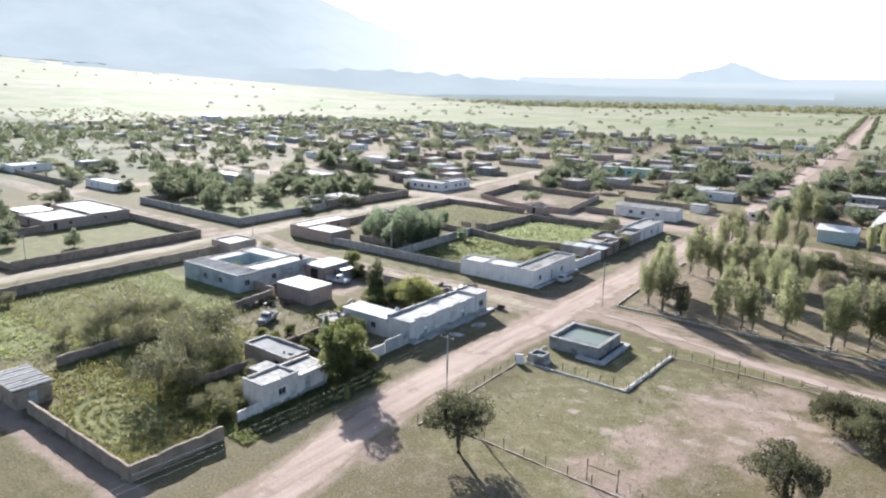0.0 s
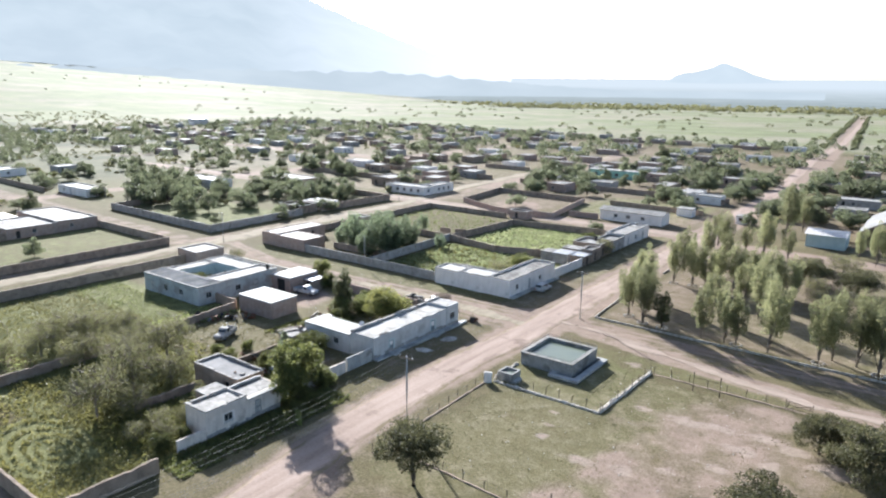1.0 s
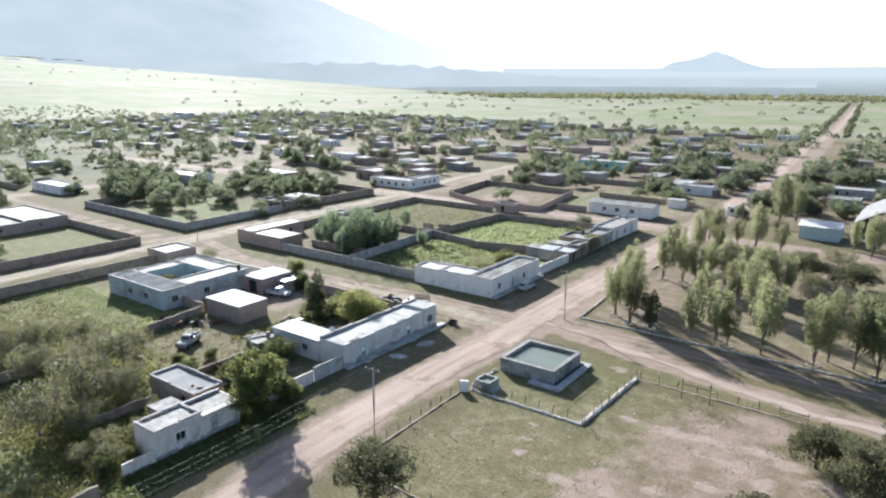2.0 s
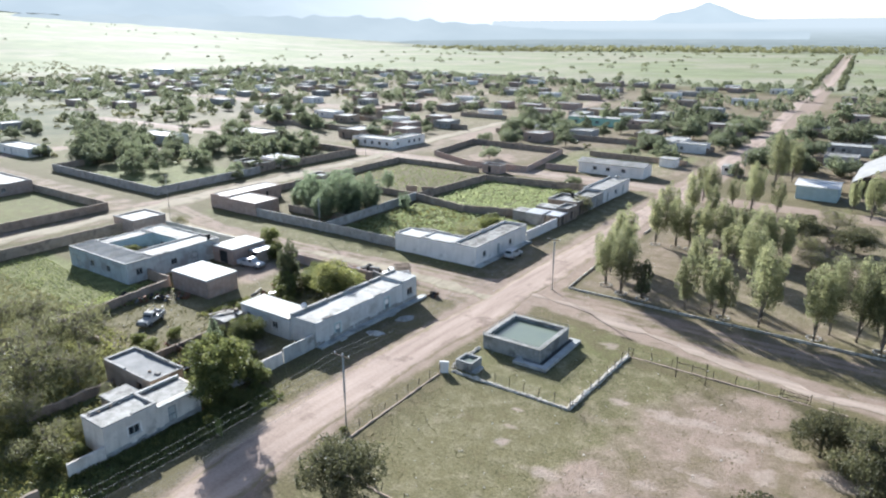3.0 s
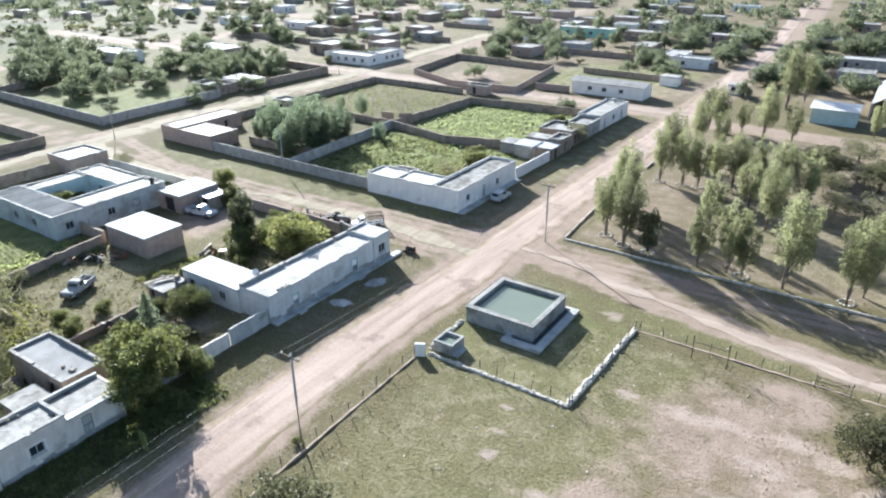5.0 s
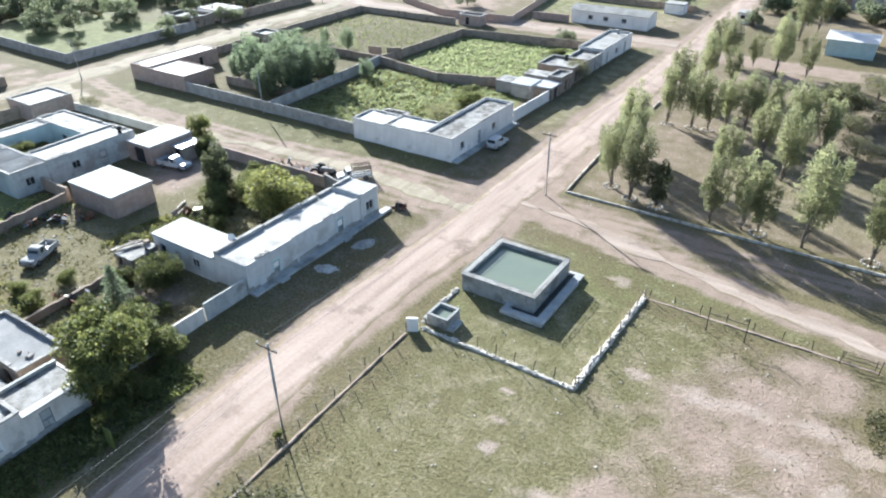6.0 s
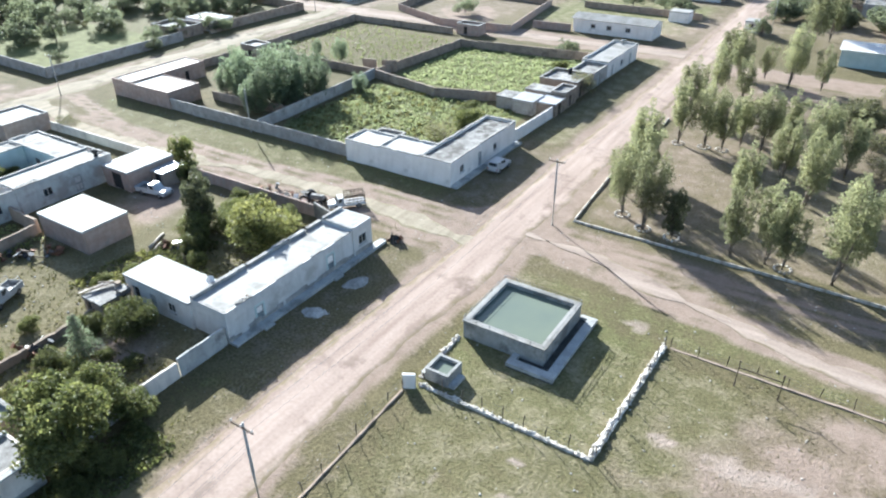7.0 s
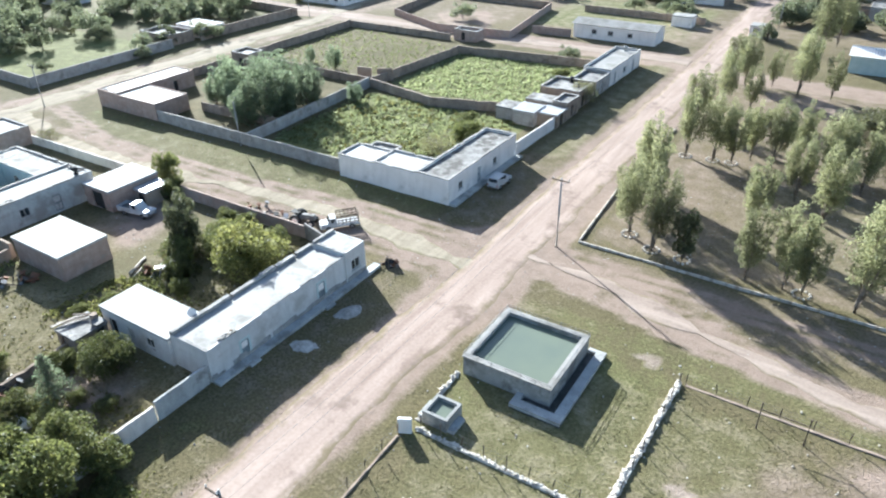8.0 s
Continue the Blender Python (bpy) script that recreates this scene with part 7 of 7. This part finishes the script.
for k, (x, y) in enumerate(((-40.3, 120.0), (-37.0, 117.8), (-33.5, 117.4), (-41.2, 146.4), (-37.5, 146.8), (-35.0, 147.0), (-21.5, 116.9), (-9.9, 116.6), (-2.3, 116.6))):
    root = thing("stone_ring", x, y, 0, 0, "ring of whitewashed stones round a park tree", "stone ring", "tree rings")
    for j in range(11):
        ob = new("stone", STONES[(j + k) % 6])
        ob.parent = root
        ob.matrix_basis = pose(0.85 * math.cos(j * 0.571), 0.85 * math.sin(j * 0.571), 0.08, 0, 0, j * 50) @ Matrix.Diagonal((0.42, 0.36, 0.32, 1))


# ---- the town beyond: houses and trees on a street grid ----
STREETS_X, STREETS_Y = (-50, -150, -253, -355), (107, 196, 296, 400, 500)
TAKEN = [(-280, 0, 0, 234), (-138, -105, 292, 318), (-104, -50, 232, 264)]
HOUSE_LABELS = ["%s house with a %s roof in the town" % (w, r) for w in ("white", "brick", "adobe", "grey block") for r in ("pale flat", "weathered flat")]
town_r = random.Random(21)
KINDS = [("white", "roof"), ("white", "roof_old"), ("brick", "roof"), ("brick", "roof_old"), ("adobe", "roof"), ("adobe", "roof_old"), ("block", "roof"), ("block", "roof_old")]
protos = []
for k, (w, rf) in enumerate(KINDS):
    for L, D in ((13, 7), (9, 8)):
        protos.append((w, rf, L, D, HOUSE_LABELS[k]))
built = {}


def town_house(x, y, k, turn):
    w, rf, L, D, label = protos[k]
    if k not in built:
        ob = building("house", x - L / 2, x + L / 2, y - D / 2, y + D / 2, 3.0 + 0.1 * (k % 4), M[w], M[rf], label, parapet=0.2, cornice=False, group="far town houses",
                      south=[(1.5, 2.5, 0.1, 2.1, "dark"), (4.5, 5.6, 1.0, 2.0, "window")], east=[(2.0, 3.1, 1.0, 2.0, "window")])
        built[k] = ob
    else:
        ob = copy_thing(built[k], pose(x, y, ground_z(x, y), 0, 0, turn))
    return ob


spots = []
for _ in range(2600):
    x, y = town_r.uniform(-640, 190), town_r.uniform(150, 590)
    if x > -40 and (y < 232 or town_r.random() < 0.35):
        continue
    edge = 560 - 0.12 * (x + 200) if x < -200 else 545
    if y > edge or any(abs(x - s) < 9 for s in STREETS_X) or any(abs(y - s) < 9 for s in STREETS_Y) or abs(x + 66) < 12 and y > 330:
        continue
    if any(a < x < b and c < y < d for a, b, c, d in TAKEN) or any((x - p) ** 2 + (y - q) ** 2 < 17 ** 2 for p, q in spots):
        continue
    if x < -400 and town_r.random() < 0.5 or x < -280 and y < 260 and town_r.random() < 0.75:
        continue
    spots.append((x, y))
    if len(spots) >= 230:
        break
for x, y in spots:
    town_house(x, y, town_r.choice((0, 2, 3, 4, 5, 6, 7, 8, 9, 10, 11, 12, 13, 14, 15)), town_r.choice((0, 0, 90, 180, 270)))
for k in range(46):
    x, y = spots[(k * 5) % len(spots)]
    a = (x - 14, y + 9) if k % 2 else (x - 12, y - 8)
    b = (x + 14, a[1]) if k % 3 else (a[0], y + 16)
    rough_wall("wall_%d" % (60 + k), a, b, 1.9, 0.3, M["adobe" if k % 3 else "block"], "low plot wall in the far town", 0.06, step=2.0)


def tree_clear(x, y):
    if any(abs(x - s) < 6 for s in STREETS_X) and y < 560 or any(abs(y - s) < 6 for s in STREETS_Y) and x > -420:
        return False
    if x > -155 and y < 236 and x < 30:
        return False
    if -216 < x < -155 and 95 < y < 116:
        return False
    return not any((x - p) ** 2 + (y - q) ** 2 < 8.5 ** 2 for p, q in spots)


count, near_count, far_trees = 0, 0, []
for _ in range(9000):
    x, y = town_r.uniform(-660, 200), town_r.uniform(90, 590)
    if not tree_clear(x, y) or (x > -40 and y < 236) or x > 30 and y < 200:
        continue
    if -208 < x < -160 and 118 < y < 142:
        continue
    s = town_r.uniform(0.6, 1.15)
    if y < 330 and x > -330 and near_count < 250:
        plant((far_a, far_b, far_c)[town_r.choice((0, 0, 1, 1, 2))], x, y, s, town_r.uniform(0.8, 1.15), town_r.uniform(0, 360), "far town trees")
        near_count += 1
    else:
        far_trees.append((x, y, s))
    count += 1
    if count >= 1500:
        break
tr = random.Random(77)
TOWN_TREES = ((-239, 146, 1.5), (-232, 140, 1.4), (-225, 134, 1.6), (-218, 130, 1.3), (-210, 136, 1.4), (-204, 141, 1.5), (-246, 153, 1.6), (-229, 151, 1.4), (-217, 147, 1.5), (-203, 170, 1.3), (-184, 182, 1.4), (-176, 187, 1.2), (-193, 176, 1.3), (-232, 237, 1.6), (-241, 230, 1.4), (-252, 236, 1.6), (-225, 233, 1.3), (-134, 277, 1.5), (-141, 283, 1.6), (-128, 281, 1.4), (-122, 277, 1.3), (-145, 287, 1.4), (-76, 288, 1.4), (-88, 341, 1.6), (-79, 337, 1.5), (-91, 290, 1.3), (-67, 236, 1.1), (-72, 240, 1.0), (-136, 409, 1.6), (-26, 309, 1.5), (-31, 318, 1.4), (-20, 306, 1.4), (-41, 335, 1.5), (-39, 327, 1.3), (-34, 377, 1.6), (-41, 271, 1.3), (-35, 267, 1.1), (-41, 246, 1.1), (-60, 268, 1.1), (-60, 278, 1.2), (-58, 312, 1.2), (-41, 300, 1.2), (-59, 325, 1.3), (-187, 128, 1.1), (-184, 134, 1.0), (-192, 131, 1.2), (-180, 146, 0.9), (-204, 168, 1.2), (-198, 162, 1.1), (-183, 172, 1.1), (-188, 167, 1.1), (-171, 180, 1.0), (-176, 176, 1.0), (-210, 130, 1.1), (-205, 137, 1.0), (-75, 252, 1.0), (-44.6, 291, 1.0), (-43.5, 241, 0.9), (-44, 222, 0.8), (-118, 274, 1.1), (-125, 268, 1.0), (-105, 275, 1.0))
for _ in range(400):
    x, y = tr.uniform(-148, -12), tr.uniform(236, 345)
    if tree_clear(x, y) and not any(a < x < b and c < y < d for a, b, c, d in TAKEN) and abs(x + 50) > 8 and abs(y - 262) > 3 and abs(y - 304) > 3:
        TOWN_TREES += ((x, y, tr.uniform(0.7, 1.2)),)
    if len(TOWN_TREES) > 125:
        break
for x, y, s in ((-256, 157, 1.3), (-240, 152, 1.3), (-232, 160, 1.4), (-220, 151, 1.2), (-214, 160, 1.2), (-247, 148, 1.1), (-206, 155, 1.1), (-186, 149, 1.3), (-200, 172, 1.1), (-190, 178, 1.1), (-178, 172, 1.2), (-168, 176, 1.0), (-176, 163, 1.0), (-230, 142, 1.0), (-222, 138, 1.0), (-198, 145, 0.9), (-262, 170, 1.3), (-270, 160, 1.3), (-166, 124, 0.5), (-196, 62, 1.0), (-190, 70, 0.9), (-176, 64, 0.8), (-206, 74, 1.2), (-116, 208, 0.9), (-76, 184, 0.7), (-70, 163, 0.6), (-164, 74, 0.8)) + TOWN_TREES:
    plant((far_a, far_b)[int(s * 10) % 2], x, y, s, 1.0, x * 17, "trees in the walled plots")
# open shrub land and the plain: many low bushes and single trees, each kind one sheet of leaves


def scattered(name, pts, size, leaves, leaf_size, mat, label, seed, flat=0.6):
    r = np.random.default_rng(seed)
    all_pts = []
    for x, y, s in pts:
        d = r.normal(size=(leaves, 3))
        d /= np.linalg.norm(d, axis=1)[:, None]
        d *= (size * s * r.uniform(0.4, 1, leaves) ** 0.5)[:, None]
        d[:, 2] = np.abs(d[:, 2]) * flat * 1.4
        all_pts.append(d + (x, y, ground_z(x, y) + 0.12 * size * s))
    v, f = cards(np.concatenate(all_pts), leaf_size, r, 0.0, 0.7)
    return tagged(part(name, quads_mesh(name, v, f), mat), label, "shrubs", "", "stuff")


scattered("far_town_trees", far_trees, 3.6, 130, 1.1, M["town"], "rounded trees among the far houses", 4, 0.9)
pts = []
for _ in range(1500):
    x, y = town_r.uniform(-900, -215), town_r.uniform(40, 460)
    if town_r.random() < 0.25 + 0.75 * (x < -290):
        pts.append((x, y, town_r.uniform(0.5, 1.5)))
scattered("shrub_land", pts, 1.7, 46, 0.8, M["scrub"], "grey-green shrubs on the dry land west of town", 1)
pts = []
for _ in range(330):
    x = town_r.uniform(-1000, 900)
    y = town_r.uniform(600, 1600)
    pts.append((x, y, town_r.uniform(0.5, 1.7)))
for _ in range(30):
    x, y = town_r.uniform(-2200, -800), town_r.uniform(300, 1300)
    pts.append((x, y, town_r.uniform(0.6, 1.6)))
for k in range(70):
    q = k / 69
    pts.append((-66 - 70 * q - 9 + town_r.uniform(-2, 2), 575 + 850 * q, town_r.uniform(0.5, 1.1)))
    pts.append((-66 - 70 * q + 9 + town_r.uniform(-2, 2), 575 + 850 * q, town_r.uniform(0.4, 0.8)))
scattered("plain_trees", pts, 3.2, 60, 1.5, M["oak"], "scattered dark trees on the open plain", 2)
pts = []
for _ in range(1500):
    a, d = radians(town_r.uniform(-12, 60)), town_r.uniform(1550, 2050)
    x, y = -d * math.sin(a), d * math.cos(a)
    if 1.6 * max(0, -x - 0.55 * y - 60) > d - 1560:
        continue
    pts.append((x, y, town_r.uniform(0.6, 1.7)))
scattered("far_woods", pts, 5.5, 26, 4.0, M["scrub"], "dark belt of scrub woodland at the valley's edge", 3)


# ---- field growth ----
def growth(name, x0, x1, y0, y1, step, size, mat, label, seed, rows=False, gaps=0.2, blades=5, height=0.3, furrow=None):
    """Crop or weed plants: upright leaves in rows or scattered tufts, one mesh."""
    r = np.random.default_rng(seed)
    n, m = int((x1 - x0) / step), int((y1 - y0) / (step * (1.6 if rows else 1.0)))
    xs, ys = np.meshgrid(np.linspace(x0, x1, n), np.linspace(y0, y1, m), indexing="ij")
    j = 0.25 if rows else 0.9
    xs = xs + r.normal(size=xs.shape) * step * 0.5
    ys = ys + r.normal(size=ys.shape) * step * j * 0.4 + (0.35 * (xs - x0) * -0.36 if rows else 0)
    keep = (wave(xs, ys, 5, seed) * 0.5 + r.uniform(-0.5, 0.5, xs.shape)) > gaps - 0.55
    keep &= (xs > x0 - 0.2) & (xs < x1 + 0.2) & (ys > y0 - 0.2) & (ys < y1 + 0.2)
    if furrow:
        fx, fy, rx, ry, pitch = furrow
        ring = np.sqrt(((xs - fx) / rx) ** 2 + ((ys - fy) / ry) ** 2)
        inside = ring + 0.12 * wave(xs, ys, 5, seed + 2) < 1
        keep &= ~inside | (xs > fx + rx * 0.45) | (np.sin(ring * ry / pitch * 6.283 + 0.5 * wave(xs, ys, 7, seed + 3)) > 0.1)
    px, py = xs[keep], ys[keep]
    base = np.stack([px, py, np.full_like(px, height * 0.45)], axis=1)
    hgt = 0.75 + 0.45 * wave(px, py, 4, seed + 5)
    c = np.repeat(base, blades, axis=0)
    c += r.normal(size=c.shape) * (0.16 * size / 0.4, 0.16 * size / 0.4, 0.10 * min(1, height * 3))
    c[:, 2] *= np.repeat(np.clip(hgt, 0.4, 1.5), blades)
    v, f = cards(c, size, r, 0.45 if height > 0.1 else 0.0, 0.5)
    return tagged(part(name, quads_mesh(name, v, f), mat), label, "plants", "", "stuff")


growth("crop_plants", -81.5, -60.0, 31.4, 46.5, 0.30, 0.24, M["beans"], "low olive bean plants and ringed furrows in the walled field", 1, False, 0.02, 6, 0.55, (-71.5, 36.6, 9.5, 4.6, 1.05))
growth("weeds", -93.5, -66.5, 42.0, 60.0, 0.40, 0.28, M["beans"], "rank green weeds between the scrub", 2, False, 0.2, 5, 0.6)
growth("weeds", -132.0, -96.0, 44.0, 58.0, 0.42, 0.24, M["beans"], "green weeds and low crops in the long field", 3, False, 0.25, 5, 0.45)
growth("crop_plants", -132.0, -97.5, 57.0, 66.5, 0.42, 0.24, M["dry"], "ripening ochre crop in the long field", 31, False, 0.25, 5, 0.45)
growth("crop_plants", -132.0, -98.5, 66.0, 75.5, 0.42, 0.24, M["crop"], "pale green crop rows beside the courtyard house", 32, True, 0.1, 6, 0.4)
growth("verge_grass", -60.6, -55.2, 36.0, 75.5, 0.3, 0.14, M["beans"], "short olive grass along the house fronts", 33, False, 0.8, 4, 0.06)
# Dark blades added over the house's shadow to deepen the shade.
growth("verge_grass", -60.5, -55.8, 42.0, 66.0, 0.22, 0.26, M["leaf"], "rank grass, darkened for the shade before the house", 34, False, -0.1, 7, 0.36)
growth("weeds", -83.6, -78.6, 75.0, 83.0, 0.32, 0.34, M["lime"], "yellow-green weeds between the shed and the lean-to", 41, False, 0.35, 6, 0.6)
growth("weeds", -82.0, -76.4, 82.5, 88.6, 0.32, 0.32, M["leaf"], "rank weeds round the old logs", 42, False, 0.3, 6, 0.7)
growth("weeds", -93.4, -82.2, 34.6, 44.0, 0.4, 0.32, M["beans"], "rank green weeds beside the hut", 21, False, 0.15, 5, 0.5)
growth("weeds", -132.0, -95.5, 20.0, 46.0, 0.55, 0.34, M["crop"], "green weeds in the southern field", 22, False, 0.3, 5, 0.4)
growth("crop_plants", -98.6, -67.8, 121.0, 146.0, 0.5, 0.38, M["squash"], "lush squash plants in the walled field", 4, False, 0.3, 6, 0.5)
growth("crop_plants", -98.0, -69.0, 152.0, 179.0, 0.55, 0.4, M["squash"], "lush green plants in the upper walled field", 5, False, 0.3, 6, 0.45)
growth("weeds", -134.0, -103.0, 153.0, 185.0, 0.8, 0.4, M["crop"], "rows of pale green weeds in the ploughed plot", 6, True, 0.3, 5, 0.45)
growth("weeds", -98.0, -76.5, 60.0, 79.0, 0.45, 0.2, M["beans"], "low green weeds in the yard", 7, False, 0.55, 5, 0.15)
growth("weeds", -80.5, -67.5, 80.8, 99.0, 0.45, 0.26, M["beans"], "rank weeds behind the street house", 23, False, 0.45, 5, 0.3)
growth("weeds", -75.5, -62.8, 60.6, 71.5, 0.45, 0.28, M["beans"], "rank weeds in the walled yard", 24, False, 0.4, 5, 0.35)
growth("weeds", -72.8, -65.0, 40.5, 52.0, 0.36, 0.34, M["lime"], "yellow-green weeds beside the house", 35, False, 0.45, 6, 0.75)
growth("weeds", -93.0, -76.5, 58.0, 64.5, 0.4, 0.34, M["lime"], "yellow-green weeds along the yard's edge", 36, False, 0.5, 6, 0.6)
growth("weeds", -80.0, -72.5, 76.5, 84.5, 0.4, 0.3, M["lime"], "weeds behind the lean-to", 37, False, 0.55, 6, 0.5)
growth("weeds", -73.5, -62.8, 60.8, 68.5, 0.34, 0.32, M["leaf"], "rank dark weeds behind the store", 38, False, 0.2, 6, 0.6)
growth("weeds", -101.5, -95.0, 60.0, 78.5, 0.42, 0.34, M["crop"], "green weeds along the tumbled wall", 39, False, 0.35, 6, 0.6)
growth("weeds", -98.6, -68.0, 121.0, 146.0, 0.9, 0.5, M["beans"], "darker weeds among the squash", 40, False, 0.72, 8, 0.8)
growth("grass_tufts", -44.0, 6.0, 58.5, 97.0, 0.5, 0.13, M["turf"], "short dry grass tufts in the pasture", 8, False, 0.8, 4, 0.05)
growth("grass_tufts", -60.0, -53.5, 36.0, 98.0, 0.5, 0.13, M["turf"], "dry verge grass beside the road", 9, False, 0.8, 4, 0.05)
growth("grass_tufts", -46.0, -34.0, 62.0, 104.0, 0.5, 0.13, M["turf"], "dry verge grass by the tank", 10, False, 0.8, 4, 0.05)
growth("grass_tufts", -132.0, -54.0, 98.5, 115.5, 0.5, 0.13, M["turf"], "dry grass on the cross street", 11, False, 0.8, 4, 0.05)
growth("grass_tufts", -42.0, 4.0, 116.0, 182.0, 0.5, 0.13, M["turf"], "dry grass under the park trees", 12, False, 0.8, 4, 0.05)
growth("grass_tufts", -100.0, -60.0, 10.0, 29.0, 0.5, 0.13, M["turf"], "dry grass beside the field wall", 13, False, 0.8, 4, 0.05)
growth("grass_tufts", -152.0, -134.0, 20.0, 100.0, 0.5, 0.13, M["turf"], "dry grass on the western street", 14, False, 0.8, 4, 0.05)


def pebbles(name, x0, x1, y0, y1, n, size, mat, label, seed):
    """Small loose stones lying on the ground, one mesh."""
    r = np.random.default_rng(seed)
    c = np.stack([r.uniform(x0, x1, n), r.uniform(y0, y1, n), np.full(n, 0.03)], axis=1)
    s = size * r.uniform(0.4, 1.6, n)
    base = np.array([(-1, -1, -0.5), (1, -1, -0.5), (1, 1, -0.5), (-1, 1, -0.5), (-0.6, -0.7, 0.5), (0.7, -0.5, 0.6), (0.5, 0.7, 0.45), (-0.7, 0.6, 0.55)]) * 0.5
    a = r.uniform(0, 6.28, n)
    ca, sa = np.cos(a), np.sin(a)
    v = base[None] * s[:, None, None] * r.uniform(0.7, 1.3, (n, 1, 3))
    v = np.stack([v[..., 0] * ca[:, None] - v[..., 1] * sa[:, None], v[..., 0] * sa[:, None] + v[..., 1] * ca[:, None], v[..., 2]], axis=-1) + c[:, None]
    q = np.array([(4, 5, 6, 7), (0, 1, 5, 4), (1, 2, 6, 5), (2, 3, 7, 6), (3, 0, 4, 7)])
    f = (np.arange(n)[:, None, None] * 8 + q[None]).reshape(-1, 4)
    return tagged(part(name, quads_mesh(name, v.reshape(-1, 3), f), mat), label, "stones", "", "stuff")


pebbles("loose_stones", -46, -4, 58, 100, 260, 0.10, M["stone"], "loose pale stones scattered on the pasture", 1)
pebbles("loose_stones", -62, -44, 40, 125, 300, 0.09, M["rubble"], "loose stones along the dirt road", 2)
pebbles("loose_stones", -96, -62, 60, 100, 260, 0.14, M["rubble"], "stones and rubble in the yards", 3)
pebbles("loose_stones", -140, -50, 99, 115, 260, 0.10, M["rubble"], "loose stones on the cross street", 4)
pebbles("loose_stones", -44, 4, 98, 150, 260, 0.10, M["rubble"], "loose stones by the park kerb", 5)


def old_log(x0, y0, x1, y1, thick, label):
    """A felled, slightly crooked trunk lying on the ground."""
    root = thing("log", (x0 + x1) / 2, (y0 + y1) / 2, label=label, category="log")
    h = Vector(((x1 - x0) / 2, (y1 - y0) / 2, 0))
    up = Vector((0, 0, thick * 0.8))
    bm = bmesh.new()
    tube(bm, [up - h, up - h * 0.3 + Vector((0.08, 0, 0)), up + h * 0.4 - Vector((0.05, 0, 0.02)), up + h], [thick, thick * 0.95, thick * 0.85, thick * 0.7], 8)
    part("stem", bm, M["kerb"], root, smooth=True)
    return root


old_log(-82.9, 84.0, -84.3, 87.0, 0.2, "pale weathered log lying in the yard")
old_log(-82.0, 83.7, -82.9, 85.6, 0.12, "thin pale log lying beside the weeds")


def tarpaulin(x, y, w, d, seed):
    """A crumpled sheet thrown over a heap, with a thickness."""
    r = random.Random(seed)
    root = thing("tarpaulin", x, y, label="crumpled white tarpaulin thrown over a heap", category="tarpaulin")
    n, bm = 9, bmesh.new()
    rows = []
    for i in range(n + 1):
        for j in range(n + 1):
            u, v = i / n * 2 - 1, j / n * 2 - 1
            e = 1 - max(abs(u), abs(v)) ** 3
            z = 0.02 + e * (0.55 + 0.12 * math.sin(5 * u + 2 * v) + r.uniform(-0.07, 0.07))
            rows.append(bm.verts.new((u * w / 2 * r.uniform(0.9, 1.06), v * d / 2 * r.uniform(0.9, 1.06), z)))
    for i in range(n):
        for j in range(n):
            k = i * (n + 1) + j
            bm.faces.new((rows[k], rows[k + n + 1], rows[k + n + 2], rows[k + 1]))
    bmesh.ops.recalc_face_normals(bm, faces=bm.faces)
    bmesh.ops.solidify(bm, geom=bm.faces[:], thickness=0.015)
    part("cover", bm, M["white"], root)
    return root


tarpaulin(-71.2, 65.2, 2.3, 1.6, 5)
